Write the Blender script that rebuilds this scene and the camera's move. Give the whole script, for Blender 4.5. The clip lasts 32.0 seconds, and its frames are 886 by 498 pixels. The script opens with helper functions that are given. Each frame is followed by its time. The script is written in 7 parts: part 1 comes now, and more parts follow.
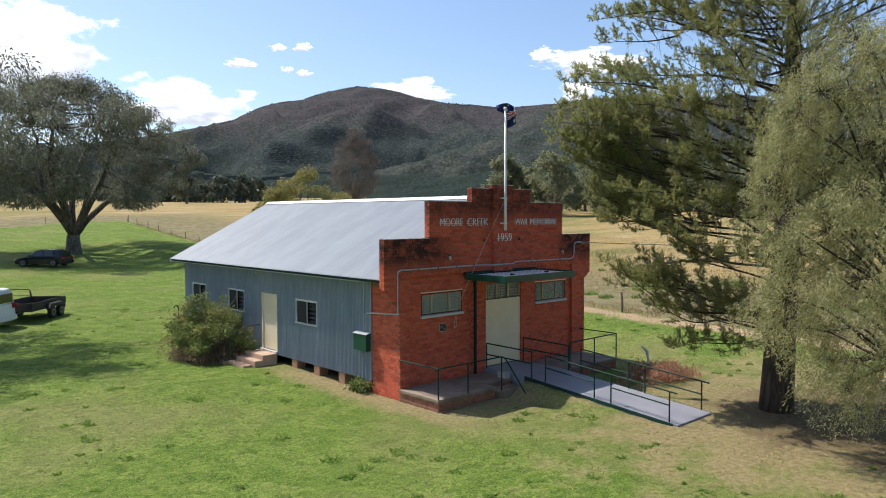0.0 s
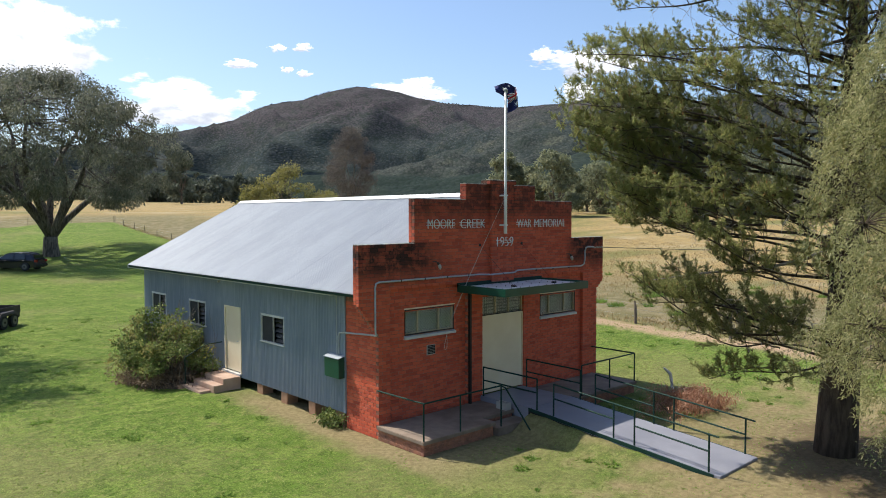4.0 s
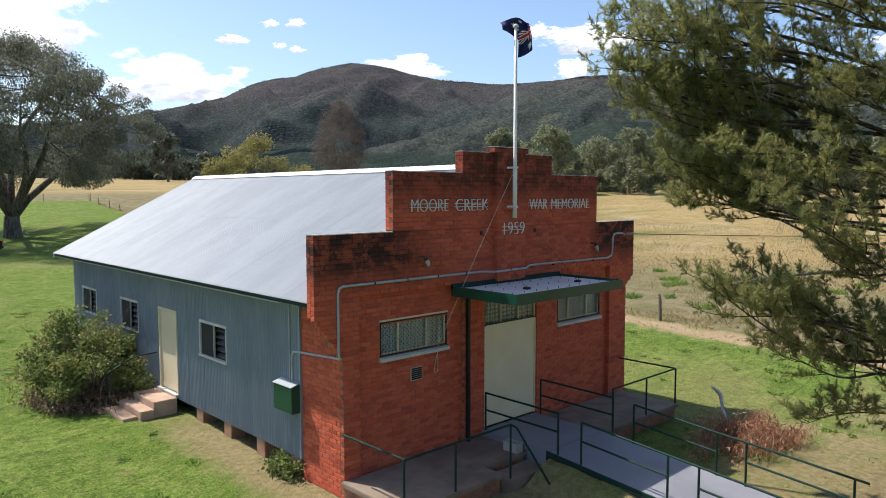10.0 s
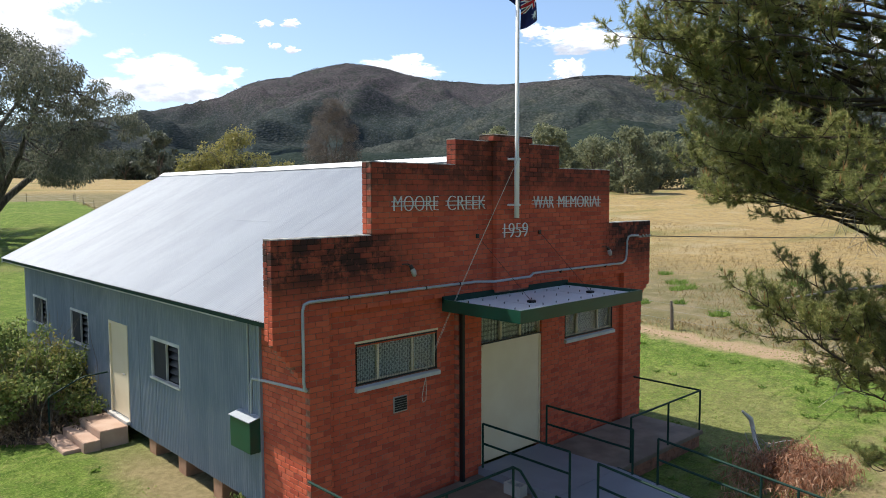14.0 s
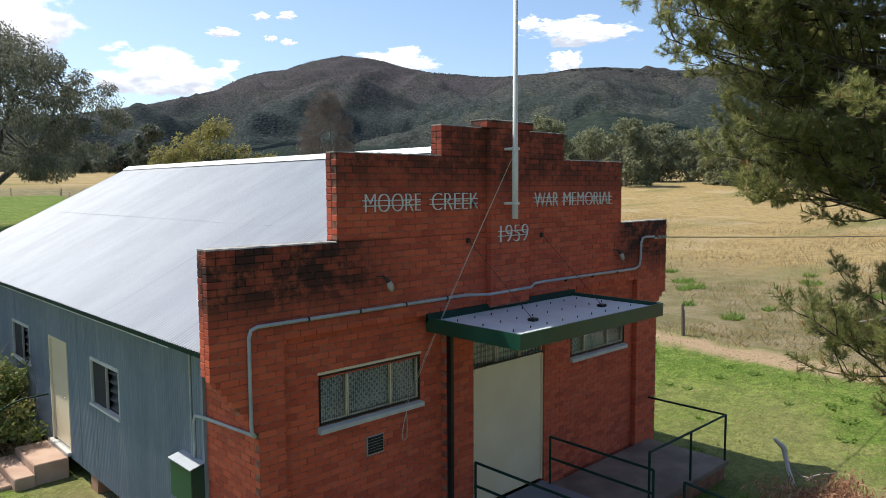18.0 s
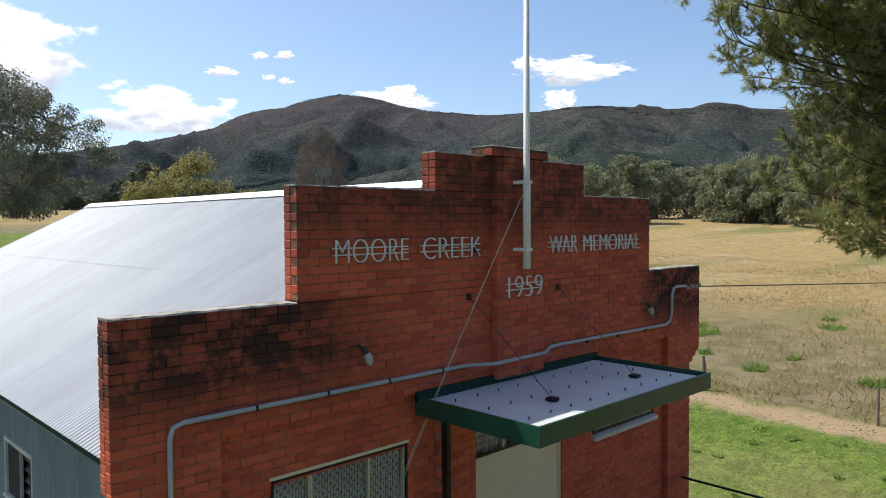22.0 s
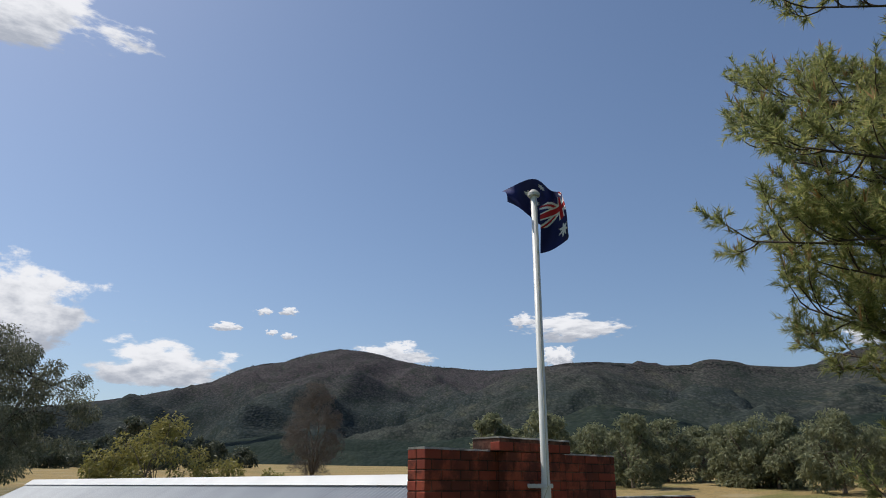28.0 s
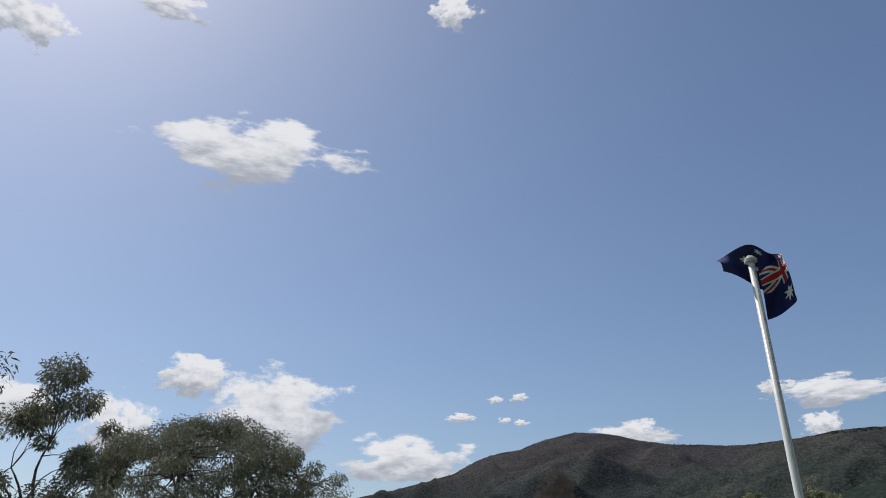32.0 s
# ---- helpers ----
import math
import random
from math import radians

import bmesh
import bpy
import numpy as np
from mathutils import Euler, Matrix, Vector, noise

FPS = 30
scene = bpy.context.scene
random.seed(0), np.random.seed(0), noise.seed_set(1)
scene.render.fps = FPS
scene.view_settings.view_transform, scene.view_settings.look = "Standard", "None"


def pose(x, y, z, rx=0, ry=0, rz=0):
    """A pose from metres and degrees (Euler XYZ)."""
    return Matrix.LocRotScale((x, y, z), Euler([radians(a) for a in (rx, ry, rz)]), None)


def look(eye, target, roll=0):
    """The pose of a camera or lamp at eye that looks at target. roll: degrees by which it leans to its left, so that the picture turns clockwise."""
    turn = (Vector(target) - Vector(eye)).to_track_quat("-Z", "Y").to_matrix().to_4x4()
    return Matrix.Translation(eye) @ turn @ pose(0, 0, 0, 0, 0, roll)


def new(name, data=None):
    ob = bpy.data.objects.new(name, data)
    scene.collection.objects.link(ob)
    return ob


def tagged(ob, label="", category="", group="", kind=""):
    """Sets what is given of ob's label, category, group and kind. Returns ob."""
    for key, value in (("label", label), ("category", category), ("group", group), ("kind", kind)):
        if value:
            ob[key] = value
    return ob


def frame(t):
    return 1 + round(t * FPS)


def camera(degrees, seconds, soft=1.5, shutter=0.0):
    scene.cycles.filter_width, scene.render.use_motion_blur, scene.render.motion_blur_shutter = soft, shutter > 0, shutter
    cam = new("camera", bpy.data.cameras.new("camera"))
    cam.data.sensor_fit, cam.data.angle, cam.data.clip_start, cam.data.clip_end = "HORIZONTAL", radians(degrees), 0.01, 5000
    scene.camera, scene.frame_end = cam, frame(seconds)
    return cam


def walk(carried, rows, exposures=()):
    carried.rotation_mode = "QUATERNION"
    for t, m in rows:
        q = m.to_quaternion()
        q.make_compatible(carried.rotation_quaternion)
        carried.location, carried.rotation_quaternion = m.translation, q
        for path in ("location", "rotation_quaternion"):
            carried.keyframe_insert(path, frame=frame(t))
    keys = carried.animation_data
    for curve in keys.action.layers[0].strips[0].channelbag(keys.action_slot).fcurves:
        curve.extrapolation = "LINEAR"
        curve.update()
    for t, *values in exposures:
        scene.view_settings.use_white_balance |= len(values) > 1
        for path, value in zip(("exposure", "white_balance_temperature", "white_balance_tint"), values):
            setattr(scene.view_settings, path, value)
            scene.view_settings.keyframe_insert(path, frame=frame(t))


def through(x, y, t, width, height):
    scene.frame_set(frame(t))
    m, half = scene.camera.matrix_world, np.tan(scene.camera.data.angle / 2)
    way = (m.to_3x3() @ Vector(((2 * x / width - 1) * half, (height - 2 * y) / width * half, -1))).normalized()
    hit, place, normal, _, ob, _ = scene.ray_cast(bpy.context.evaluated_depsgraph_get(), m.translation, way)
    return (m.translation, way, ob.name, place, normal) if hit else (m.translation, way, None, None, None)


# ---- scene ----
cam = camera(63.1, 32.0, soft=0.95)


def aim(x, y, z, yaw, pitch, roll):
    """The camera's pose from its place, its heading (degrees left of +y), its tilt and its lean."""
    a, b = radians(yaw), radians(pitch)
    way = Vector((-math.sin(a) * math.cos(b), math.cos(a) * math.cos(b), math.sin(b)))
    return look((x, y, z), Vector((x, y, z)) + 2 * way, roll)


# seconds, x, y, z, heading, tilt, lean
PATH = [
    (0, -13.035, -16.613, 5.564, -42.804, -2.637, -0.130),
    (0.5, -12.756, -16.380, 5.563, -42.777, -2.633, -0.125),
    (1, -12.456, -16.101, 5.565, -42.776, -2.625, -0.146),
    (1.5, -12.120, -15.782, 5.569, -42.789, -2.622, -0.135),
    (2, -11.769, -15.465, 5.579, -42.780, -2.624, -0.150),
    (2.5, -11.421, -15.151, 5.586, -42.760, -2.627, -0.154),
    (3, -11.058, -14.815, 5.585, -42.759, -2.625, -0.151),
    (3.5, -10.670, -14.464, 5.576, -42.769, -2.614, -0.133),
    (5.5, -9.259, -13.161, 5.556, -42.877, -2.573, -0.224),
    (6, -8.973, -12.880, 5.572, -42.890, -2.583, -0.206),
    (6.5, -8.701, -12.567, 5.576, -42.947, -2.566, -0.202),
    (7, -8.438, -12.229, 5.581, -43.053, -2.546, -0.175),
    (7.5, -8.156, -11.911, 5.587, -43.087, -2.556, -0.150),
    (8, -7.865, -11.620, 5.581, -43.078, -2.604, -0.149),
    (8.5, -7.597, -11.335, 5.575, -43.147, -4.151, -0.156),
    (9, -7.348, -11.069, 5.575, -43.211, -4.318, -0.160),
    (9.5, -7.106, -10.825, 5.577, -43.222, -4.334, -0.147),
    (10, -6.867, -10.574, 5.583, -43.230, -4.351, -0.126),
    (10.5, -6.647, -10.322, 5.580, -43.281, -4.345, -0.134),
    (11, -6.445, -10.112, 5.559, -43.371, -4.339, -0.154),
    (11.5, -6.230, -9.944, 5.539, -43.417, -4.338, -0.154),
    (12, -6.008, -9.774, 5.528, -43.424, -4.337, -0.163),
    (12.5, -5.805, -9.584, 5.526, -43.438, -4.343, -0.193),
    (13, -5.613, -9.389, 5.522, -43.474, -4.347, -0.204),
    (13.5, -5.411, -9.188, 5.514, -43.541, -4.340, -0.191),
    (14, -5.200, -8.963, 5.509, -43.589, -4.335, -0.199),
    (14.5, -4.982, -8.731, 5.506, -43.588, -4.336, -0.261),
    (16.5, -4.144, -8.146, 5.505, -43.636, -4.386, -0.240),
    (17, -4.007, -7.958, 5.522, -43.787, -4.454, -0.287),
    (17.5, -3.832, -7.778, 5.546, -43.807, -4.644, -0.319),
    (18, -3.621, -7.588, 5.565, -43.800, -4.891, -0.328),
    (18.5, -3.444, -7.430, 5.569, -43.879, -4.879, -0.317),
    (19, -3.271, -7.264, 5.573, -43.942, -4.873, -0.311),
    (19.5, -3.024, -6.999, 5.581, -43.973, -4.882, -0.327),
    (20, -2.805, -6.750, 5.587, -44.020, -4.553, -0.327),
    (20.5, -2.631, -6.570, 5.600, -44.049, -3.633, -0.317),
    (21, -2.434, -6.393, 5.617, -44.068, -3.073, -0.337),
    (21.5, -2.240, -6.203, 5.626, -44.095, -2.529, -0.348),
    (22, -2.073, -6.007, 5.635, -44.133, -1.985, -0.326),
    (22.5, -1.914, -5.833, 5.647, -44.158, -1.452, -0.293),
    (23, -1.737, -5.693, 5.651, -44.169, -0.921, -0.249),
    (23.5, -1.569, -5.582, 5.643, -44.199, -0.366, -0.224),
    (24, -1.455, -5.489, 5.641, -44.209, 0.215, -0.256),
    (24.5, -1.386, -5.396, 5.659, -44.172, 0.813, -0.299),
    (26.5, -1.105, -5.040, 5.677, -44.225, 10.364, -0.140),
    (27, -1.040, -4.912, 5.738, -44.187, 12.938, -0.087),
    (27.5, -0.905, -4.820, 5.970, -44.215, 15.470, -0.030),
    (28, -0.766, -4.744, 6.165, -44.248, 18.064, 0.012),
    (28.5, -0.647, -4.675, 6.235, -44.260, 20.541, 0.050),
    (29, -0.550, -4.630, 6.240, -44.290, 23.020, 0.030),
    (29.5, -0.470, -4.600, 6.235, -44.340, 24.450, 0.010),
    (30, -0.430, -4.600, 6.227, -44.400, 24.400, 0.000),
    (31, -0.620, -4.780, 6.190, -44.620, 24.450, -0.150),
    (31.5, -0.800, -4.930, 6.160, -39.850, 24.480, -0.400),
    (31.7, -0.880, -5.000, 6.150, -34.500, 24.520, -0.520),
    (32, -1.000, -5.100, 6.120, -26.050, 24.617, -0.750),
]
# the clip's camera closes down as it tilts to the sky
EXPOSURE = [(0, 0.42), (13, 0.47), (19, 0.38), (24.5, 0.17), (26.5, -0.08), (28, -0.36), (29.5, -0.44), (31.2, -0.45), (32, -0.5)]
walk(cam, [(t, aim(*row)) for t, *row in PATH], EXPOSURE)

# ---------------------------------------------------------------- light
SUN = Vector((-0.245, 0.64, 1.0)).normalized()   # towards the sun
SUN_EL = math.asin(SUN.z)

world = bpy.data.worlds.new("sky")
scene.world = world
world.use_nodes = True
wn, wl = world.node_tree.nodes, world.node_tree.links
wn.clear()
sky = wn.new("ShaderNodeTexSky")
sky.sky_type = "NISHITA"
sky.sun_disc = False
sky.sun_elevation = SUN_EL
sky.sun_rotation = math.atan2(SUN.x, SUN.y)
sky.altitude = 400
sky.air_density, sky.dust_density, sky.ozone_density = 1.0, 1.8, 3.6
bg = wn.new("ShaderNodeBackground")
bg.inputs["Strength"].default_value = 0.141
wo = wn.new("ShaderNodeOutputWorld")
wl.new(sky.outputs[0], bg.inputs[0])
wl.new(bg.outputs[0], wo.inputs[0])

sun = new("sun", bpy.data.lights.new("sun", "SUN"))
sun.data.energy, sun.data.angle, sun.data.color = 4.6, radians(0.55), (1.0, 0.95, 0.86)
sun.matrix_world = look((-20, 60, 90), Vector((-20, 60, 90)) - SUN)


# ---------------------------------------------------------------- materials
class Nodes:
    """A short way to write node trees."""

    def __init__(self, name):
        self.m = bpy.data.materials.new(name)
        self.m.use_nodes = True
        self.t = self.m.node_tree
        self.b = self.t.nodes["Principled BSDF"]
        self.out = self.t.nodes["Material Output"]
        self.geo = None

    def n(self, kind):
        return self.t.nodes.new(kind)

    def ln(self, a, b):
        self.t.links.new(a, b)

    def put(self, sock, value):
        if isinstance(value, bpy.types.NodeSocket):
            self.ln(value, sock)
        else:
            if sock.type == "RGBA" and not isinstance(value, (int, float)) and len(value) == 3:
                value = (*value, 1)
            sock.default_value = value

    def place(self):
        if self.geo is None:
            self.geo = self.n("ShaderNodeNewGeometry")
        return self.geo.outputs["Position"]

    def noise(self, scale, detail=3, rough=0.55, vec=None, stretch=None):
        v = vec or self.place()
        if stretch:
            mp = self.n("ShaderNodeMapping")
            self.ln(v, mp.inputs[0])
            mp.inputs["Scale"].default_value = stretch
            v = mp.outputs[0]
        t = self.n("ShaderNodeTexNoise")
        self.ln(v, t.inputs["Vector"])
        t.inputs["Scale"].default_value, t.inputs["Detail"].default_value, t.inputs["Roughness"].default_value = scale, detail, rough
        return t.outputs["Fac"]

    def ramp(self, fac, stops):
        r = self.n("ShaderNodeValToRGB")
        self.ln(fac, r.inputs[0])
        el = r.color_ramp.elements
        while len(el) < len(stops):
            el.new(0.5)
        for e, (p, c) in zip(el, stops):
            e.position = p
            e.color = (*c, 1) if not isinstance(c, (int, float)) else (c, c, c, 1)
        return r.outputs[0]

    def mix(self, fac, a, b, mode="MIX"):
        x = self.n("ShaderNodeMix")
        x.data_type, x.blend_type = "RGBA", mode
        self.put(x.inputs[0], fac)
        self.put(x.inputs[6], a)
        self.put(x.inputs[7], b)
        return x.outputs[2]

    def math(self, op, a, b=0.0, c=0.0, clamp=False):
        x = self.n("ShaderNodeMath")
        x.operation, x.use_clamp = op, clamp
        for s, v in zip(x.inputs, (a, b, c)):
            self.put(s, v)
        return x.outputs[0]

    def step(self, v, lo, hi):
        r = self.n("ShaderNodeMapRange")
        r.interpolation_type = "SMOOTHSTEP"
        self.put(r.inputs[0], v)
        r.inputs[1].default_value, r.inputs[2].default_value = lo, hi
        return r.outputs[0]

    def axes(self):
        s = self.n("ShaderNodeSeparateXYZ")
        self.ln(self.place(), s.inputs[0])
        return s.outputs

    def bump(self, h, strength=0.3, dist=0.01):
        b = self.n("ShaderNodeBump")
        self.put(b.inputs["Height"], h)
        b.inputs["Strength"].default_value, b.inputs["Distance"].default_value = strength, dist
        self.ln(b.outputs[0], self.b.inputs["Normal"])

    def done(self, color, rough=0.7, metal=0.0, spec=None):
        self.put(self.b.inputs["Base Color"], color)
        self.put(self.b.inputs["Roughness"], rough)
        self.put(self.b.inputs["Metallic"], metal)
        if spec is not None:
            self.b.inputs["Specular IOR Level"].default_value = spec
        return self.m


def plain(name, c1, c2, scale=3.0, rough=0.6, metal=0.0, bump=0.15, fine=60.0, dist=0.004, spec=None):
    """A painted or natural surface: two colours in patches, fine grain and light relief."""
    k = Nodes(name)
    big, small = k.noise(scale, 4), k.noise(fine, 2)
    col = k.mix(k.step(big, 0.35, 0.68), c1, c2)
    col = k.mix(k.math("MULTIPLY", small, 0.22), col, tuple(0.55 * v for v in c1))
    k.bump(k.math("ADD", small, k.math("MULTIPLY", big, 0.5)), bump, dist)
    return k.done(col, k.math("MULTIPLY_ADD", big, 0.2, rough - 0.1), metal, spec)


def mould(k, one):
    """Black mould in blotches below the copings."""
    x, y, z = k.axes()
    edge = k.math("ADD", z, k.math("MULTIPLY", k.noise(0.9, 3), -0.55))
    wing = k.math("MULTIPLY", k.step(edge, 3.35, 4.15), k.math("SUBTRACT", 1.0, k.step(z, 4.88, 4.92)))
    step = k.math("MULTIPLY", k.step(edge, 4.9, 5.6), 0.85)
    out = k.math("ADD", k.step(k.math("MULTIPLY_ADD", k.noise(1.1, 3), 1.6, x), 4.0, 2.6), k.step(x, 7.9, 8.6), clamp=True)
    stain = k.math("MAXIMUM", k.math("MULTIPLY", wing, out), step)
    stain = k.math("MULTIPLY", stain, k.math("MULTIPLY_ADD", k.step(k.noise(3.0, 5, 0.7), 0.36, 0.54), 0.5, 0.5))
    return k.math("MULTIPLY", stain, k.math("MULTIPLY_ADD", k.step(k.math("ADD", one, k.noise(1.7, 3)), 0.45, 1.1), 0.5, 0.5))


def brick_material():
    k = Nodes("red_brick")
    g = k.n("ShaderNodeNewGeometry")
    info = k.n("ShaderNodeObjectInfo")
    one = k.math("FRACT", k.math("ADD", g.outputs["Random Per Island"], info.outputs["Random"]))
    col = k.ramp(one, [(0.0, (0.42, 0.073, 0.04)), (0.25, (0.54, 0.099, 0.049)), (0.6, (0.63, 0.121, 0.057)), (0.92, (0.66, 0.138, 0.067)), (1.0, (0.52, 0.115, 0.066))])
    col = k.mix(k.math("MULTIPLY", k.noise(35, 4), 0.3), col, (0.24, 0.06, 0.042))
    col = k.mix(k.math("MULTIPLY", k.step(k.noise(1.6, 4, 0.6), 0.5, 0.75), 0.3), col, (0.24, 0.06, 0.042))
    col = k.mix(k.math("MULTIPLY", mould(k, one), 0.95), col, (0.024, 0.017, 0.015))
    k.bump(k.math("ADD", k.noise(120, 3), k.noise(30, 3)), 0.35, 0.004)
    return k.done(col, 0.85, 0, 0.25)


def mortar_material():
    k = Nodes("mortar")
    n = k.noise(8, 4)
    col = k.mix(k.step(n, 0.35, 0.65), (0.2, 0.075, 0.05), (0.36, 0.175, 0.12))
    col = k.mix(k.math("MULTIPLY", mould(k, 1.2), 1.0), col, (0.018, 0.014, 0.012))
    k.bump(k.noise(70, 3), 0.4, 0.004)
    return k.done(col, 0.9, 0, 0.2)


def lawn_material():
    """Mown green lawn, worn straw patches, a bare strip along the fence and a dry paddock behind it."""
    k = Nodes("ground")
    x, y, z = k.axes()
    n1, n2, n3, n4 = k.noise(0.13, 4), k.noise(0.9, 4), k.noise(7.0, 4), k.noise(55.0, 3)
    green = k.mix(k.step(n2, 0.4, 0.6), (0.125, 0.21, 0.03), (0.21, 0.29, 0.056))
    green = k.mix(k.step(n3, 0.35, 0.75), green, (0.08, 0.13, 0.02))
    green = k.mix(k.math("MULTIPLY", k.step(k.noise(2.3, 4, 0.65), 0.5, 0.62), 0.85), green, (0.06, 0.12, 0.014))
    green = k.mix(k.math("MULTIPLY", k.step(k.noise(3.7, 4, 0.65), 0.55, 0.7), 0.5), green, (0.27, 0.27, 0.09))
    fine, blot = k.noise(22.0, 5, 0.7), k.noise(4.5, 5, 0.7)
    green = k.mix(k.math("MULTIPLY", k.step(fine, 0.5, 0.68), 0.75), green, (0.29, 0.36, 0.09))
    green = k.mix(k.math("MULTIPLY", k.step(fine, 0.5, 0.34), 0.8), green, (0.05, 0.085, 0.014))
    green = k.mix(k.math("MULTIPLY", k.step(blot, 0.52, 0.66), 0.35), green, (0.34, 0.32, 0.12))
    straw = k.mix(k.step(n3, 0.3, 0.7), (0.36, 0.28, 0.155), (0.25, 0.195, 0.1))
    # dry lawn under the trees and before the door
    dx = k.math("MULTIPLY", k.math("SUBTRACT", x, 7.8), 0.13)
    dy = k.math("MULTIPLY", k.math("ADD", y, 9.0), 0.17)
    near = k.math("SUBTRACT", 1.3, k.math("SQRT", k.math("ADD", k.math("MULTIPLY", dx, dx), k.math("MULTIPLY", dy, dy))))
    wear = k.math("ADD", near, k.math("MULTIPLY", k.math("SUBTRACT", n2, 0.5), 1.6))
    dry = k.math("MAXIMUM", k.math("MULTIPLY", k.step(wear, 0.0, 0.75), 0.95), k.math("MULTIPLY", k.step(k.math("MULTIPLY_ADD", n3, 0.25, n1), 0.6, 0.8), 0.4))
    dry = k.math("MAXIMUM", dry, k.math("MULTIPLY", k.step(k.math("ADD", n2, k.math("MULTIPLY", n3, 0.6)), 0.9, 1.15), 0.55))
    # trodden strip beside the hall
    side = k.math("MULTIPLY", k.step(k.math("MULTIPLY_ADD", n2, 1.4, x), -0.2, 0.75), k.math("SUBTRACT", 1.0, k.step(k.math("ABSOLUTE", k.math("SUBTRACT", y, 1.5)), 3.0, 7.0)))
    side = k.math("MULTIPLY", side, k.math("SUBTRACT", 1.0, k.step(x, 3.0, 6.0)))
    dry = k.math("MAXIMUM", dry, k.math("MULTIPLY", side, 0.95))
    lawn = k.mix(dry, green, straw)
    # leaf litter beneath the pine, its brown darkened for the trees' shade too
    lx = k.math("MULTIPLY", k.math("SUBTRACT", x, 8.3), 0.24)
    ly = k.math("MULTIPLY", k.math("ADD", y, 10.2), 0.24)
    lr = k.math("SQRT", k.math("ADD", k.math("MULTIPLY", lx, lx), k.math("MULTIPLY", ly, ly)))
    lit = k.math("SUBTRACT", k.math("MULTIPLY_ADD", k.math("ADD", n2, k.math("MULTIPLY", n3, 0.7)), 0.9, 0.2), lr)
    lawn = k.mix(k.math("MULTIPLY", k.step(lit, -0.15, 0.35), 0.85), lawn, k.mix(k.step(n3, 0.35, 0.65), (0.095, 0.065, 0.04), (0.19, 0.13, 0.08)))
    # dry paddock past the fence
    fx = k.math("SUBTRACT", x, k.math("MULTIPLY_ADD", y, 0.077, 17.9))
    fy = k.math("SUBTRACT", y, 93.5)
    past = k.math("MAXIMUM", fx, fy)
    rough = k.math("ADD", past, k.math("MULTIPLY", k.math("SUBTRACT", n2, 0.5), 2.0))
    p1 = k.mix(k.step(n2, 0.35, 0.65), (0.38, 0.275, 0.13), (0.29, 0.2, 0.095))
    p1 = k.mix(k.step(n3, 0.4, 0.75), p1, (0.42, 0.32, 0.15))
    tuss = k.noise(1.7, 5, 0.75)
    p1 = k.mix(k.math("MULTIPLY", k.step(tuss, 0.5, 0.62), 0.75), p1, (0.46, 0.31, 0.115))
    p1 = k.mix(k.math("MULTIPLY", k.step(tuss, 0.48, 0.36), 0.75), p1, (0.2, 0.16, 0.085))
    p1 = k.mix(k.math("MULTIPLY", k.step(n1, 0.54, 0.66), 0.6), p1, (0.44, 0.36, 0.22))
    bandn = k.noise(0.05, 3, 0.5, None, (0.6, 2.2, 1.0))
    p1 = k.mix(k.math("MULTIPLY", k.step(bandn, 0.5, 0.66), 0.7), p1, (0.14, 0.16, 0.05))
    close = k.math("SUBTRACT", 1.0, k.step(rough, 8.0, 26.0))
    p1 = k.mix(k.math("MULTIPLY", close, 0.8), p1, k.mix(k.step(n2, 0.4, 0.62), (0.13, 0.125, 0.06), (0.25, 0.21, 0.13)))
    col = k.mix(k.step(rough, -0.3, 0.6), lawn, p1)
    strip = k.math("MULTIPLY", k.step(k.math("MULTIPLY_ADD", k.math("SUBTRACT", n2, 0.5), 1.4, fx), -1.7, -1.1), k.math("SUBTRACT", 1.0, k.step(rough, -0.6, 0.4)))
    strip = k.math("MULTIPLY", strip, k.math("SUBTRACT", 1.0, k.step(y, 25.0, 45.0)))
    col = k.mix(strip, col, k.mix(n3, (0.38, 0.25, 0.15), (0.52, 0.38, 0.25)))
    col = k.mix(k.math("MULTIPLY", n4, 0.3), col, (0.05, 0.06, 0.015))
    k.bump(k.math("ADD", n4, k.math("MULTIPLY", n3, 2.0)), 0.8, 0.05)
    return k.done(col, 0.95, 0, 0.1)


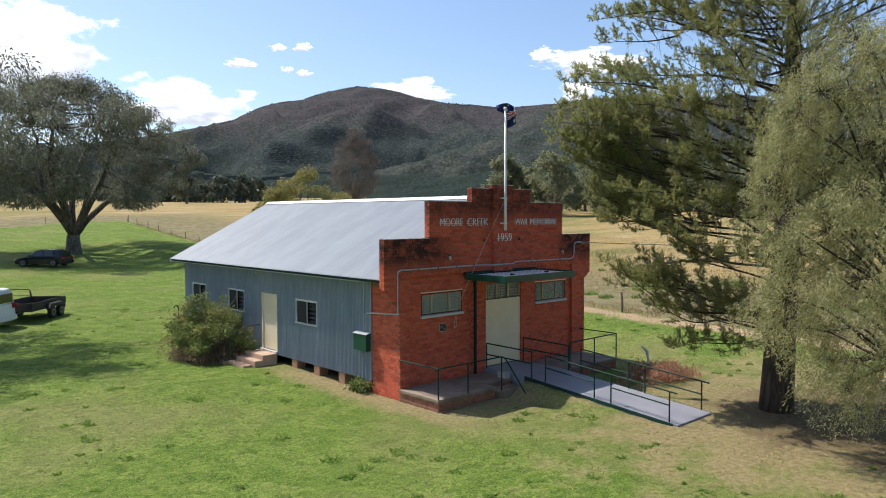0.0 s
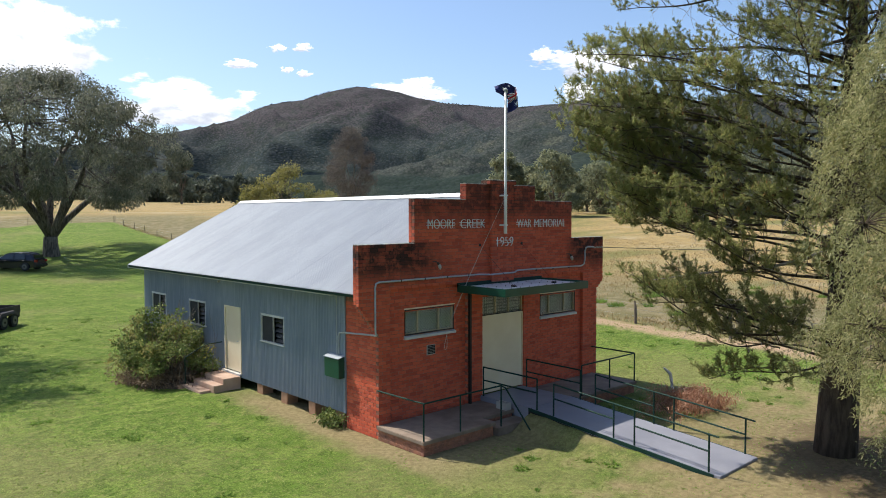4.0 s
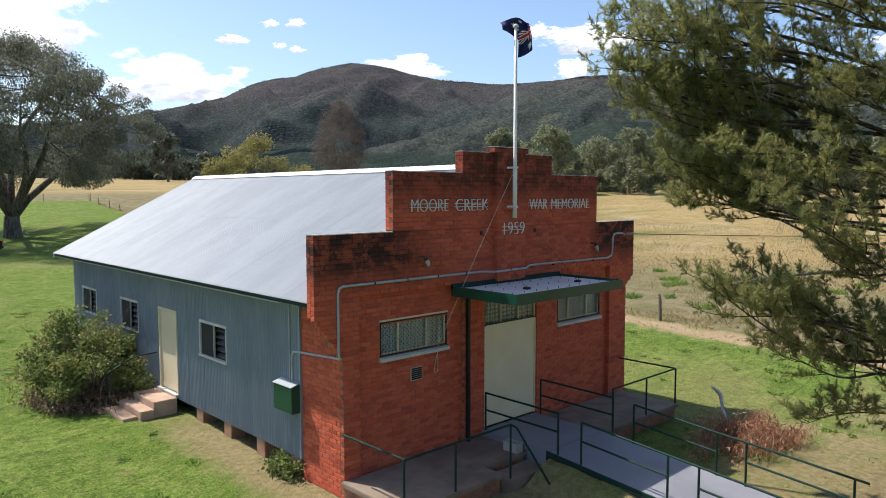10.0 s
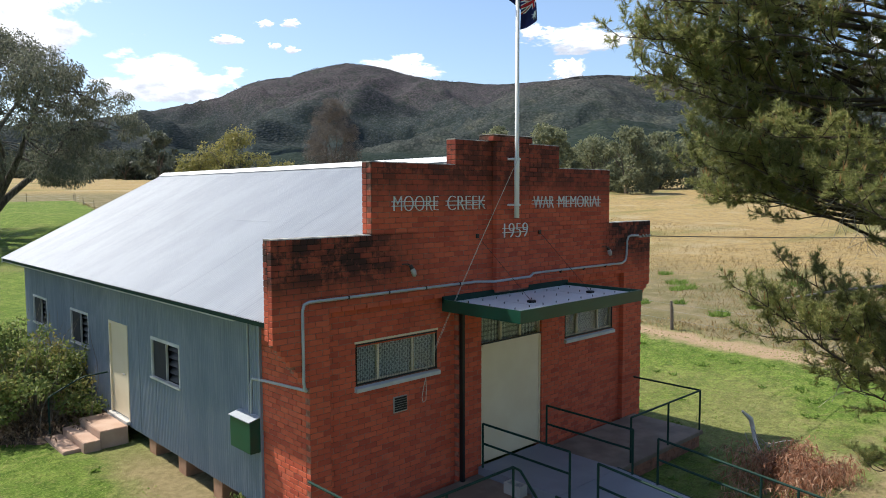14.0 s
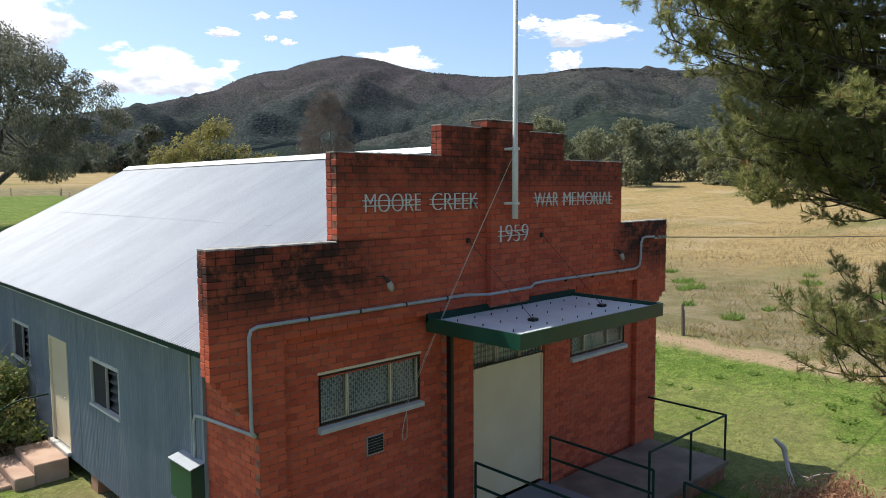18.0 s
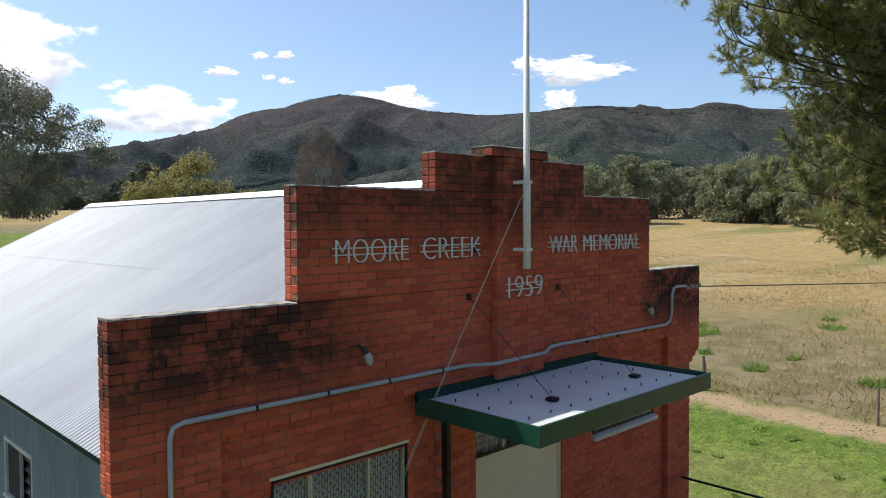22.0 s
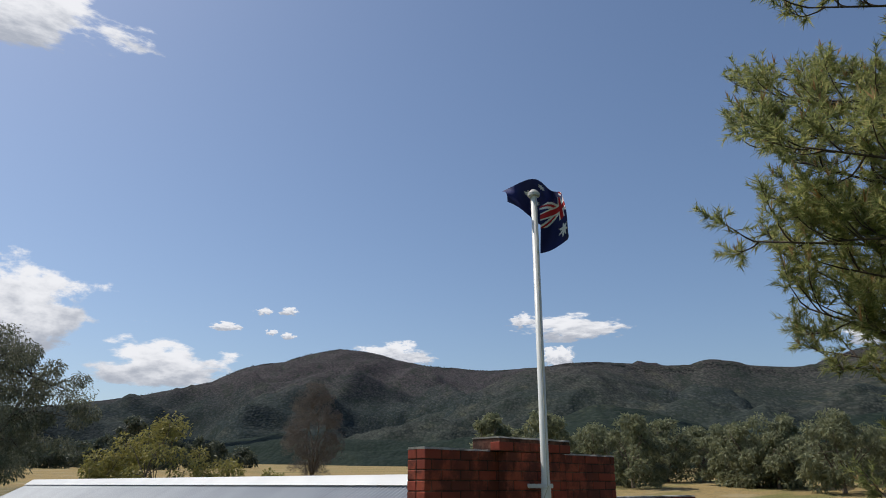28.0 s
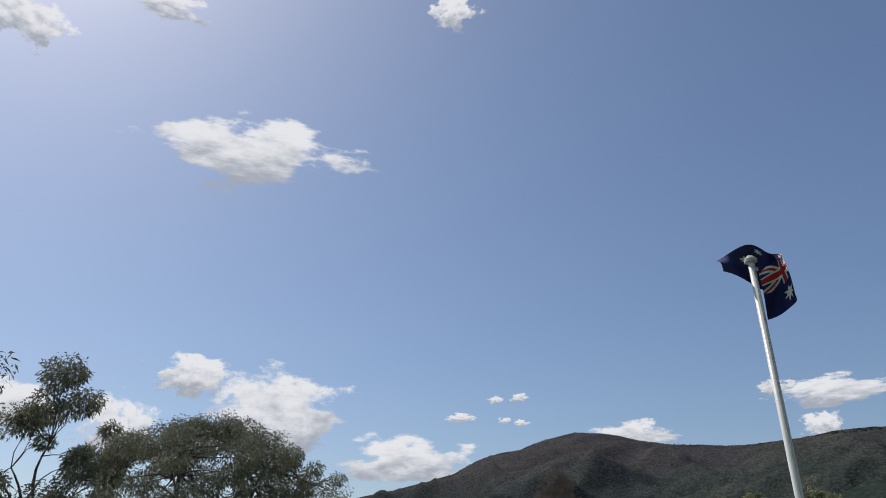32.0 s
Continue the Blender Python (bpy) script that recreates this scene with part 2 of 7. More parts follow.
def forest_material(name, low, mild, high, olive):
    """Eucalypt woods seen from afar: grey-green slopes, brown crests, haze and shade in the colour."""
    k = Nodes(name)
    x, y, z = k.axes()
    vo = k.n("ShaderNodeTexVoronoi")
    # crowns stand upright: cells across the slope and up it
    across = k.math("SUBTRACT", k.math("MULTIPLY", x, 0.74), k.math("MULTIPLY", y, 0.67))
    along = k.math("ADD", k.math("MULTIPLY", x, 0.17), k.math("MULTIPLY", y, 0.18))
    flat = k.n("ShaderNodeCombineXYZ")
    k.ln(across, flat.inputs[0])
    k.ln(along, flat.inputs[1])
    k.ln(k.math("MULTIPLY", z, 1.3), flat.inputs[2])
    k.ln(flat.outputs[0], vo.inputs["Vector"])
    vo.inputs["Scale"].default_value = 0.17
    tone = k.n("ShaderNodeSeparateColor")
    k.ln(vo.outputs["Color"], tone.inputs[0])
    big, mid, patch = k.noise(0.0045, 6, 0.65, flat.outputs[0]), k.noise(0.012, 5, 0.65, flat.outputs[0]), k.noise(0.022, 6, 0.75, flat.outputs[0])
    col = k.mix(k.step(big, 0.42, 0.58), low, mild)
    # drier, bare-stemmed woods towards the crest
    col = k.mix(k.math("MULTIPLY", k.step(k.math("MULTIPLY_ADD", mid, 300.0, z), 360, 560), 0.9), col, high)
    col = k.mix(k.math("MULTIPLY", k.step(mid, 0.55, 0.68), 0.7), col, olive)
    # sunlit and shaded crowns by random tone, with painted shade between them
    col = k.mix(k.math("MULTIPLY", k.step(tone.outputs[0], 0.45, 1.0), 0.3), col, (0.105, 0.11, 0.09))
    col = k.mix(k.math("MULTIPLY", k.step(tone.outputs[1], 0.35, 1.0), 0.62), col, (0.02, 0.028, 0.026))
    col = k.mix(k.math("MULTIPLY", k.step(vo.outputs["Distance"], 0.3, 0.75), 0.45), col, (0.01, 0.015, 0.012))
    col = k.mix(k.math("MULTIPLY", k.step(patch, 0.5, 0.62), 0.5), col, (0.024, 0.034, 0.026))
    # darker green towards the foot of the range
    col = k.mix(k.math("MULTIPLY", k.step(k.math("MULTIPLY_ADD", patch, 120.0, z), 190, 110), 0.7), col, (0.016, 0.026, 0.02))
    k.bump(k.math("SUBTRACT", 1.0, vo.outputs["Distance"]), 0.45, 4.0)
    return k.done(col, 0.95, 0, 0.05)


def leaf_material(name, a, b, c, through=0.25):
    k = Nodes(name)
    g = k.n("ShaderNodeNewGeometry")
    col = k.ramp(g.outputs["Random Per Island"], [(0.0, a), (0.55, b), (1.0, c)])
    col = k.mix(k.math("MULTIPLY", k.step(k.noise(0.6, 2), 0.35, 0.65), 0.35), col, tuple(0.6 * v for v in a))
    k.done(col, 0.62, 0, 0.3)
    tl = k.n("ShaderNodeBsdfTranslucent")
    k.ln(col, tl.inputs[0])
    ad = k.n("ShaderNodeMixShader")
    ad.inputs[0].default_value = through
    k.ln(k.b.outputs[0], ad.inputs[1])
    k.ln(tl.outputs[0], ad.inputs[2])
    k.ln(ad.outputs[0], k.out.inputs[0])
    return k.m


def bark_material(name, a, b):
    k = Nodes(name)
    n = k.noise(6, 5, 0.65, None, (1, 1, 0.25))
    k.bump(k.math("ADD", n, k.noise(40, 3, 0.6, None, (1, 1, 0.3))), 0.8, 0.03)
    return k.done(k.mix(k.step(n, 0.35, 0.65), a, b), 0.9, 0, 0.2)


def glass_material():
    k = Nodes("window_glass")
    k.b.inputs["Transmission Weight"].default_value = 1.0
    k.b.inputs["IOR"].default_value = 1.45
    return k.done((0.85, 0.9, 0.88), 0.03)


def roof_material():
    k = Nodes("zinc_roof")
    n = k.noise(0.7, 4, 0.6, None, (0.5, 1.5, 1))
    f = k.noise(25, 3)
    streak = k.noise(1.4, 5, 0.75, None, (0.04, 3.0, 0.04))
    col = k.mix(k.step(n, 0.3, 0.7), (0.32, 0.345, 0.378), (0.375, 0.4, 0.433))
    col = k.mix(k.math("MULTIPLY", k.step(streak, 0.55, 0.7), 0.3), col, (0.2, 0.215, 0.235))
    col = k.mix(k.math("MULTIPLY", f, 0.12), col, (0.1, 0.105, 0.11))
    return k.done(col, 0.56, 0.12, 0.3)


def wall_tin_material():
    k = Nodes("grey_wall_paint")
    n = k.noise(1.1, 4, 0.6, None, (1, 1, 0.3))
    f = k.noise(16, 4, 0.65, None, (1, 1, 0.06))
    col = k.mix(k.step(n, 0.3, 0.7), (0.18, 0.207, 0.255), (0.24, 0.268, 0.32))
    col = k.mix(k.math("MULTIPLY", k.step(f, 0.5, 0.62), 0.45), col, (0.31, 0.33, 0.36))
    return k.done(col, 0.5, 0.1, 0.4)


BRICK = brick_material()
MORTAR = mortar_material()
GROUND = lawn_material()
# haze blue is in these colours; the ridge is tinted sunlit, the spur shaded
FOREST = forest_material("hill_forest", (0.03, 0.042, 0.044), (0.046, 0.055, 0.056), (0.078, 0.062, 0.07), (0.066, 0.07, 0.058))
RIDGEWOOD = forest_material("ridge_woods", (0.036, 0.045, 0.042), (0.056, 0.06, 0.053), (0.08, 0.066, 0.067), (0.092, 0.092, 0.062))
SPURWOOD = forest_material("shaded_woods", (0.015, 0.024, 0.018), (0.024, 0.034, 0.024), (0.03, 0.038, 0.026), (0.05, 0.056, 0.032))
ROOF = roof_material()
WALLTIN = wall_tin_material()
CREAM = plain("cream_paint", (0.73, 0.60, 0.41), (0.78, 0.66, 0.47), 1.2, 0.45, bump=0.05)
GREEN = plain("green_paint", (0.006, 0.055, 0.034), (0.009, 0.075, 0.046), 2.0, 0.35, bump=0.05)
DARKGREEN = plain("dark_green_paint", (0.008, 0.032, 0.024), (0.012, 0.045, 0.032), 2.0, 0.62, bump=0.06, spec=0.2)
WHITE = plain("white_paint", (0.74, 0.73, 0.70), (0.80, 0.79, 0.76), 2.0, 0.4, bump=0.04)
AWNTOP = plain("zincalume_sheet", (0.64, 0.66, 0.67), (0.72, 0.73, 0.74), 1.5, 0.5, 0.1, bump=0.03)
SCREEN = plain("fly_screen_mesh", (0.02, 0.02, 0.021), (0.03, 0.03, 0.031), 6.0, 0.9, bump=0.3)
LICHEN = plain("lichen_mortar", (0.40, 0.37, 0.32), (0.16, 0.145, 0.125), 6.0, 0.95, bump=0.5, dist=0.008)
MULCH = plain("leaf_litter", (0.06, 0.042, 0.026), (0.15, 0.095, 0.06), 14.0, 0.95, bump=0.8, dist=0.02)
BLUE = plain("flag_blue", (0.008, 0.012, 0.09), (0.012, 0.018, 0.12), 4.0, 0.8)
RED = plain("flag_red", (0.45, 0.012, 0.02), (0.5, 0.02, 0.03), 4.0, 0.8)
FLAGWHITE = plain("flag_white", (0.72, 0.72, 0.72), (0.78, 0.78, 0.78), 4.0, 0.8)
NAVYCAR = plain("navy_car_paint", (0.006, 0.008, 0.02), (0.008, 0.01, 0.026), 1.0, 0.2, 0.2, bump=0.0, spec=0.6)
WHITECAR = plain("white_car_paint", (0.72, 0.73, 0.74), (0.76, 0.77, 0.78), 1.0, 0.2, bump=0.0, spec=0.6)
CARGLASS = plain("tinted_car_glass", (0.01, 0.012, 0.013), (0.014, 0.016, 0.018), 1.0, 0.06, bump=0.0, spec=0.8)
TYRE = plain("tyre_rubber", (0.014, 0.014, 0.014), (0.02, 0.02, 0.02), 4.0, 0.85)
RIM = plain("dull_rim", (0.1, 0.1, 0.1), (0.14, 0.14, 0.14), 4.0, 0.4, 0.5, bump=0.0)
TAILRED = plain("tail_light_red", (0.3, 0.01, 0.01), (0.36, 0.015, 0.012), 3.0, 0.2, bump=0.0)
RUSTSTEEL = plain("dull_trailer_steel", (0.03, 0.025, 0.024), (0.06, 0.046, 0.04), 3.0, 0.6, 0.3, bump=0.15)
GREYWHITE = plain("weathered_white_paint", (0.5, 0.49, 0.46), (0.62, 0.6, 0.56), 3.0, 0.6, bump=0.1)
PVC = plain("grey_conduit", (0.36, 0.37, 0.38), (0.45, 0.46, 0.47), 3.0, 0.45, bump=0.03)
CONCRETE = plain("concrete", (0.17, 0.12, 0.085), (0.27, 0.205, 0.15), 1.6, 0.85, bump=0.35, dist=0.006)
PINKSTONE = plain("worn_step_concrete", (0.42, 0.27, 0.19), (0.50, 0.35, 0.26), 2.2, 0.85, bump=0.35, dist=0.006)
RAMPGREY = plain("grey_ramp_paint", (0.20, 0.20, 0.23), (0.26, 0.26, 0.29), 0.9, 0.6, bump=0.15)
SILL = plain("sill_concrete", (0.36, 0.33, 0.29), (0.45, 0.42, 0.37), 3.0, 0.8, bump=0.2)
BLACK = plain("black_iron", (0.012, 0.013, 0.013), (0.02, 0.022, 0.021), 3.0, 0.45, 0.3, bump=0.1)
# near-black in place of the shade inside the hall and in gaps
DARKIN = plain("unlit_dark", (0.015, 0.014, 0.013), (0.02, 0.019, 0.018), 2.0, 0.9)


def lace_material():
    k = Nodes("lace_curtain")
    vo = k.n("ShaderNodeTexVoronoi")
    k.ln(k.place(), vo.inputs["Vector"])
    vo.inputs["Scale"].default_value = 11.0
    vo.inputs["Randomness"].default_value = 0.15
    ring = k.math("ABSOLUTE", k.math("SUBTRACT", vo.outputs["Distance"], 0.42))
    return k.done(k.mix(k.step(ring, 0.05, 0.22), (0.72, 0.73, 0.74), (0.3, 0.315, 0.34)), 0.9)


LACE = lace_material()
GLASS = glass_material()
WOOD = plain("weathered_wood", (0.16, 0.13, 0.10), (0.24, 0.20, 0.15), 4.0, 0.9, bump=0.5)
DECKBRICK = plain("worn_deck_brick", (0.36, 0.15, 0.085), (0.19, 0.095, 0.06), 5.0, 0.9, bump=0.4, dist=0.006)
PIERBRICK = plain("stump_brick", (0.30, 0.16, 0.09), (0.38, 0.22, 0.13), 4.0, 0.9, bump=0.4)
STEEL = plain("galvanised_wire", (0.35, 0.35, 0.35), (0.45, 0.45, 0.45), 5.0, 0.4, 0.7, bump=0.05)
ROPE = plain("rope", (0.5, 0.46, 0.38), (0.58, 0.53, 0.44), 20.0, 0.9)
GUMBARK = bark_material("gum_bark", (0.10, 0.075, 0.055), (0.22, 0.18, 0.14))
PINEBARK = bark_material("pine_bark", (0.045, 0.033, 0.025), (0.10, 0.075, 0.058))
GUMLEAF = leaf_material("gum_leaf", (0.12, 0.13, 0.09), (0.185, 0.19, 0.132), (0.29, 0.285, 0.21), 0.4)
DARKBARK = bark_material("dark_gum_bark", (0.06, 0.05, 0.042), (0.19, 0.165, 0.135))
HAZELEAF = leaf_material("distant_gum_leaf", (0.075, 0.09, 0.06), (0.11, 0.125, 0.085), (0.15, 0.16, 0.11), 0.3)
FARLEAF = leaf_material("far_gum_leaf", (0.165, 0.185, 0.11), (0.235, 0.25, 0.14), (0.33, 0.325, 0.185), 0.45)
PINELEAF = leaf_material("pine_needle", (0.18, 0.22, 0.08), (0.33, 0.345, 0.125), (0.52, 0.47, 0.2), 0.68)
DEADTWIG = plain("bare_twig", (0.3, 0.26, 0.22), (0.42, 0.38, 0.33), 9.0, 0.9)
PINETWIG = bark_material("pine_twig", (0.12, 0.09, 0.065), (0.22, 0.17, 0.13))
CANDLE = leaf_material("pine_candle", (0.34, 0.17, 0.06), (0.42, 0.25, 0.1), (0.5, 0.36, 0.2), 0.3)
WEEPLEAF = leaf_material("weeping_leaf", (0.24, 0.25, 0.11), (0.37, 0.36, 0.165), (0.54, 0.49, 0.26), 0.5)
BUSHLEAF = leaf_material("bush_leaf", (0.1, 0.15, 0.038), (0.19, 0.24, 0.068), (0.35, 0.35, 0.12), 0.45)
YELLOWLEAF = leaf_material("autumn_leaf", (0.28, 0.25, 0.075), (0.38, 0.33, 0.105), (0.22, 0.22, 0.095), 0.4)
BROWNLEAF = leaf_material("bare_twigs", (0.13, 0.108, 0.092), (0.18, 0.152, 0.132), (0.23, 0.195, 0.17), 0.1)
LITTERLEAF = leaf_material("litter_leaf", (0.15, 0.095, 0.06), (0.25, 0.165, 0.105), (0.4, 0.29, 0.19), 0.3)
DEADLEAF = leaf_material("dead_fern", (0.3, 0.13, 0.07), (0.48, 0.25, 0.15), (0.62, 0.4, 0.27), 0.4)
WEEDLEAF = leaf_material("weed_leaf", (0.15, 0.25, 0.045), (0.2, 0.31, 0.06), (0.27, 0.36, 0.085), 0.5)
GRASSBLADE = leaf_material("grass_blade", (0.15, 0.24, 0.04), (0.22, 0.31, 0.06), (0.4, 0.38, 0.15), 0.5)
STRAWBLADE = leaf_material("straw_blade", (0.3, 0.21, 0.085), (0.4, 0.29, 0.13), (0.48, 0.37, 0.19))


# ---------------------------------------------------------------- mesh tools
class Geo:
    """Collects boxes, tubes and sheets into one mesh."""

    def __init__(self):
        self.v, self.f = [], []

    def add(self, verts, faces):
        o = len(self.v)
        self.v += [tuple(p) for p in verts]
        self.f += [tuple(o + i for i in f) for f in faces]
        return self

    def box(self, x0, y0, z0, x1, y1, z1):
        x0, x1 = min(x0, x1), max(x0, x1)
        y0, y1 = min(y0, y1), max(y0, y1)
        z0, z1 = min(z0, z1), max(z0, z1)
        return self.add([(x0, y0, z0), (x1, y0, z0), (x1, y1, z0), (x0, y1, z0), (x0, y0, z1), (x1, y0, z1), (x1, y1, z1), (x0, y1, z1)],
                        [(0, 3, 2, 1), (4, 5, 6, 7), (0, 1, 5, 4), (1, 2, 6, 5), (2, 3, 7, 6), (3, 0, 4, 7)])

    def prism(self, outline, axis, a, b):
        """A flat outline, drawn out along an axis from a to b."""
        def at(p, w):
            return {"x": (w, p[0], p[1]), "y": (p[0], w, p[1]), "z": (p[0], p[1], w)}[axis]
        n = len(outline)
        flip = axis == "y"
        vs = [at(p, a) for p in outline] + [at(p, b) for p in outline]
        fs = [tuple(range(n))[::-1], tuple(range(n, 2 * n))] + [(i, (i + 1) % n, n + (i + 1) % n, n + i) for i in range(n)]
        return self.add(vs, [f[::-1] for f in fs] if flip else fs)

    def tube(self, points, radius, sides=8, cap=True):
        pts = [Vector(p) for p in points]
        rad = radius if isinstance(radius, (list, tuple)) else [radius] * len(pts)
        o, up = len(self.v), None
        for i, p in enumerate(pts):
            d = (pts[min(i + 1, len(pts) - 1)] - pts[max(i - 1, 0)]).normalized()
            if up is None:
                up = d.orthogonal().normalized()
            up = (up - d * up.dot(d)).normalized() if (up - d * up.dot(d)).length > 1e-4 else d.orthogonal().normalized()
            side = d.cross(up)
            for j in range(sides):
                a = 2 * math.pi * j / sides
                self.v.append(tuple(p + (up * math.cos(a) + side * math.sin(a)) * rad[i]))
        for i in range(len(pts) - 1):
            for j in range(sides):
                a, b = o + i * sides + j, o + i * sides + (j + 1) % sides
                self.f.append((a, b, b + sides, a + sides))
        if cap:
            self.f.append(tuple(o + j for j in range(sides))[::-1])
            e = o + (len(pts) - 1) * sides
            self.f.append(tuple(e + j for j in range(sides)))
        return self

    def mesh(self, name, material, bevel=0.0, smooth=False):
        me = bpy.data.meshes.new(name)
        me.from_pydata(self.v, [], self.f)
        if bevel:
            bm = bmesh.new()
            bm.from_mesh(me)
            bmesh.ops.remove_doubles(bm, verts=bm.verts, dist=1e-5)
            bmesh.ops.bevel(bm, geom=[e for e in bm.edges if len(e.link_faces) == 2 and e.calc_face_angle(0) > 0.5], offset=bevel, segments=2, affect="EDGES", clamp_overlap=True)
            bm.to_mesh(me)
            bm.free()
        me.materials.append(material)
        if smooth:
            me.polygons.foreach_set("use_smooth", [True] * len(me.polygons))
        me.update()
        return me


def part(name, geo, material, parent, label="", bevel=0.0, smooth=False):
    """One mesh object under a thing or a part."""
    me = geo if isinstance(geo, bpy.types.Mesh) else geo.mesh(name, material, bevel, smooth)
    ob = new(name, me)
    ob.parent = parent
    if parent is not None:
        ob.matrix_parent_inverse = parent.matrix_basis.inverted()
    if label:
        tagged(ob, label)
    return ob


def thing(name, label, category, at=(0, 0, 0), group="", kind=""):
    ob = new(name)
    ob.location = at
    ob.empty_display_size = 0.2
    return tagged(ob, label, category, group, kind)


def setting(name, geo, material, label, category, bevel=0.0, smooth=False):
    me = geo if isinstance(geo, bpy.types.Mesh) else geo.mesh(name, material, bevel, smooth)
    return tagged(new(name, me), label, category, kind="structure")


def cards(name, material, points, ways, width, length, bend=0.0, corners=4):
    """Many thin leaves as one mesh: each a narrow kite along its way."""
    n = len(points)
    points, ways = np.asarray(points, float), np.asarray(ways, float)
    ways = ways / (np.linalg.norm(ways, axis=1, keepdims=True) + 1e-9)
    rnd = np.random.normal(size=(n, 3))
    side = np.cross(ways, rnd)
    side /= np.linalg.norm(side, axis=1, keepdims=True) + 1e-9
    w = (width * np.random.uniform(0.6, 1.4, n))[:, None]
    le = (length * np.random.uniform(0.6, 1.4, n))[:, None]
    mid = points + ways * le * 0.45
    end = points + ways * le
    end[:, 2] -= bend * le[:, 0]
    if corners == 4:
        v = np.stack([points, mid + side * w * 0.5, end, mid - side * w * 0.5], 1).reshape(-1, 3)
    else:
        v = np.stack([points + side * w * 0.5, end, points - side * w * 0.5], 1).reshape(-1, 3)
    me = bpy.data.meshes.new(name)
    me.vertices.add(corners * n)
    me.vertices.foreach_set("co", v.ravel())
    me.loops.add(corners * n)
    me.loops.foreach_set("vertex_index", np.arange(corners * n, dtype=np.int32))
    me.polygons.add(n)
    me.polygons.foreach_set("loop_start", np.arange(0, corners * n, corners, dtype=np.int32))
    me.polygons.foreach_set("loop_total", np.full(n, corners, dtype=np.int32))
    me.materials.append(material)
    me.update(calc_edges=True)
    return me


# ---------------------------------------------------------------- ground
def smooth01(t):
    t = min(1.0, max(0.0, t))
    return t * t * (3 - 2 * t)


def ground_z(x, y):
    """Flat round the hall, rising gently to the paddocks and a low bank at the fence."""
    s = math.hypot(max(x, 0) * 0.72, max(y, 0))
    g = 0.00052 * max(0.0, s - 6) ** 2 if s < 94 else 4.03 + 0.03 * (s - 94) + 0.04 * 30 * (1 - math.exp(-(s - 94) / 30))
    bank = 0.62 * smooth01((x - 10.5) / 7.0)
    return g + bank + 0.09 * smooth01((y - 1.5) / 5.0) + 0.04 * noise.noise((x * 0.25, y * 0.25, 0)) * smooth01((math.hypot(x - 4, y) - 6) / 6)


def build_ground():
    radii = [0.0]
    r = 0.6
    while r < 4600:
        radii.append(r)
        r *= 1.065
    n = 220
    vs, fs = [(2, 2, ground_z(2, 2))], []
    for r in radii[1:]:
        for j in range(n):
            a = 2 * math.pi * j / n
            x, y = 2 + r * math.cos(a), 2 + r * math.sin(a)
            vs.append((x, y, ground_z(x, y) if r < 900 else ground_z(2 + 900 * math.cos(a), 2 + 900 * math.sin(a))))
    for j in range(n):
        fs.append((0, 1 + j, 1 + (j + 1) % n))
    for i in range(len(radii) - 2):
        for j in range(n):
            a, b = 1 + i * n + j, 1 + i * n + (j + 1) % n
            fs.append((a, a + n, b + n, b))
    g = Geo()
    g.v, g.f = vs, fs
    return setting("ground", g, GROUND, "green mown lawn with dry patches and straw paddock beyond the fence", "ground", smooth=True)


build_ground()

# skyline of the range: heading (degrees left of +y) and elevation
SKYLINE = [(30, 2.2), (10, 2.4), (-5, 3.4), (-12, 4.4), (-17.3, 5.15), (-20.4, 5.76), (-24.9, 6.83), (-26.6, 7.28), (-28, 8.0), (-29.6, 8.62), (-31.7, 8.92), (-33.8, 9.6), (-36.1, 10.03),
           (-38.2, 9.78), (-40.5, 9.25), (-42.3, 8.94), (-45, 8.7), (-48.1, 8.48), (-50.3, 8.6), (-52.1, 8.68), (-54.3, 8.93), (-56.5, 8.98), (-59, 8.77), (-61.5, 8.5), (-63.2, 8.5),
           (-64.1, 8.78), (-65.1, 8.8), (-66.5, 8.5), (-67.4, 8.2), (-70.1, 7.92), (-71.6, 8.0), (-73.1, 8.52), (-74.2, 8.85), (-77, 9.2), (-84, 8.0), (-95, 5.5), (-115, 3.5)]


# nearer ridge that joins the range from the right, and the dark spurs before it
NEAR_RIDGE = [(-30, 1.2), (-36, 2.1), (-38.5, 3.1), (-40.6, 4.0), (-43.2, 5.1), (-45.8, 6.35), (-48, 7.4), (-49.9, 8.15), (-52.1, 8.6), (-54.3, 8.93), (-56.5, 8.98), (-59, 8.77), (-61.5, 8.5), (-63.2, 8.5),
              (-64.1, 8.78), (-65.1, 8.8), (-66.5, 8.5), (-67.4, 8.2), (-70.1, 7.92), (-71.6, 8.0), (-73.1, 8.52), (-74.2, 8.85), (-77, 9.2), (-84, 8.0), (-95, 5.5), (-115, 3.5)]
SPUR = [(-34, 1.4), (-41, 2.6), (-47, 3.4), (-51, 4.2), (-53, 4.75), (-56.2, 5.8), (-59.1, 5.5), (-63, 4.4), (-65.7, 3.4), (-70, 3.9), (-76, 4.6), (-85, 4.0), (-110, 2.0)]
FOOTHILL = [(20, 1.6), (0, 2.0), (-12, 2.6), (-18, 2.9), (-23, 3.5), (-28, 3.0), (-32, 3.7), (-37, 3.2), (-42, 3.0), (-47, 2.2), (-52, 1.2)]


def crest(table, az):
    for (a, e), (b, h) in zip(table, table[1:]):
        if b <= az <= a:
            return h + (e - h) * (az - b) / (a - b)
    return table[0][1] if az > table[0][0] else table[-1][1]


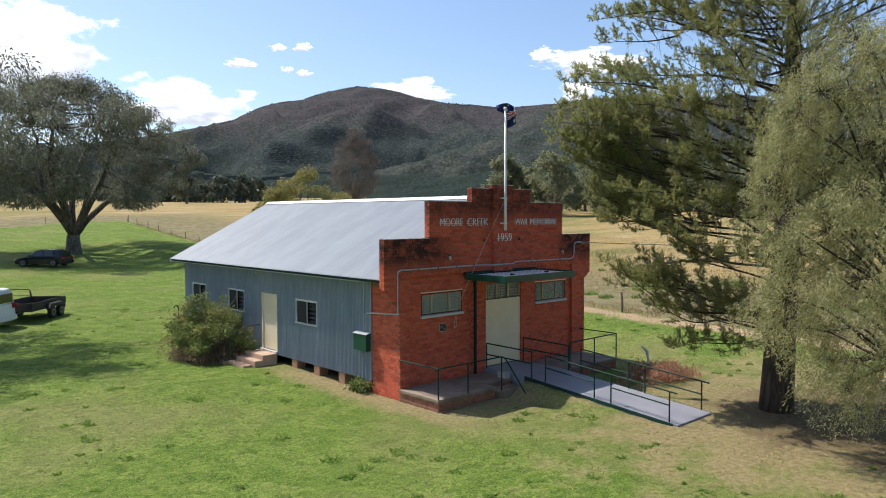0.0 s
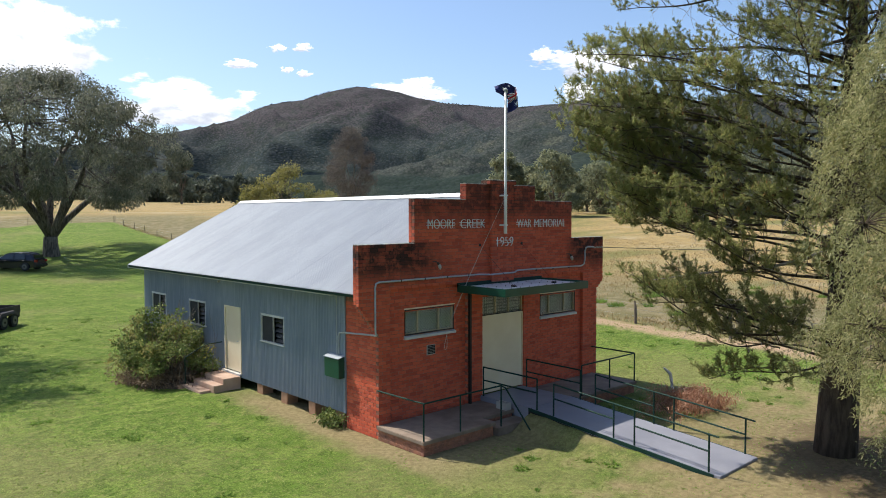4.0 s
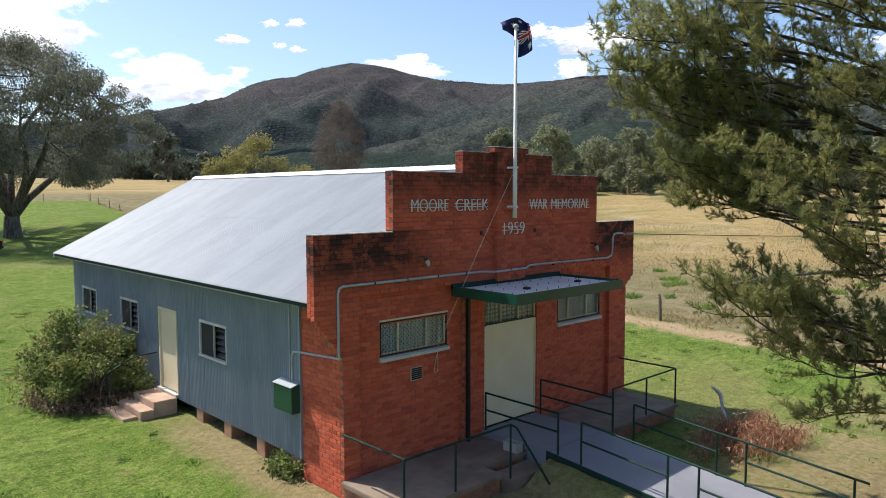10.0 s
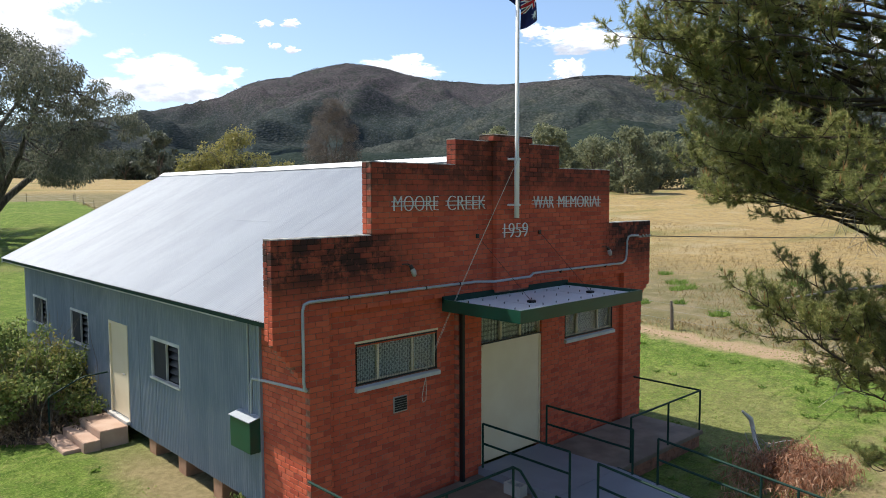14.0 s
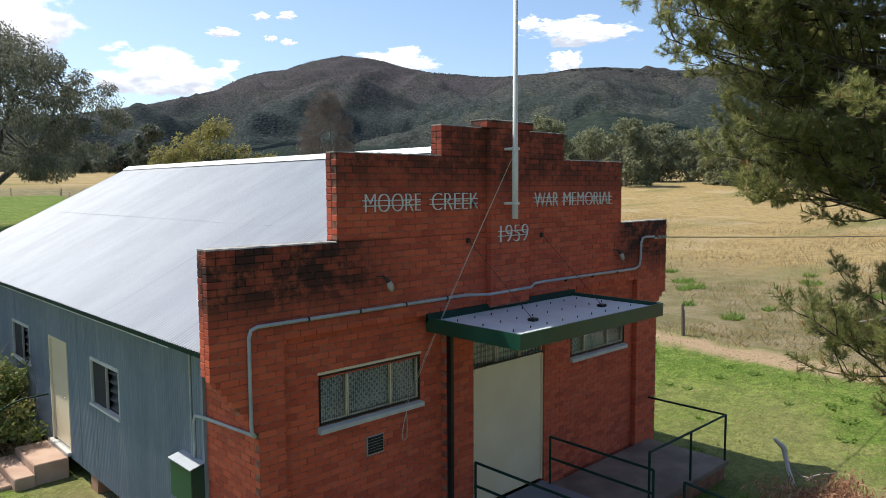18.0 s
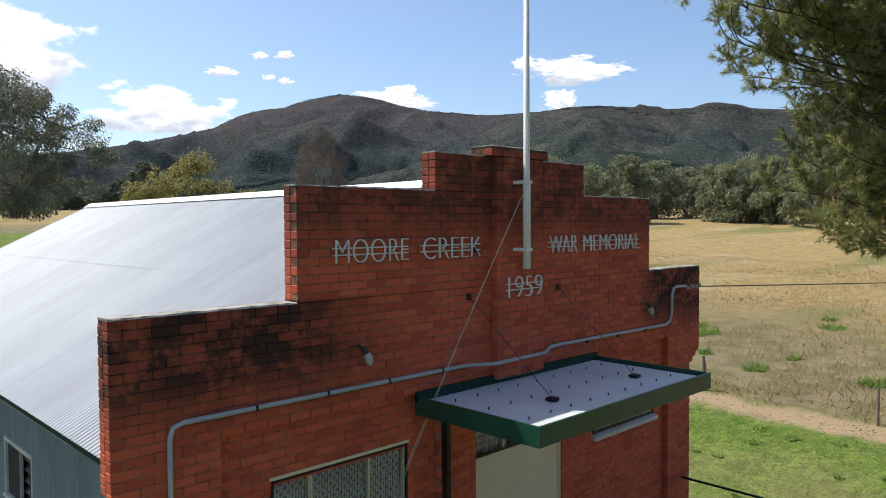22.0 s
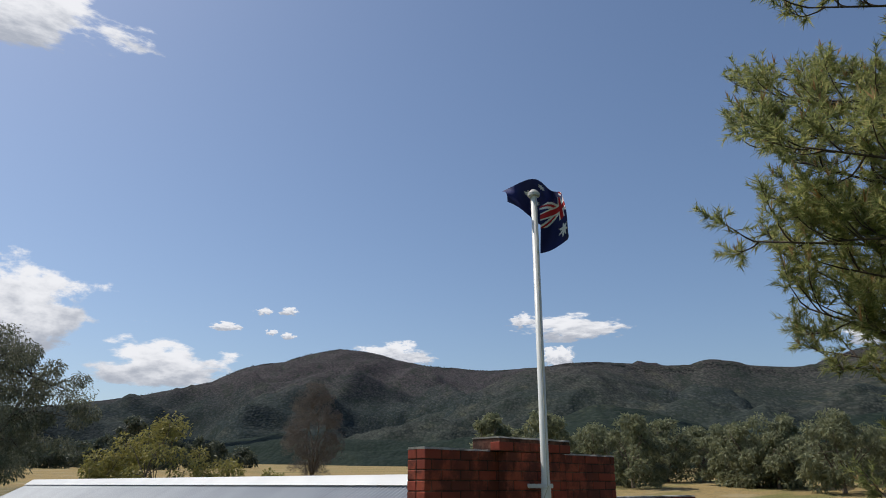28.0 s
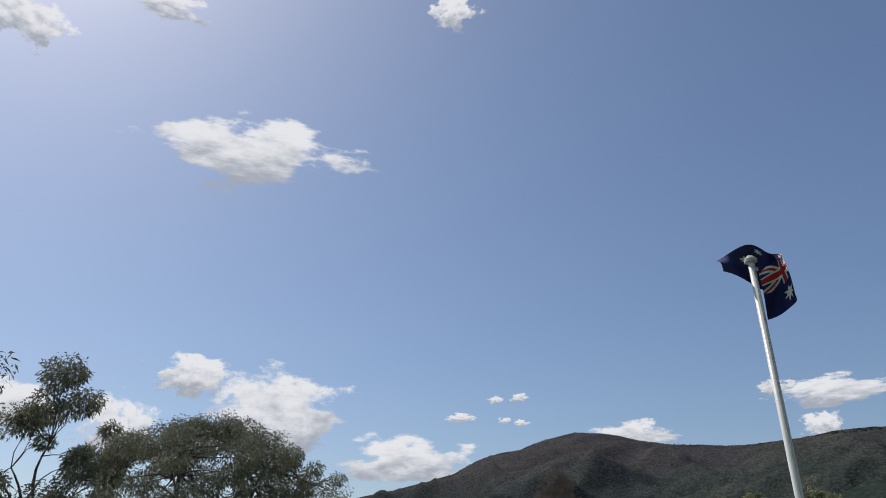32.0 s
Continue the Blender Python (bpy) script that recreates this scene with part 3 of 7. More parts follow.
def hill_place(az, k, table=None, r0=1900.0, r1=3300.0, cutting=70.0, seed=3.1):
    """A place on a ridge, k from its foot (0) to its crest (1); gullies run down from the crest."""
    r = r0 + (r1 - r0) * k
    a = radians(az)
    x, y = -math.sin(a) * r, math.cos(a) * r
    top = 5.5 + math.tan(radians(crest(table or SKYLINE, az))) * r1
    base = 12 + 18 * k
    bend = noise.noise((az * 0.11, k * 1.3, seed)) * 3.2
    fold = noise.ridged_multi_fractal((x / 760 + bend * 0.1, y / 760, seed), 0.85, 2.1, 5, 1.0, 2.0)
    gully = (fold - 1.1) * cutting * min(1.0, 3.2 * k) * (1 - k) ** 0.6
    return x, y, base + (top - base) * (k ** 1.15) + gully


def build_ridge(table, az0, az1, r0, r1, cutting, seed, woods, label, steps=420, rows=64):
    azs = [az0 + (az1 - az0) * i / steps for i in range(steps + 1)]
    ks = [i / rows for i in range(rows + 1)] + [1.12, 1.3]
    g = Geo()
    for az in azs:
        for k in ks:
            if k <= 1:
                x, y, z = hill_place(az, k, table, r0, r1, cutting, seed)
                z += noise.noise((x / 60, y / 60, 0)) * 4 * k + noise.noise((x / 19, y / 19, 5)) * 2.2
            else:
                x, y, z = hill_place(az, 1, table, r0, r1, cutting, seed)
                e = 1 + (k - 1) * 0.8
                x, y, z = x * e, y * e, z * (1 - (k - 1) * 1.2)
            g.v.append((x, y, z))
    m = len(ks)
    for i in range(len(azs) - 1):
        for j in range(m - 1):
            a = i * m + j
            g.f.append((a, a + m, a + m + 1, a + 1))
    return setting("backdrop", g, woods, label, "mountain", smooth=True)


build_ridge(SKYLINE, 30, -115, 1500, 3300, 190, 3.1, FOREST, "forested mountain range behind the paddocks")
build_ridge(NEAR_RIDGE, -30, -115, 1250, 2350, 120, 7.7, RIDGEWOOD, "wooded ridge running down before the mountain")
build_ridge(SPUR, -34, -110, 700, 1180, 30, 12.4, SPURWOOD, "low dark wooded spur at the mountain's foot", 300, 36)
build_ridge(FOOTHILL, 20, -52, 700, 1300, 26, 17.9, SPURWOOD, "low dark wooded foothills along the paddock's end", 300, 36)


# ---------------------------------------------------------------- the hall
# plan: the parapet's left end is x 0, its front y 0; the hall runs back along y
W = 10.1                      # parapet's width
Z_WING, Z_STEP, Z_UP, Z_CAP = 4.87, 6.02, 6.4625, 6.585
X1, X2 = 1.78, 3.64           # steps of the parapet
XS, XE = 0.59, 9.76           # side walls
Y_TIN, Y_END = 1.38, 15.3    # where brick ends and tin begins; back wall
Z_TIN = 0.40                  # lower edge of the tin
EAVE_X, EAVE_Z, RIDGE_X, RIDGE_Z = 0.05, 3.66, 5.05, 6.215
Y_ROOF = 15.68
Z_DECK, Z_DOOR = 0.365, 0.5
WIN_L, WIN_R = (1.52, 3.27), (6.94, 8.70)
WIN_Z = (2.49, 3.16)
DOOR = (4.30, 6.06)
PAN = 0.10                    # depth of the recessed panels

hall = thing("memorial_hall", "red brick memorial hall with stepped parapet and grey corrugated side walls", "hall", (5.05, 0, 0))

m = 0.006                     # how far the bricks stand proud of the mortar
X1R, X2R = 8.375, 6.565
BODY = [  # solid brickwork of the front: x0, y0, z0, x1, y1, z1
    (0, 0, 3.78, W, 0.23, Z_WING), (0, 0, 3.408, XS, 0.23, 3.78), (XE, 0, 3.408, W, 0.23, 3.78), (X1, 0, Z_WING, X1R, 0.23, Z_STEP), (X2, 0, Z_STEP, X2R, 0.23, Z_UP),
    (XE, 0, 3.32, W - 0.11, 0.23, 3.408), (XE, 0, 3.232, W - 0.22, 0.23, 3.32),
    (XS, 0, 0, 0.97, 0.23, 3.78), (9.0, 0, 0, XE, 0.23, 3.78),
    (3.7, 0, 0, DOOR[0], 0.23, 3.78), (DOOR[1], 0, 0, 6.62, 0.23, 3.78), (DOOR[0], 0, 3.3, DOOR[1], 0.23, 3.78),
    (0.97, PAN, 0, WIN_L[0], 0.23, 3.78), (WIN_L[1], PAN, 0, 3.7, 0.23, 3.78), (WIN_L[0], PAN, 0, WIN_L[1], 0.23, WIN_Z[0]), (WIN_L[0], PAN, WIN_Z[1], WIN_L[1], 0.23, 3.78),
    (6.62, PAN, 0, WIN_R[0], 0.23, 3.78), (WIN_R[1], PAN, 0, 9.0, 0.23, 3.78), (WIN_R[0], PAN, 0, WIN_R[1], 0.23, WIN_Z[0]), (WIN_R[0], PAN, WIN_Z[1], WIN_R[1], 0.23, 3.78),
    (4.58, -0.11, 3.7, 5.5, 0, Z_UP),
    (4.48, -0.12, Z_UP, 5.58, 0.24, Z_CAP),
    (XS, 0.23, 0, XS + 0.23, Y_TIN, 3.6), (XE - 0.23, 0.23, 0, XE, Y_TIN, 3.6),
]
# the wing at the hall's open side steps back to the wall course by course
BODY += [(0.066 * i, 0, 3.408 - 0.0885 * i, XS, 0.23, 3.408 - 0.0885 * (i - 1)) for i in range(1, 9)]
front_wall = None
for x0, y0, z0, x1, y1, z1 in BODY:
    core = Geo().box(x0 + m, y0 + m, z0, x1 - m, y1 - m, z1 - m)
    if front_wall is None:
        front_wall = part("front_wall", core, MORTAR, hall, "red brick front wall with stepped parapet")
    else:
        part("mortar_bed", core, MORTAR, front_wall)

# side, back and inner shell behind the tin
def opened_wall(geo, axis_x, y0, y1, z0, z1, depth, holes):
    """A wall along y at axis_x with rectangular holes (ya, yb, za, zb)."""
    cuts = sorted({y0, y1, *[v for h in holes for v in h[:2]]})
    for a, b in zip(cuts, cuts[1:]):
        inside = [h for h in holes if h[0] <= a and h[1] >= b]
        z = z0
        for h in sorted(inside, key=lambda q: q[2]):
            if h[2] > z:
                geo.box(axis_x, a, z, axis_x + depth, b, h[2])
            z = h[3]
        geo.box(axis_x, a, z, axis_x + depth, b, z1)


SIDE_WINDOWS = [(4.47, 5.80, 1.80, 2.61), (9.70, 11.03, 1.80, 2.62), (13.15, 14.48, 1.86, 2.63)]
SIDE_DOOR = (7.15, 8.27, 0.53, 2.65)
HOLES = SIDE_WINDOWS + [SIDE_DOOR]
shell = Geo()
opened_wall(shell, XS + 0.03, Y_TIN, Y_END, Z_TIN, 3.6, 0.08, HOLES)
shell.box(XE - 0.11, Y_TIN, Z_TIN, XE - 0.03, Y_END, 3.6)
shell.prism([(XS + 0.03, Z_TIN), (XE - 0.03, Z_TIN), (XE - 0.03, 3.6), (RIDGE_X, RIDGE_Z - 0.1), (XS + 0.03, 3.6)], "y", Y_END, Y_END + 0.08)
# the shell's near-black stands for the unlit inside
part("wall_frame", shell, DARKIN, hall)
floor = Geo().box(XS + 0.12, 0.24, 0.5, XE - 0.12, Y_END, 0.6)
part("floor", floor, WOOD, hall)


def corrugated(y0, y1, z0, z1, pitch=0.076, depth=0.02, per=6):
    """One upright sheet of corrugated iron in the plane x 0, facing -x."""
    n = max(2, round((y1 - y0) / pitch * per))
    vs, fs = [], []
    for i in range(n + 1):
        y = y0 + (y1 - y0) * i / n
        x = -depth * (1 + math.sin(2 * math.pi * y / pitch))
        vs += [(x, y, z0), (x, y, z1)]
    for i in range(n):
        fs.append((2 * i, 2 * i + 1, 2 * i + 3, 2 * i + 2))
    return Geo().add(vs, fs)


tin = tagged(part("side_wall", Geo().box(XS + 0.012, Y_TIN, Z_TIN + 0.02, XS + 0.03, Y_TIN + 0.02, 3.58), WALLTIN, hall), "grey painted corrugated iron side wall")
cuts = sorted({Y_TIN, Y_END, *[v for h in HOLES for v in h[:2]]} | {Y_TIN + 0.85 * i for i in range(1, 17) if Y_TIN + 0.85 * i < Y_END})
for a, b in zip(cuts, cuts[1:]):
    if b - a < 0.02:
        continue
    z = Z_TIN
    spans = []
    for h in sorted([h for h in HOLES if h[0] <= a + 1e-6 and h[1] >= b - 1e-6], key=lambda q: q[2]):
        spans.append((z, h[2]))
        z = h[3]
    spans.append((z, 3.6))
    for za, zb in spans:
        if zb - za > 0.03:
            sheet = part("wall_sheet", corrugated(a, b, za, zb), WALLTIN, tin, smooth=True)
            sheet.location = (XS + random.uniform(-0.002, 0.002), 0, 0)

part("corner_flashing", Geo().box(XS - 0.046, Y_TIN - 0.012, Z_TIN, XS + 0.03, Y_TIN + 0.035, 3.6), WALLTIN, tin)

# stumps under the tin wall
for y in (1.7, 3.05, 4.55, 6.0, 8.9, 10.6, 12.2, 13.9, 15.1):
    part("stump", Geo().box(XS + 0.0, y - 0.18, -0.1, XS + 0.36, y + 0.18, Z_TIN - 0.004), PIERBRICK, hall, bevel=0.012)
for y in (3.2, 6.5, 10.1, 13.5):
    for x in (3.5, 6.8):
        part("stump", Geo().box(x, y - 0.18, -0.1, x + 0.3, y + 0.18, 0.5), PIERBRICK, hall)
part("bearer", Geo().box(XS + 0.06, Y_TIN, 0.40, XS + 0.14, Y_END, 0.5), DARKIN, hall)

# roof
slope = math.atan2(RIDGE_Z - EAVE_Z, RIDGE_X - EAVE_X)
run = math.hypot(RIDGE_Z - EAVE_Z, RIDGE_X - EAVE_X)


def roof_sheet(y0, y1, s0, s1, lift):
    n = max(2, round((y1 - y0) / 0.076 * 6))
    vs, fs = [], []
    for i in range(n + 1):
        y = y0 + (y1 - y0) * i / n
        h = 0.014 * math.sin(2 * math.pi * (y - 0.24) / 0.076) + lift
        for s in (s0, s1):
            vs.append((EAVE_X + s * math.cos(slope) - h * math.sin(slope), y, EAVE_Z + s * math.sin(slope) + h * math.cos(slope)))
    for i in range(n):
        fs.append((2 * i, 2 * i + 2, 2 * i + 3, 2 * i + 1))
    return Geo().add(vs, fs)


roof = part("roof", Geo().prism([(EAVE_X + 0.08, EAVE_Z - 0.03), (RIDGE_X, RIDGE_Z - 0.06), (2 * RIDGE_X - EAVE_X - 0.08, EAVE_Z - 0.03), (2 * RIDGE_X - EAVE_X - 0.08, EAVE_Z - 0.06), (RIDGE_X, RIDGE_Z - 0.1), (EAVE_X + 0.08, EAVE_Z - 0.06)], "y", 0.235, Y_ROOF - 0.05), ROOF, hall, "pale zinc corrugated iron gable roof")
ys = [0.24 + 0.76 * i for i in range(20)] + [Y_ROOF]
for a, b in zip(ys, ys[1:]):
    for k, (s0, s1, lift) in enumerate(((0.0, run * 0.52, 0.0), (run * 0.5, run, 0.005))):
        part("roof_sheet", roof_sheet(a, b, s0, s1, lift), ROOF, roof, smooth=True)
        far = part("roof_sheet", roof_sheet(a, b, s0, s1, lift), ROOF, roof, smooth=True)
        far.matrix_basis = Matrix.Translation((2 * RIDGE_X, 0, 0)) @ Matrix.Diagonal((-1, 1, 1, 1))
ridge = Geo()
ridge.prism([(RIDGE_X - 0.2, RIDGE_Z - 0.06), (RIDGE_X - 0.04, RIDGE_Z + 0.045), (RIDGE_X, RIDGE_Z + 0.06), (RIDGE_X + 0.04, RIDGE_Z + 0.045), (RIDGE_X + 0.2, RIDGE_Z - 0.06), (RIDGE_X, RIDGE_Z + 0.02)], "y", 0.24, Y_ROOF + 0.02)
part("ridge_cap", ridge, WHITE, roof, "white folded ridge capping")
part("fascia", Geo().box(EAVE_X + 0.03, 0.24, EAVE_Z - 0.085, EAVE_X + 0.06, Y_ROOF, EAVE_Z - 0.02), DARKGREEN, hall, "dark green eaves board")
part("soffit", Geo().box(EAVE_X + 0.06, Y_TIN, EAVE_Z - 0.12, XS - 0.02, Y_ROOF, EAVE_Z - 0.1), GREYWHITE, hall)
barge = Geo()
for sgn in (1, -1):
    def bx(x):
        return RIDGE_X + sgn * (x - RIDGE_X)
    o = [(bx(EAVE_X), EAVE_Z - 0.14), (bx(RIDGE_X), RIDGE_Z - 0.14), (bx(RIDGE_X), RIDGE_Z - 0.02), (bx(EAVE_X), EAVE_Z - 0.02)]
    barge.prism(o if sgn > 0 else o[::-1], "y", Y_ROOF - 0.04, Y_ROOF)
part("barge_board", barge, GREYWHITE, hall)


# ---------------------------------------------------------------- windows and doors of the hall
def side_window(y0, y1, z0, z1):
    # dark sheet added behind the opening in place of the unlit room
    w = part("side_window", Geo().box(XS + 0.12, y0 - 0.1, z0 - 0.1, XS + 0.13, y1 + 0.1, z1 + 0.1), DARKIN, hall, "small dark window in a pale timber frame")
    t, x = 0.05, XS - 0.04
    part("frame_head", Geo().box(x, y0 - 0.03, z1 - t, XS + 0.06, y1 + 0.03, z1 + 0.02), GREYWHITE, w, bevel=0.006)
    part("sill", Geo().box(x - 0.03, y0 - 0.05, z0 - 0.05, XS + 0.06, y1 + 0.05, z0 - 0.001), GREYWHITE, w, bevel=0.006)
    part("frame_stile", Geo().box(x, y0 - 0.03, z0, XS + 0.06, y0 + t - 0.03, z1 - t - 0.001), GREYWHITE, w, bevel=0.006)
    part("frame_stile", Geo().box(x, y1 - t + 0.03, z0, XS + 0.06, y1 + 0.03, z1 - t - 0.001), GREYWHITE, w, bevel=0.006)
    ym = (y0 + y1) / 2
    part("mullion", Geo().box(XS - 0.01, ym - 0.014, z0, XS + 0.03, ym + 0.014, z1 - t), SILL, w)
    part("fly_screen", Geo().box(XS + 0.0, ym + 0.02, z0, XS + 0.006, y1 - 0.025, z1 - t), SCREEN, w)
    part("pane", Geo().box(XS + 0.112, y0 + 0.03, z0, XS + 0.116, ym - 0.02, z1 - t), GLASS, w)
    n = 5
    for i in range(n):
        z = z0 + (z1 - t - z0) * (i + 0.5) / n
        part("louvre", Geo().add([(XS + 0.03, y0 + 0.04, z - 0.05), (XS + 0.03, ym - 0.03, z - 0.05), (XS + 0.10, ym - 0.03, z + 0.05), (XS + 0.10, y0 + 0.04, z + 0.05)], [(0, 1, 2, 3)]), BLACK, w)
    return w


for h in SIDE_WINDOWS:
    side_window(*h)

sdoor = part("side_door", Geo().box(XS + 0.0, SIDE_DOOR[0] + 0.05, SIDE_DOOR[2] + 0.02, XS + 0.045, SIDE_DOOR[1] - 0.05, SIDE_DOOR[3] - 0.05), CREAM, hall, "closed cream flush door", bevel=0.004)
fr = Geo()
fr.box(XS - 0.04, SIDE_DOOR[0] - 0.01, SIDE_DOOR[2], XS + 0.06, SIDE_DOOR[0] + 0.05, SIDE_DOOR[3] + 0.01)
fr.box(XS - 0.04, SIDE_DOOR[1] - 0.05, SIDE_DOOR[2], XS + 0.06, SIDE_DOOR[1] + 0.01, SIDE_DOOR[3] + 0.01)
fr.box(XS - 0.04, SIDE_DOOR[0] + 0.05, SIDE_DOOR[3] - 0.05, XS + 0.06, SIDE_DOOR[1] - 0.05, SIDE_DOOR[3] + 0.01)
part("door_frame", fr, CREAM, sdoor)
part("threshold", Geo().box(XS - 0.12, SIDE_DOOR[0] - 0.05, SIDE_DOOR[2] - 0.07, XS + 0.05, SIDE_DOOR[1] + 0.05, SIDE_DOOR[2] - 0.004), GREYWHITE, sdoor)
part("door_handle", Geo().tube([(XS - 0.05, SIDE_DOOR[0] + 0.14, 1.55), (XS - 0.05, SIDE_DOOR[0] + 0.24, 1.55)], 0.011), STEEL, sdoor)


def front_window(x0, x1):
    z0, z1 = WIN_Z
    w = part("front_window", Geo().box(x0 + 0.02, 0.205, z0 + 0.02, x1 - 0.02, 0.212, z1 - 0.02), LACE, hall, "wide window with patterned lace curtain in slim cream frames")
    t, y = 0.045, PAN + 0.03
    for q in ((x0, z1 - t, x1, z1), (x0, z0, x1, z0 + t), (x0, z0 + t, x0 + t, z1 - t), (x1 - t, z0 + t, x1, z1 - t)):
        part("frame_bar", Geo().box(q[0], y, q[1], q[2], y + 0.06, q[3]), CREAM, w)
    for k in (0.27, 0.7):
        xm = x0 + (x1 - x0) * k
        part("mullion", Geo().box(xm - 0.02, y, z0 + t, xm + 0.02, y + 0.055, z1 - t), CREAM, w)
    part("pane", Geo().box(x0 + t, y + 0.03, z0 + t, x1 - t, y + 0.034, z1 - t), GLASS, w)
    part("sill", Geo().prism([(PAN - 0.07, z0 - 0.10), (PAN + 0.08, z0 - 0.10), (PAN + 0.08, z0 + 0.005), (PAN - 0.07, z0 - 0.035)], "x", x0 - 0.03, x1 + 0.03), GREYWHITE, w, "sloping concrete sill", bevel=0.005)
    gr = Geo()
    yy = PAN + 0.005
    for i in range(int((x1 - x0) / 0.035)):
        x = x0 + 0.03 + i * 0.035
        gr.box(x - 0.0014, yy, z0 + 0.02, x + 0.0014, yy + 0.003, z1 - 0.02)
    gr.box(x0, yy - 0.01, z1 - 0.03, x1, yy + 0.012, z1 - 0.005).box(x0, yy - 0.01, z0 + 0.005, x1, yy + 0.012, z0 + 0.03)
    gr.box(x0, yy - 0.01, z0, x0 + 0.025, yy + 0.012, z1).box(x1 - 0.025, yy - 0.01, z0, x1, yy + 0.012, z1)
    part("grille", gr, BLACK, w, "black framed grille of fine upright wires")
    part("head_bar", Geo().box(x0 - 0.02, PAN - 0.012, z1 + 0.002, x1 + 0.02, PAN - 0.001, z1 + 0.035), CREAM, w)


front_window(*WIN_L)
front_window(*WIN_R)

fdoor = part("front_door", Geo().box(DOOR[0] + 0.02, 0.05, Z_DOOR + 0.01, DOOR[1] - 0.02, 0.10, 2.68), CREAM, hall, "closed cream painted double entrance door", bevel=0.004)
fr = Geo()
fr.box(DOOR[0], 0.03, Z_DOOR, DOOR[0] + 0.05, 0.13, 2.72).box(DOOR[1] - 0.05, 0.03, Z_DOOR, DOOR[1], 0.13, 2.72).box(DOOR[0] + 0.05, 0.03, 2.67, DOOR[1] - 0.05, 0.13, 2.75)
part("door_frame", fr, CREAM, fdoor, bevel=0.005)
tr = part("transom_window", Geo().box(DOOR[0], 0.13, 2.75, DOOR[1], 0.14, 3.3), LACE, hall, "transom light over the door with curtains")
for i in range(4):
    x = DOOR[0] + (DOOR[1] - DOOR[0] - 0.04) * i / 3
    part("mullion", Geo().box(x, 0.06, 2.75, x + 0.04, 0.12, 3.3), CREAM, tr)
part("pane", Geo().box(DOOR[0] + 0.04, 0.095, 2.75, DOOR[1] - 0.04, 0.1, 3.3), GLASS, tr)
gr = Geo()
for i in range(39):
    gr.box(DOOR[0] + 0.03 + i * 0.043, 0.02, 2.76, DOOR[0] + 0.034 + i * 0.043, 0.024, 3.3)
gr.box(DOOR[0], 0.015, 2.745, DOOR[1], 0.03, 2.77)
part("grille", gr, BLACK, tr)

# ---------------------------------------------------------------- awning
CX0, CX1, CY, CZ = 3.30, 6.84, -1.77, 3.70
awning = thing("awning", "flat entrance awning with dark green fascia and zinc top", "awning", (5.1, 0, CZ))
for x0, y0, x1, y1 in ((CX0, CY, CX1, CY + 0.03), (CX0, CY + 0.03, CX0 + 0.03, -0.004), (CX1 - 0.03, CY + 0.03, CX1, -0.004)):
    part("fascia", Geo().box(x0, y0, CZ - 0.205, x1, y1, CZ), GREEN, awning, "glossy dark green metal fascia")
part("back_flashing", Geo().box(CX0, -0.05, CZ - 0.06, CX1, -0.004, CZ + 0.05), DARKGREEN, awning)
for i in range(4):
    a, b = CX0 + 0.03 + 0.86 * i, min(CX1 - 0.03, CX0 + 0.03 + 0.86 * (i + 1))
    part("roof_panel", Geo().box(a, CY + 0.03, CZ - 0.075, b - 0.004, -0.05, CZ - 0.055 + 0.002 * (i % 2)), AWNTOP, awning)
part("soffit", Geo().box(CX0 + 0.03, CY + 0.03, CZ - 0.19, CX1 - 0.03, -0.004, CZ - 0.175), GREYWHITE, awning)
for j, y in enumerate((-0.35, -0.85, -1.4)):
    for i in range(9):
        part("roof_screw", Geo().tube([(CX0 + 0.3 + i * 0.36, y, CZ - 0.055), (CX0 + 0.3 + i * 0.36, y, CZ - 0.02)], 0.008, 5), BLACK, awning)
for xa, xb in ((4.175, 4.38), (5.945, 6.11)):
    rod = part("tie_rod", Geo().tube([(xa, -0.02, 4.76), (xb, -1.1, CZ - 0.03)], 0.004, 6), RUSTSTEEL, awning)
    part("wall_plate", Geo().box(xa - 0.035, -0.03, 4.72, xa + 0.035, -0.002, 4.8), BLACK, rod, bevel=0.005)
    part("foot_bracket", Geo().box(xb - 0.06, -1.16, CZ - 0.055, xb + 0.06, -1.04, CZ - 0.01), BLACK, rod, bevel=0.01)
tagged(part("awning_post", Geo().box(3.705, -0.1, Z_DECK, 3.765, -0.02, CZ - 0.19), BLACK, awning), "black square steel post")

# ---------------------------------------------------------------- decks, ramp, rails
deckl = thing("left_deck", "raised concrete terrace on a brick base beside the entrance", "terrace", (2.3, -0.9, 0))
part("slab", Geo().prism([(0.51, -1.78), (2.95, -1.78), (2.95, -1.3), (4.19, -1.3), (4.19, -0.004), (0.51, -0.004)], "z", Z_DECK - 0.09, Z_DECK), CONCRETE, deckl, bevel=0.012)
base_l = part("base", Geo().box(0.56, -1.72, -0.1, 2.9, -0.01, Z_DECK - 0.09).box(2.9, -1.25, -0.1, 4.15, -0.01, Z_DECK - 0.09), MORTAR, deckl)
deckr = thing("right_deck", "raised concrete terrace on a brick base beside the entrance", "terrace", (7.7, -0.9, 0))
part("slab", Geo().box(6.05, -1.72, Z_DECK - 0.09, 9.5, -0.004, Z_DECK), CONCRETE, deckr, bevel=0.012)
base_r = part("base", Geo().box(6.1, -1.66, -0.1, 9.45, -0.01, Z_DECK - 0.09), MORTAR, deckr)

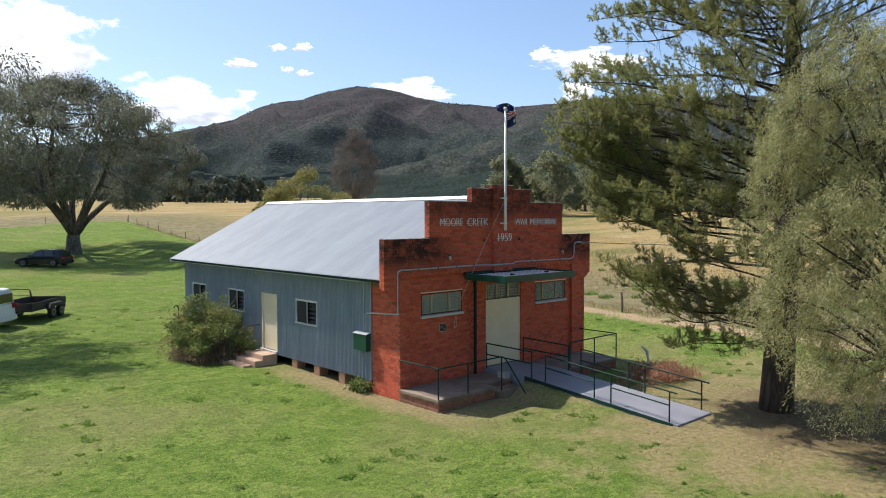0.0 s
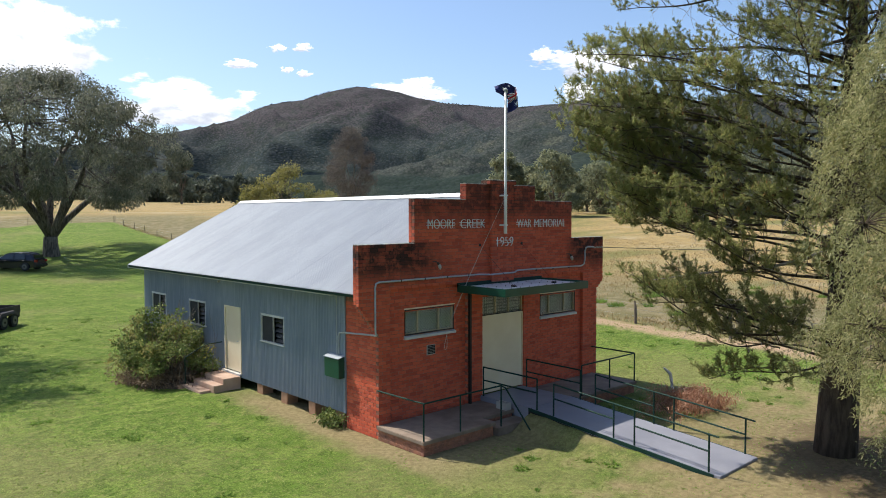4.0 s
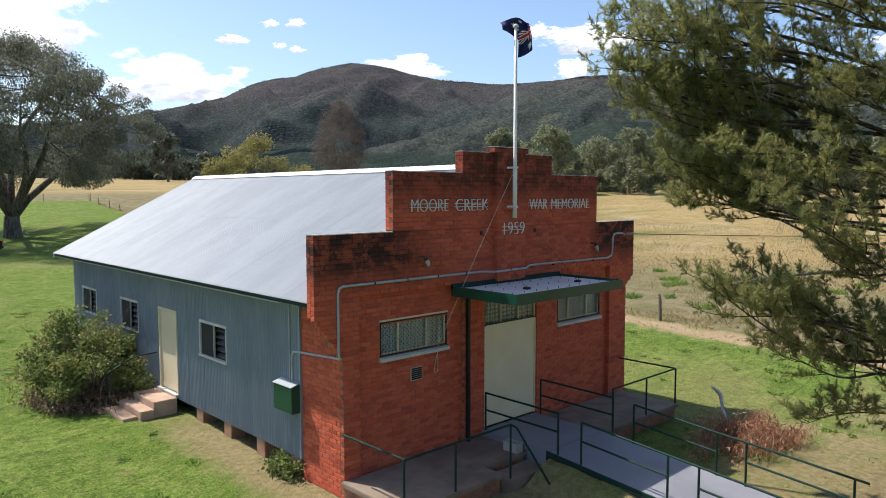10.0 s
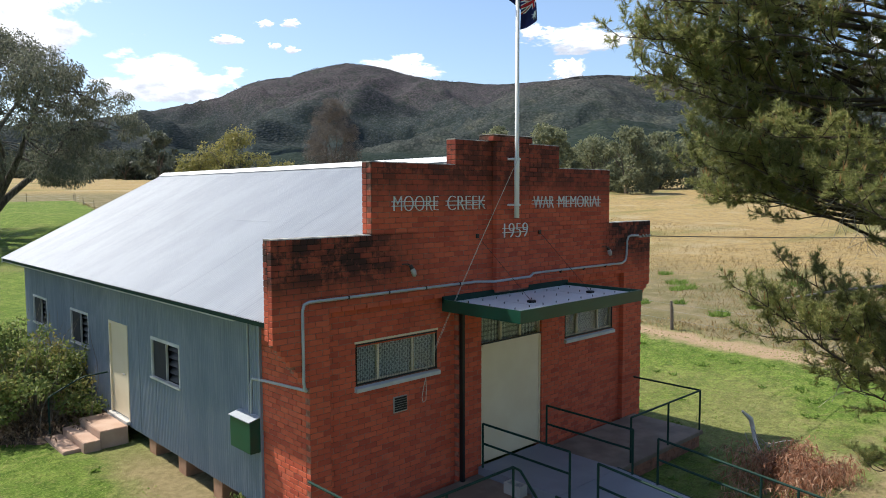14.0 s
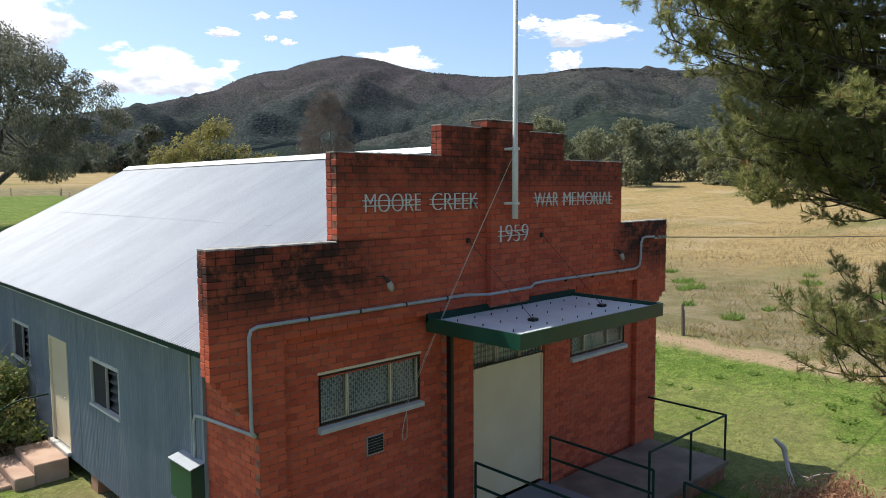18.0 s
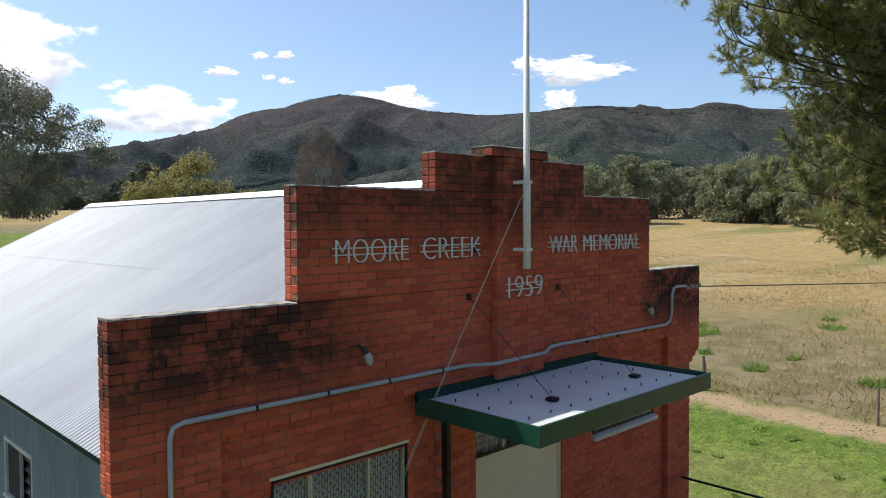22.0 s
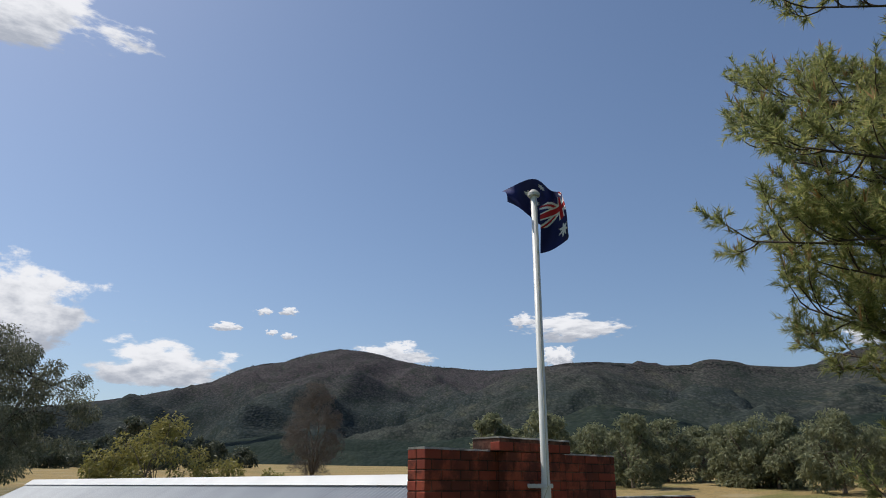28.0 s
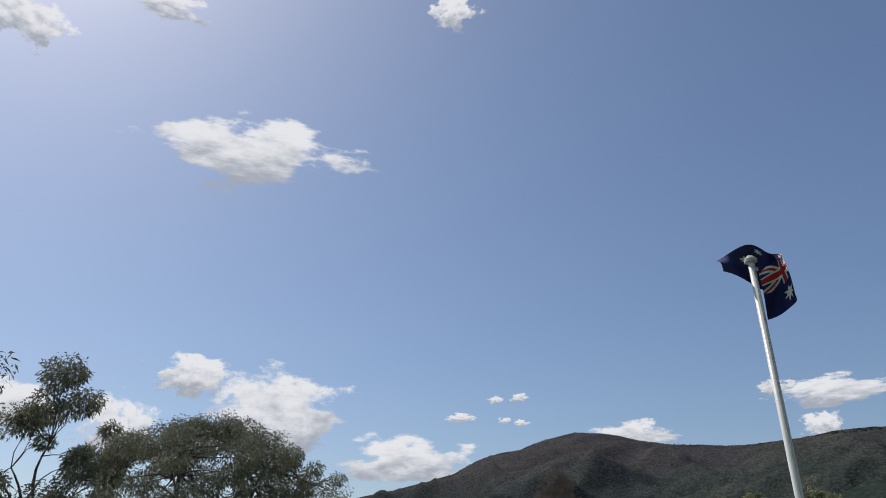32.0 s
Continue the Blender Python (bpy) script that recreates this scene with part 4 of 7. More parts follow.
RX0, RX1, RY = 4.2, 6.0, -7.08
ramp = thing("access_ramp", "grey painted concrete access ramp leading to the front door", "ramp", (5.1, -4, 0))
part("landing", Geo().box(RX0, -1.85, -0.1, RX1, -0.004, Z_DOOR), RAMPGREY, ramp, bevel=0.01)
part("slope", Geo().prism([(-1.85, -0.1), (RY, -0.1), (RY, 0.05), (-1.85, Z_DOOR)], "x", RX0, RX1), RAMPGREY, ramp, bevel=0.01)
part("step", Geo().box(2.96, -1.85, -0.05, RX0 - 0.02, -1.305, 0.2), CONCRETE, deckl, bevel=0.01)


for x in (RX0 - 0.03, RX1 + 0.001):
    part("edge_beam", Geo().prism([(-1.8, Z_DOOR - 0.075), (RY + 0.15, -0.03), (RY + 0.15, 0.06), (-1.8, Z_DOOR + 0.004)], "x", x, x + 0.029), DARKGREEN, ramp, "dark green steel edge beam")
    # near-black strip that stands for the shade below the beam
    part("gap_shade", Geo().prism([(-1.8, -0.1), (RY + 0.5, -0.1), (RY + 0.5, -0.05), (-1.8, Z_DOOR - 0.076)], "x", x + (0.005 if x < 5 else 0.0), x + 0.024), DARKIN, ramp, "dark strip painted as shade under the ramp's edge")


def ramp_z(y):
    return Z_DOOR if y > -1.85 else Z_DOOR + (0.05 - Z_DOOR) * (y + 1.85) / (RY + 1.85)


# the ground is banked up to the ramp's edge
bank = Geo()
for side, edge in ((-1, RX0 - 0.031), (1, RX1 + 0.031)):
    rows_, cols_ = 30, 8
    at = len(bank.v)
    for i in range(rows_ + 1):
        y = -1.9 + (RY + 0.3 + 1.9) * i / rows_
        for j in range(cols_ + 1):
            u = j / cols_
            h = (ramp_z(y) - 0.09) * (0.5 + 0.5 * math.cos(math.pi * u)) + 0.012 * math.sin(7 * y + 3 * u)
            x = edge + side * u * (0.95 if side < 0 else 0.5)
            bank.v.append((x, y, ground_z(x, y) - 0.015 + max(0.0, h) * (1 - u * 0.1)))
    for i in range(rows_):
        for j in range(cols_):
            a = at + i * (cols_ + 1) + j
            f = (a, a + 1, a + cols_ + 2, a + cols_ + 1)
            bank.f.append(f if side < 0 else f[::-1])
tagged(new("ground_bank", bank.mesh("ground_bank", GROUND, smooth=True)), "dry grassy earth banked against the ramp", "ground", kind="structure")


def railing(name, label, posts, rails, tail=0.0, mat=DARKGREEN, r=0.021):
    """Posts: (x, y, foot, top); rails: lists of points."""
    ob = thing(name, label, "railing", (posts[0][0], posts[0][1], posts[0][2]), "railings")
    for x, y, a, b in posts:
        part("post", Geo().tube([(x, y, a - 0.02), (x, y, b)], r, 10), mat, ob, smooth=False)
    for pts in rails:
        part("rail", Geo().tube(pts, r, 10), mat, ob)
    return ob


H = 0.82
for x, ends in ((RX0 + 0.03, ((-0.1, -2.05), (-2.6, -6.8))), (RX1 - 0.03, ((-0.2, -2.15), (-2.65, -6.8)))):
    for a, b in ends:
        n = 2 if a > -1 else 4
        if n == 2:
            ps = [a, b]
        else:
            ps = [a, a + (b - a) * 0.43, a + (b - a) * 0.565, b]
        posts = [(x, y, ramp_z(y), ramp_z(y) + H) for y in ps]
        over = 0.0 if n == 2 else -0.22
        rails = [[(x, a, ramp_z(a) + H), (x, b + over, ramp_z(b + over) + H)]]
        mids = [(ps[0], ps[1])] if n == 2 else [(ps[0], ps[1]), (ps[2], ps[3])]
        rails += [[(x, p, ramp_z(p) + 0.45), (x, q, ramp_z(q) + 0.45)] for p, q in mids]
        railing("ramp_railing", "dark green tubular steel handrail along the ramp", posts, rails)

zt = Z_DECK + 0.88
railing("terrace_railing", "dark green tubular steel handrail round the terrace",
        [(0.55, -1.74, Z_DECK, zt), (1.73, -1.74, Z_DECK, zt), (3.18, -1.74, 0.2, zt)],
        [[(0.55, -0.02, zt), (0.55, -1.74, zt), (3.18, -1.74, zt), (3.26, -1.82, zt - 0.06), (3.68, -2.34, 0.05)]])
railing("terrace_railing", "dark green tubular steel handrail round the terrace",
        [(9.45, -1.66, Z_DECK, zt), (8.1, -1.66, Z_DECK, zt), (6.7, -1.66, Z_DECK, zt)],
        [[(9.45, -0.02, zt), (9.45, -1.66, zt), (6.7, -1.66, zt)]])

# ---------------------------------------------------------------- flagpole and letters
pole = thing("flagpole", "white painted flagpole clamped to the parapet", "flagpole", (4.94, -0.28, 5.07))
part("mast", Geo().tube([(4.94, -0.28, 5.07), (4.94, -0.28, 6.15), (4.94, -0.28, 6.2), (4.94, -0.28, 9.1)], [0.048, 0.048, 0.04, 0.034], 16), WHITE, pole, smooth=True)
part("cap", Geo().tube([(4.94, -0.28, 9.1), (4.94, -0.28, 9.13), (4.94, -0.28, 9.17)], [0.065, 0.065, 0.03], 16), GREYWHITE, pole)
for z in (5.31, 6.15):
    part("clamp", Geo().box(4.875, -0.335, z - 0.02, 4.99, -0.1, z + 0.02), WHITE, pole, bevel=0.006)


def lettering(word, x0, x1, z0, z1, y):
    """One sign of raised letters, each letter a part."""
    sign = thing("wall_lettering", "thin white metal letters fixed on rods to the brick front", "sign", ((x0 + x1) / 2, y, z0), "raised letters")
    cu = bpy.data.curves.new("letters", "FONT")
    cu.body, cu.size, cu.extrude, cu.offset = word, 1.0, 0.012, -0.03
    ob = bpy.data.objects.new("letters", cu)
    scene.collection.objects.link(ob)
    bpy.context.view_layer.update()
    me = bpy.data.meshes.new_from_object(ob.evaluated_get(bpy.context.evaluated_depsgraph_get()))
    bpy.data.objects.remove(ob)
    bm = bmesh.new()
    bm.from_mesh(me)
    bmesh.ops.remove_doubles(bm, verts=bm.verts, dist=1e-5)
    xs = [v.co.x for v in bm.verts]
    yz = [v.co.y for v in bm.verts]
    ax, bx_, ay, by = min(xs), max(xs), min(yz), max(yz)
    for v in bm.verts:
        u = (v.co.x - ax) / (bx_ - ax)
        w = (v.co.y - ay) / (by - ay)
        v.co = Vector((x0 + (x1 - x0) * u, y - v.co.z, z0 + (z1 - z0) * w))
    # split into islands
    left = set(bm.verts)
    while left:
        stack, isle = [left.pop()], set()
        while stack:
            v = stack.pop()
            isle.add(v)
            for e in v.link_edges:
                o = e.other_vert(v)
                if o in left:
                    left.discard(o)
                    stack.append(o)
        idx = {v: i for i, v in enumerate(isle)}
        g = Geo().add([v.co for v in idx], [[idx[v] for v in f.verts] for f in bm.faces if f.verts[0] in isle])
        part("letter", g, WHITE, sign)
    bm.free()
    for k in (0.36, 0.64):
        z = z0 + (z1 - z0) * k
        part("rod", Geo().box(x0 - 0.02, y + 0.02, z - 0.007, x1 + 0.02, y + 0.034, z + 0.007), WHITE, sign)
    return sign


lettering("MOORE", 2.21, 3.185, 5.232, 5.482, -0.04)
lettering("CREEK", 3.41, 4.35, 5.232, 5.482, -0.04)
lettering("WAR", 5.722, 6.344, 5.228, 5.468, -0.04)
lettering("MEMORIAL", 6.507, 7.99, 5.228, 5.468, -0.04)
lettering("1959", 4.745, 5.41, 4.705, 4.97, -0.15)

# conduit along the front
cd = thing("conduit", "grey electrical conduit running across the brick front", "conduit", (0.5, -0.03, 3.9))
zc = 3.94
part("pipe", Geo().tube([(XS - 0.045, 1.66, 1.88), (XS - 0.045, 1.66, 2.2), (XS - 0.045, 1.66, 2.42), (XS - 0.045, 1.6, 2.51), (XS - 0.035, 1.4, 2.53), (XS - 0.03, 0.3, 2.6), (XS - 0.03, 0.05, 2.61), (XS - 0.06, -0.025, 2.63), (0.49, -0.03, 2.68), (0.48, -0.03, 2.78), (0.48, -0.03, zc - 0.12), (0.51, -0.03, zc - 0.03), (0.6, -0.03, zc), (4.1, -0.03, zc), (4.5, -0.14, zc - 0.02), (5.5, -0.14, zc - 0.01), (5.7, -0.06, zc + 0.03), (6.0, -0.03, zc + 0.03), (8.85, -0.03, zc + 0.01), (9.0, -0.03, zc + 0.06), (9.05, -0.03, zc + 0.2), (9.06, -0.03, 4.44), (9.1, -0.04, 4.54), (9.2, -0.05, 4.56), (9.5, -0.05, 4.55)], 0.024, 10), PVC, cd, smooth=True)
for x in (1.3, 2.1, 2.9, 3.7, 6.6, 7.4, 8.2):
    part("saddle", Geo().tube([(x - 0.012, -0.03, zc), (x + 0.012, -0.03, zc)], 0.03, 10), BLACK, cd)

# meter box on the tin wall
mb = thing("meter_box", "green metal meter box on the corrugated side wall", "meter box", (XS, 1.4, 1.35))
part("case", Geo().prism([(XS - 0.23, 1.33), (XS - 0.026, 1.33), (XS - 0.026, 1.9), (XS - 0.23, 1.85)], "y", 1.39, 2.06), GREEN, mb, bevel=0.008)
part("lid", Geo().prism([(XS - 0.25, 1.85), (XS - 0.026, 1.91), (XS - 0.026, 1.922), (XS - 0.25, 1.863)], "y", 1.385, 2.08), ROOF, mb)

# side steps
st = thing("side_steps", "three worn pinkish concrete steps at the side door", "steps", (0.0, 7.7, 0))
part("top_step", Geo().box(-0.13, 7.0, -0.1, XS - 0.13, 8.35, 0.48), PINKSTONE, st, bevel=0.015)
part("middle_step", Geo().box(-0.47, 6.95, -0.1, -0.132, 8.42, 0.32), PINKSTONE, st, bevel=0.015)
part("low_step", Geo().box(-0.82, 7.15, -0.1, -0.472, 8.5, 0.17), PINKSTONE, st, bevel=0.015)


# ---------------------------------------------------------------- trees
def limb(rng, a, b, sag=0.0, n=6, wob=0.12):
    """A bent line from a to b."""
    a, b = Vector(a), Vector(b)
    d = (b - a)
    out = []
    o1, o2 = d.orthogonal().normalized(), d.cross(d.orthogonal()).normalized()
    p1, p2 = rng.uniform(0, 6.3), rng.uniform(0, 6.3)
    for i in range(n + 1):
        t = i / n
        k = math.sin(math.pi * t) * d.length * wob
        p = a + d * t + (o1 * math.sin(p1 + 3 * t) + o2 * math.sin(p2 + 2.5 * t)) * k * 0.5
        p.z += sag * math.sin(math.pi * t) * d.length
        out.append(p)
    return out


def taper(r0, r1, n):
    return [r0 + (r1 - r0) * (i / n) ** 0.8 for i in range(n + 1)]


def clump_leaves(rng, centre, radius, count, hang=0.4, flat=0.75):
    """Points and ways of leaves in one loose clump, denser near its skin."""
    p = rng.normal(size=(count, 3))
    p /= np.linalg.norm(p, axis=1, keepdims=True)
    r = radius * rng.uniform(0.25, 1.0, (count, 1)) ** 0.6
    p = p * r * np.array([1, 1, flat])
    w = p / (np.linalg.norm(p, axis=1, keepdims=True) + 1e-6) * 0.6 + rng.normal(size=(count, 3)) * 0.5
    w[:, 2] -= hang
    return p + np.asarray(centre), w


def broad_tree(name, label, base, height, spread, leaf, bark, seed, leaves=14000, leaf_size=(0.07, 0.28), trunk=0.45, fork=0.22, clumps=60, hang=0.5, lean=(0, 0), crown_low=0.32, group="", gaps=0.55, clump_r=0.13):
    rng, nrg = random.Random(seed), np.random.default_rng(seed)
    x, y = base
    z = ground_z(x, y)
    ob = thing(name, label, "tree", (x, y, z), group)
    g = Geo()
    top = Vector((x + lean[0] * 0.3, y + lean[1] * 0.3, z + height * fork))
    tp = limb(rng, (x, y, z - 0.3), top, 0, 5, 0.06)
    g.tube(tp, [trunk * 1.35, trunk * 1.05, trunk * 0.95, trunk * 0.9, trunk * 0.85, trunk * 0.8], 12)
    mains = []
    nm = 9
    for i in range(nm):
        a = 2 * math.pi * (i + rng.uniform(-0.3, 0.3)) / nm
        rr = spread * rng.uniform(0.3, 0.7)
        zz = z + height * rng.uniform(0.5, 0.82)
        e = Vector((x + lean[0] + rr * math.cos(a), y + lean[1] + rr * math.sin(a), zz))
        pts = limb(rng, top - Vector((0, 0, rng.uniform(0, 0.15) * height * fork)), e, 0.06, 7, 0.16)
        g.tube(pts, taper(trunk * 0.5, trunk * 0.13, 7), 8)
        mains.append(pts)
    P, D = [], []
    per = leaves // clumps
    for i in range(clumps):
        rng.random()
        a = rng.uniform(0, 2 * math.pi)
        v = rng.uniform(0, 1)
        zz = crown_low + (1 - crown_low) * v
        prof = math.sin(math.pi * min(1, max(0.06, (v * 0.82 + 0.16)))) ** 0.65
        rr = spread * prof * math.sqrt(rng.uniform(gaps * gaps, 1.0))
        c = Vector((x + lean[0] + rr * math.cos(a), y + lean[1] + rr * math.sin(a), z + height * zz))
        m = min((q for pts in mains for q in pts[3:]), key=lambda q: (q - c).length)
        bp = limb(rng, m, c, 0.05, 4, 0.15)
        g.tube(bp, taper(trunk * 0.12, 0.015, 4), 5)
        rad = spread * clump_r * rng.uniform(0.7, 1.6)
        p, d = clump_leaves(nrg, c, rad, int(per * rng.uniform(0.6, 1.4)), hang)
        P.append(p)
        D.append(d)
    part("trunk", g, bark, ob, smooth=True)
    part("crown", cards("crown", leaf, np.concatenate(P), np.concatenate(D), *leaf_size, bend=0.15, corners=3 if leaf_size[0] > 0.2 else 4), leaf, ob)
    return ob


broad_tree("gum_tree", "wide old gum tree with grey-green crown and forked trunk", (9.3, 63.0), 17.2, 12.4, GUMLEAF, DARKBARK, 5, 100000, (0.09, 0.27), 0.75, 0.11, 270, 0.6, (0, 0), 0.3, "gum trees", 0.5, 0.09)
broad_tree("gum_tree", "tall thin gum tree with separate leafy heads", (-4.4, 70.0), 22.0, 7.5, GUMLEAF, GUMBARK, 9, 16000, (0.13, 0.4), 0.5, 0.3, 26, 0.5, (0, 0), 0.45, "gum trees", 0.1, 0.2)
broad_tree("gum_tree", "dense dark gum tree beside the lawn", (-13.0, 70.0), 15.0, 8.0, GUMLEAF, GUMBARK, 12, 30000, (0.16, 0.45), 0.6, 0.25, 120, 0.5, (0, 0), 0.15, "gum trees", 0.05, 0.14)

broad_tree("gum_tree", "gum tree shading the parked cars at the lawn's edge", (-10.8, 22.3), 16.0, 6.4, GUMLEAF, GUMBARK, 14, 30000, (0.07, 0.24), 0.4, 0.35, 90, 0.5, (0, 0), 0.48, "gum trees", 0.05, 0.14)


# tips of the pine's boughs over the ramp and the lawn, tier by tier
PINE_LOW = [(5.5, -6.2, 1.8), (5.4, -5.5, 3.0), (5.3, -4.8, 3.8), (4.2, -4.9, 4.2), (4.7, -5.4, 3.8), (3.8, -6.2, 5.4), (4.0, -5.3, 6.2), (6.3, -4.4, 3.9), (6.2, -6.2, 2.7), (6.9, -7.2, 1.7), (4.9, -6.6, 4.6), (5.0, -7.4, 6.0), (5.3, -7.6, 3.6), (5.6, -8.2, 4.6), (6.0, -7.8, 2.9)]
PINE_MID = [(5.9, -3.7, 5.8), (5.1, -3.9, 6.2), (5.9, -3.3, 6.5), (6.6, -3.4, 7.0), (4.8, -2.9, 7.4), (4.5, -2.7, 7.9), (5.4, -2.6, 8.0), (4.0, -3.3, 8.3), (6.3, -2.9, 6.0), (6.1, -2.5, 7.3), (6.9, -2.6, 8.0), (6.9, -2.2, 9.0)]
PINE_HIGH = [(4.9, -6.6, 7.2), (4.7, -6.2, 8.5), (5.2, -7.2, 9.8), (5.8, -6.0, 11.0), (4.8, -2.8, 8.8), (5.9, -2.3, 9.3), (4.3, -3.4, 9.5), (6.0, -2.4, 9.8), (6.6, -2.1, 10.3), (7.5, -2.3, 10.7), (5.8, -3.3, 11.6), (6.3, -3.9, 12.4), (6.9, -3.2, 11.9), (6.0, -4.8, 13.2), (5.0, -5.6, 11.6), (4.9, -6.5, 12.7), (7.2, -4.6, 13.9)]


def pine_tree():
    """The tall pine beside the ramp: boughs with side branches, whose twigs end in brushes of needles."""
    rng, nrg = random.Random(21), np.random.default_rng(21)
    x, y = 7.8, -8.1
    z = ground_z(x, y)
    ob = thing("pine_tree", "tall olive pine with tufted boughs and dark furrowed trunk", "tree", (x, y, z))
    g, dead = Geo(), Geo()
    tall = 17.0
    tp = limb(rng, (x, y, z - 0.3), (x + 0.3, y - 0.3, z + tall), 0, 14, 0.02)
    g.tube(tp, [0.47 * (1 - 0.94 * (i / 14) ** 0.9) + 0.01 for i in range(15)], 12)
    boughs = []
    for tip in PINE_LOW + PINE_MID + PINE_HIGH:
        tip = Vector(tip)
        r = math.hypot(tip.x - x, tip.y - y)
        foot = Vector((x, y, max(2.2, tip.z - 0.3 * r)))
        boughs.append((tip, foot, True))
        for _ in range(3 if tip.y > -4.0 and tip.z < 9.0 else 1):      # lesser boughs beside it
            near = foot.lerp(tip, rng.uniform(0.72, 0.97)) + Vector((rng.gauss(0, 0.3), rng.gauss(0, 0.3), rng.gauss(0, 0.28)))
            boughs.append((near, foot.lerp(tip, rng.uniform(0.4, 0.55)), True))
    girth = [(1.0, 2.0), (2.6, 3.0), (4.5, 3.9), (6.0, 4.9), (8.0, 5.2), (10.0, 4.8), (12.0, 4.2), (14.0, 3.0), (16.0, 1.5), (18.0, 0.4)]
    for i in range(96):
        h = 2.4 + 14.2 * ((i + 0.5) / 96) ** 0.8
        a = i * 2.399 + rng.uniform(-0.35, 0.35)
        toward = math.cos(a - radians(128)) > 0.25
        if (toward and h < 10.0) or (math.cos(a - radians(20)) > 0.2 and i % 2):
            continue
        r = float(np.interp(h, *zip(*girth))) * rng.uniform(0.72, 1.05)
        if toward:
            r = min(r, 3.1)
        elif math.cos(a - radians(215)) > 0.3 and h < 7.0:      # thin on the open side low down
            r *= 0.75
        boughs.append((Vector((x + math.cos(a) * r, y + math.sin(a) * r, z + h)), Vector((x, y, z + max(2.2, h - 0.3 * r))), False))
    for i in range(50):      # the open side, from half way up
        h = 7.0 + 7.5 * (i + rng.random()) / 50
        a = radians(125 + 150 * (i * 0.618 % 1.0))
        r = float(np.interp(h, *zip(*girth))) * rng.uniform(0.5, 0.85)
        if a < radians(175):
            r = min(r, 2.8)
        boughs.append((Vector((x + math.cos(a) * r, y + math.sin(a) * r, z + h)), Vector((x, y, z + h - 0.25 * r)), False))
    P, D, N = [], [], []          # brushes: foot, twig, needles

    def brush(p, way, length, count):
        P.append(p)
        D.append(way * length)
        N.append(count)

    def branch(p, way, length, close):
        """A side branch that turns up towards its end and carries twigs all along."""
        n = 5
        pts = [p]
        w = way.copy()
        for _ in range(n):
            w = (w + Vector((rng.gauss(0, 0.14), rng.gauss(0, 0.14), 0.2 + rng.gauss(0, 0.16)))).normalized()
            pts.append(pts[-1] + w * (length / n))
        g.tube(pts, taper(0.005 + 0.01 * length, 0.003, n), 3, False)
        m = int(length / (0.045 if close else 0.07)) + 3
        for i in range(m):
            t = 0.3 + 0.7 * ((i + rng.random()) / m) ** 0.7
            k = min(n - 1, int(t * n))
            q = pts[k].lerp(pts[k + 1], min(1.0, t * n - k))
            d = (pts[k + 1] - pts[k]).normalized() * 0.5 + Vector((rng.gauss(0, 0.75), rng.gauss(0, 0.75), 0.3 + rng.gauss(0, 0.6)))
            brush(q, d.normalized(), rng.uniform(0.07, 0.2), 38 if close else 22)
        brush(pts[-1], w, 0.16, 44)

    for tip, foot, close in boughs:
        reach = (tip - foot).length
        n = 12
        pts = limb(rng, foot, tip, rng.uniform(-0.07, 0.05), n, 0.11)
        g.tube(pts, taper(0.016 + 0.0065 * reach, 0.006, n), 6)
        low = 0.24 if close and tip.z < 10.5 else 0.14      # bare towards the stem
        m = int(reach * 0.56 / 0.13) if close else int(reach * 0.75 / 0.17)
        side = 1
        for i in range(m):
            t = low + (1 - low) * ((i + rng.random()) / m) ** 0.7
            k = min(n - 1, int(t * n))
            q = pts[k].lerp(pts[k + 1], min(1.0, t * n - k))
            ahead = (pts[k + 1] - pts[k]).normalized()
            across = ahead.cross(Vector((0, 0, 1))).normalized()
            side = -side
            w = ahead * rng.uniform(0.35, 0.9) + across * side * rng.uniform(0.3, 1.0) + Vector((0, 0, rng.uniform(-0.6, 0.8)))
            branch(q, w.normalized(), (0.34 + 0.75 * (1 - t)) * rng.uniform(0.7, 1.35), close)
        branch(pts[-1], (pts[-1] - pts[-2]).normalized(), 0.35, close)
        for i in range(int(2.6 * reach)):      # spent twigs on the bare inner wood
            t = rng.uniform(0.12, 0.7)
            q = pts[int(t * n)]
            far = q + Vector((rng.gauss(0, 0.3), rng.gauss(0, 0.3), rng.uniform(-0.5, 0.3)))
            line = limb(rng, q, far, 0.1, 5, 0.2)
            dead.tube(line, taper(0.008, 0.003, 5), 3, False)
            for k in (2, 3):
                dead.tube(limb(rng, line[k], line[k] + Vector((rng.gauss(0, 0.13), rng.gauss(0, 0.13), rng.gauss(-0.04, 0.12))), 0.1, 3, 0.2), taper(0.005, 0.002, 3), 3, False)
    # the long bare limb under the lower bough
    dead.tube(limb(rng, (x - 0.2, y + 0.3, z + 4.7), (4.9, -5.0, 4.05), -0.04, 9, 0.05), taper(0.055, 0.012, 9), 6, False)
    P, D, N = np.array(P), np.array(D), np.array(N)
    c, w = np.repeat(P, N, 0), np.repeat(D, N, 0)
    u = nrg.uniform(0.1, 1.0, (len(c), 1)) ** 0.75
    out = nrg.normal(size=w.shape)
    unit = w / np.linalg.norm(w, axis=1, keepdims=True)
    out -= unit * (out * unit).sum(1, keepdims=True)
    out /= np.linalg.norm(out, axis=1, keepdims=True) + 1e-9
    part("trunk", g, PINEBARK, ob, smooth=True)
    tagged(part("twiggery", cards("twiggery", PINETWIG, P, D, 0.01, 0.15, corners=3), PINETWIG, ob), "thin brown twigs", kind="stuff")
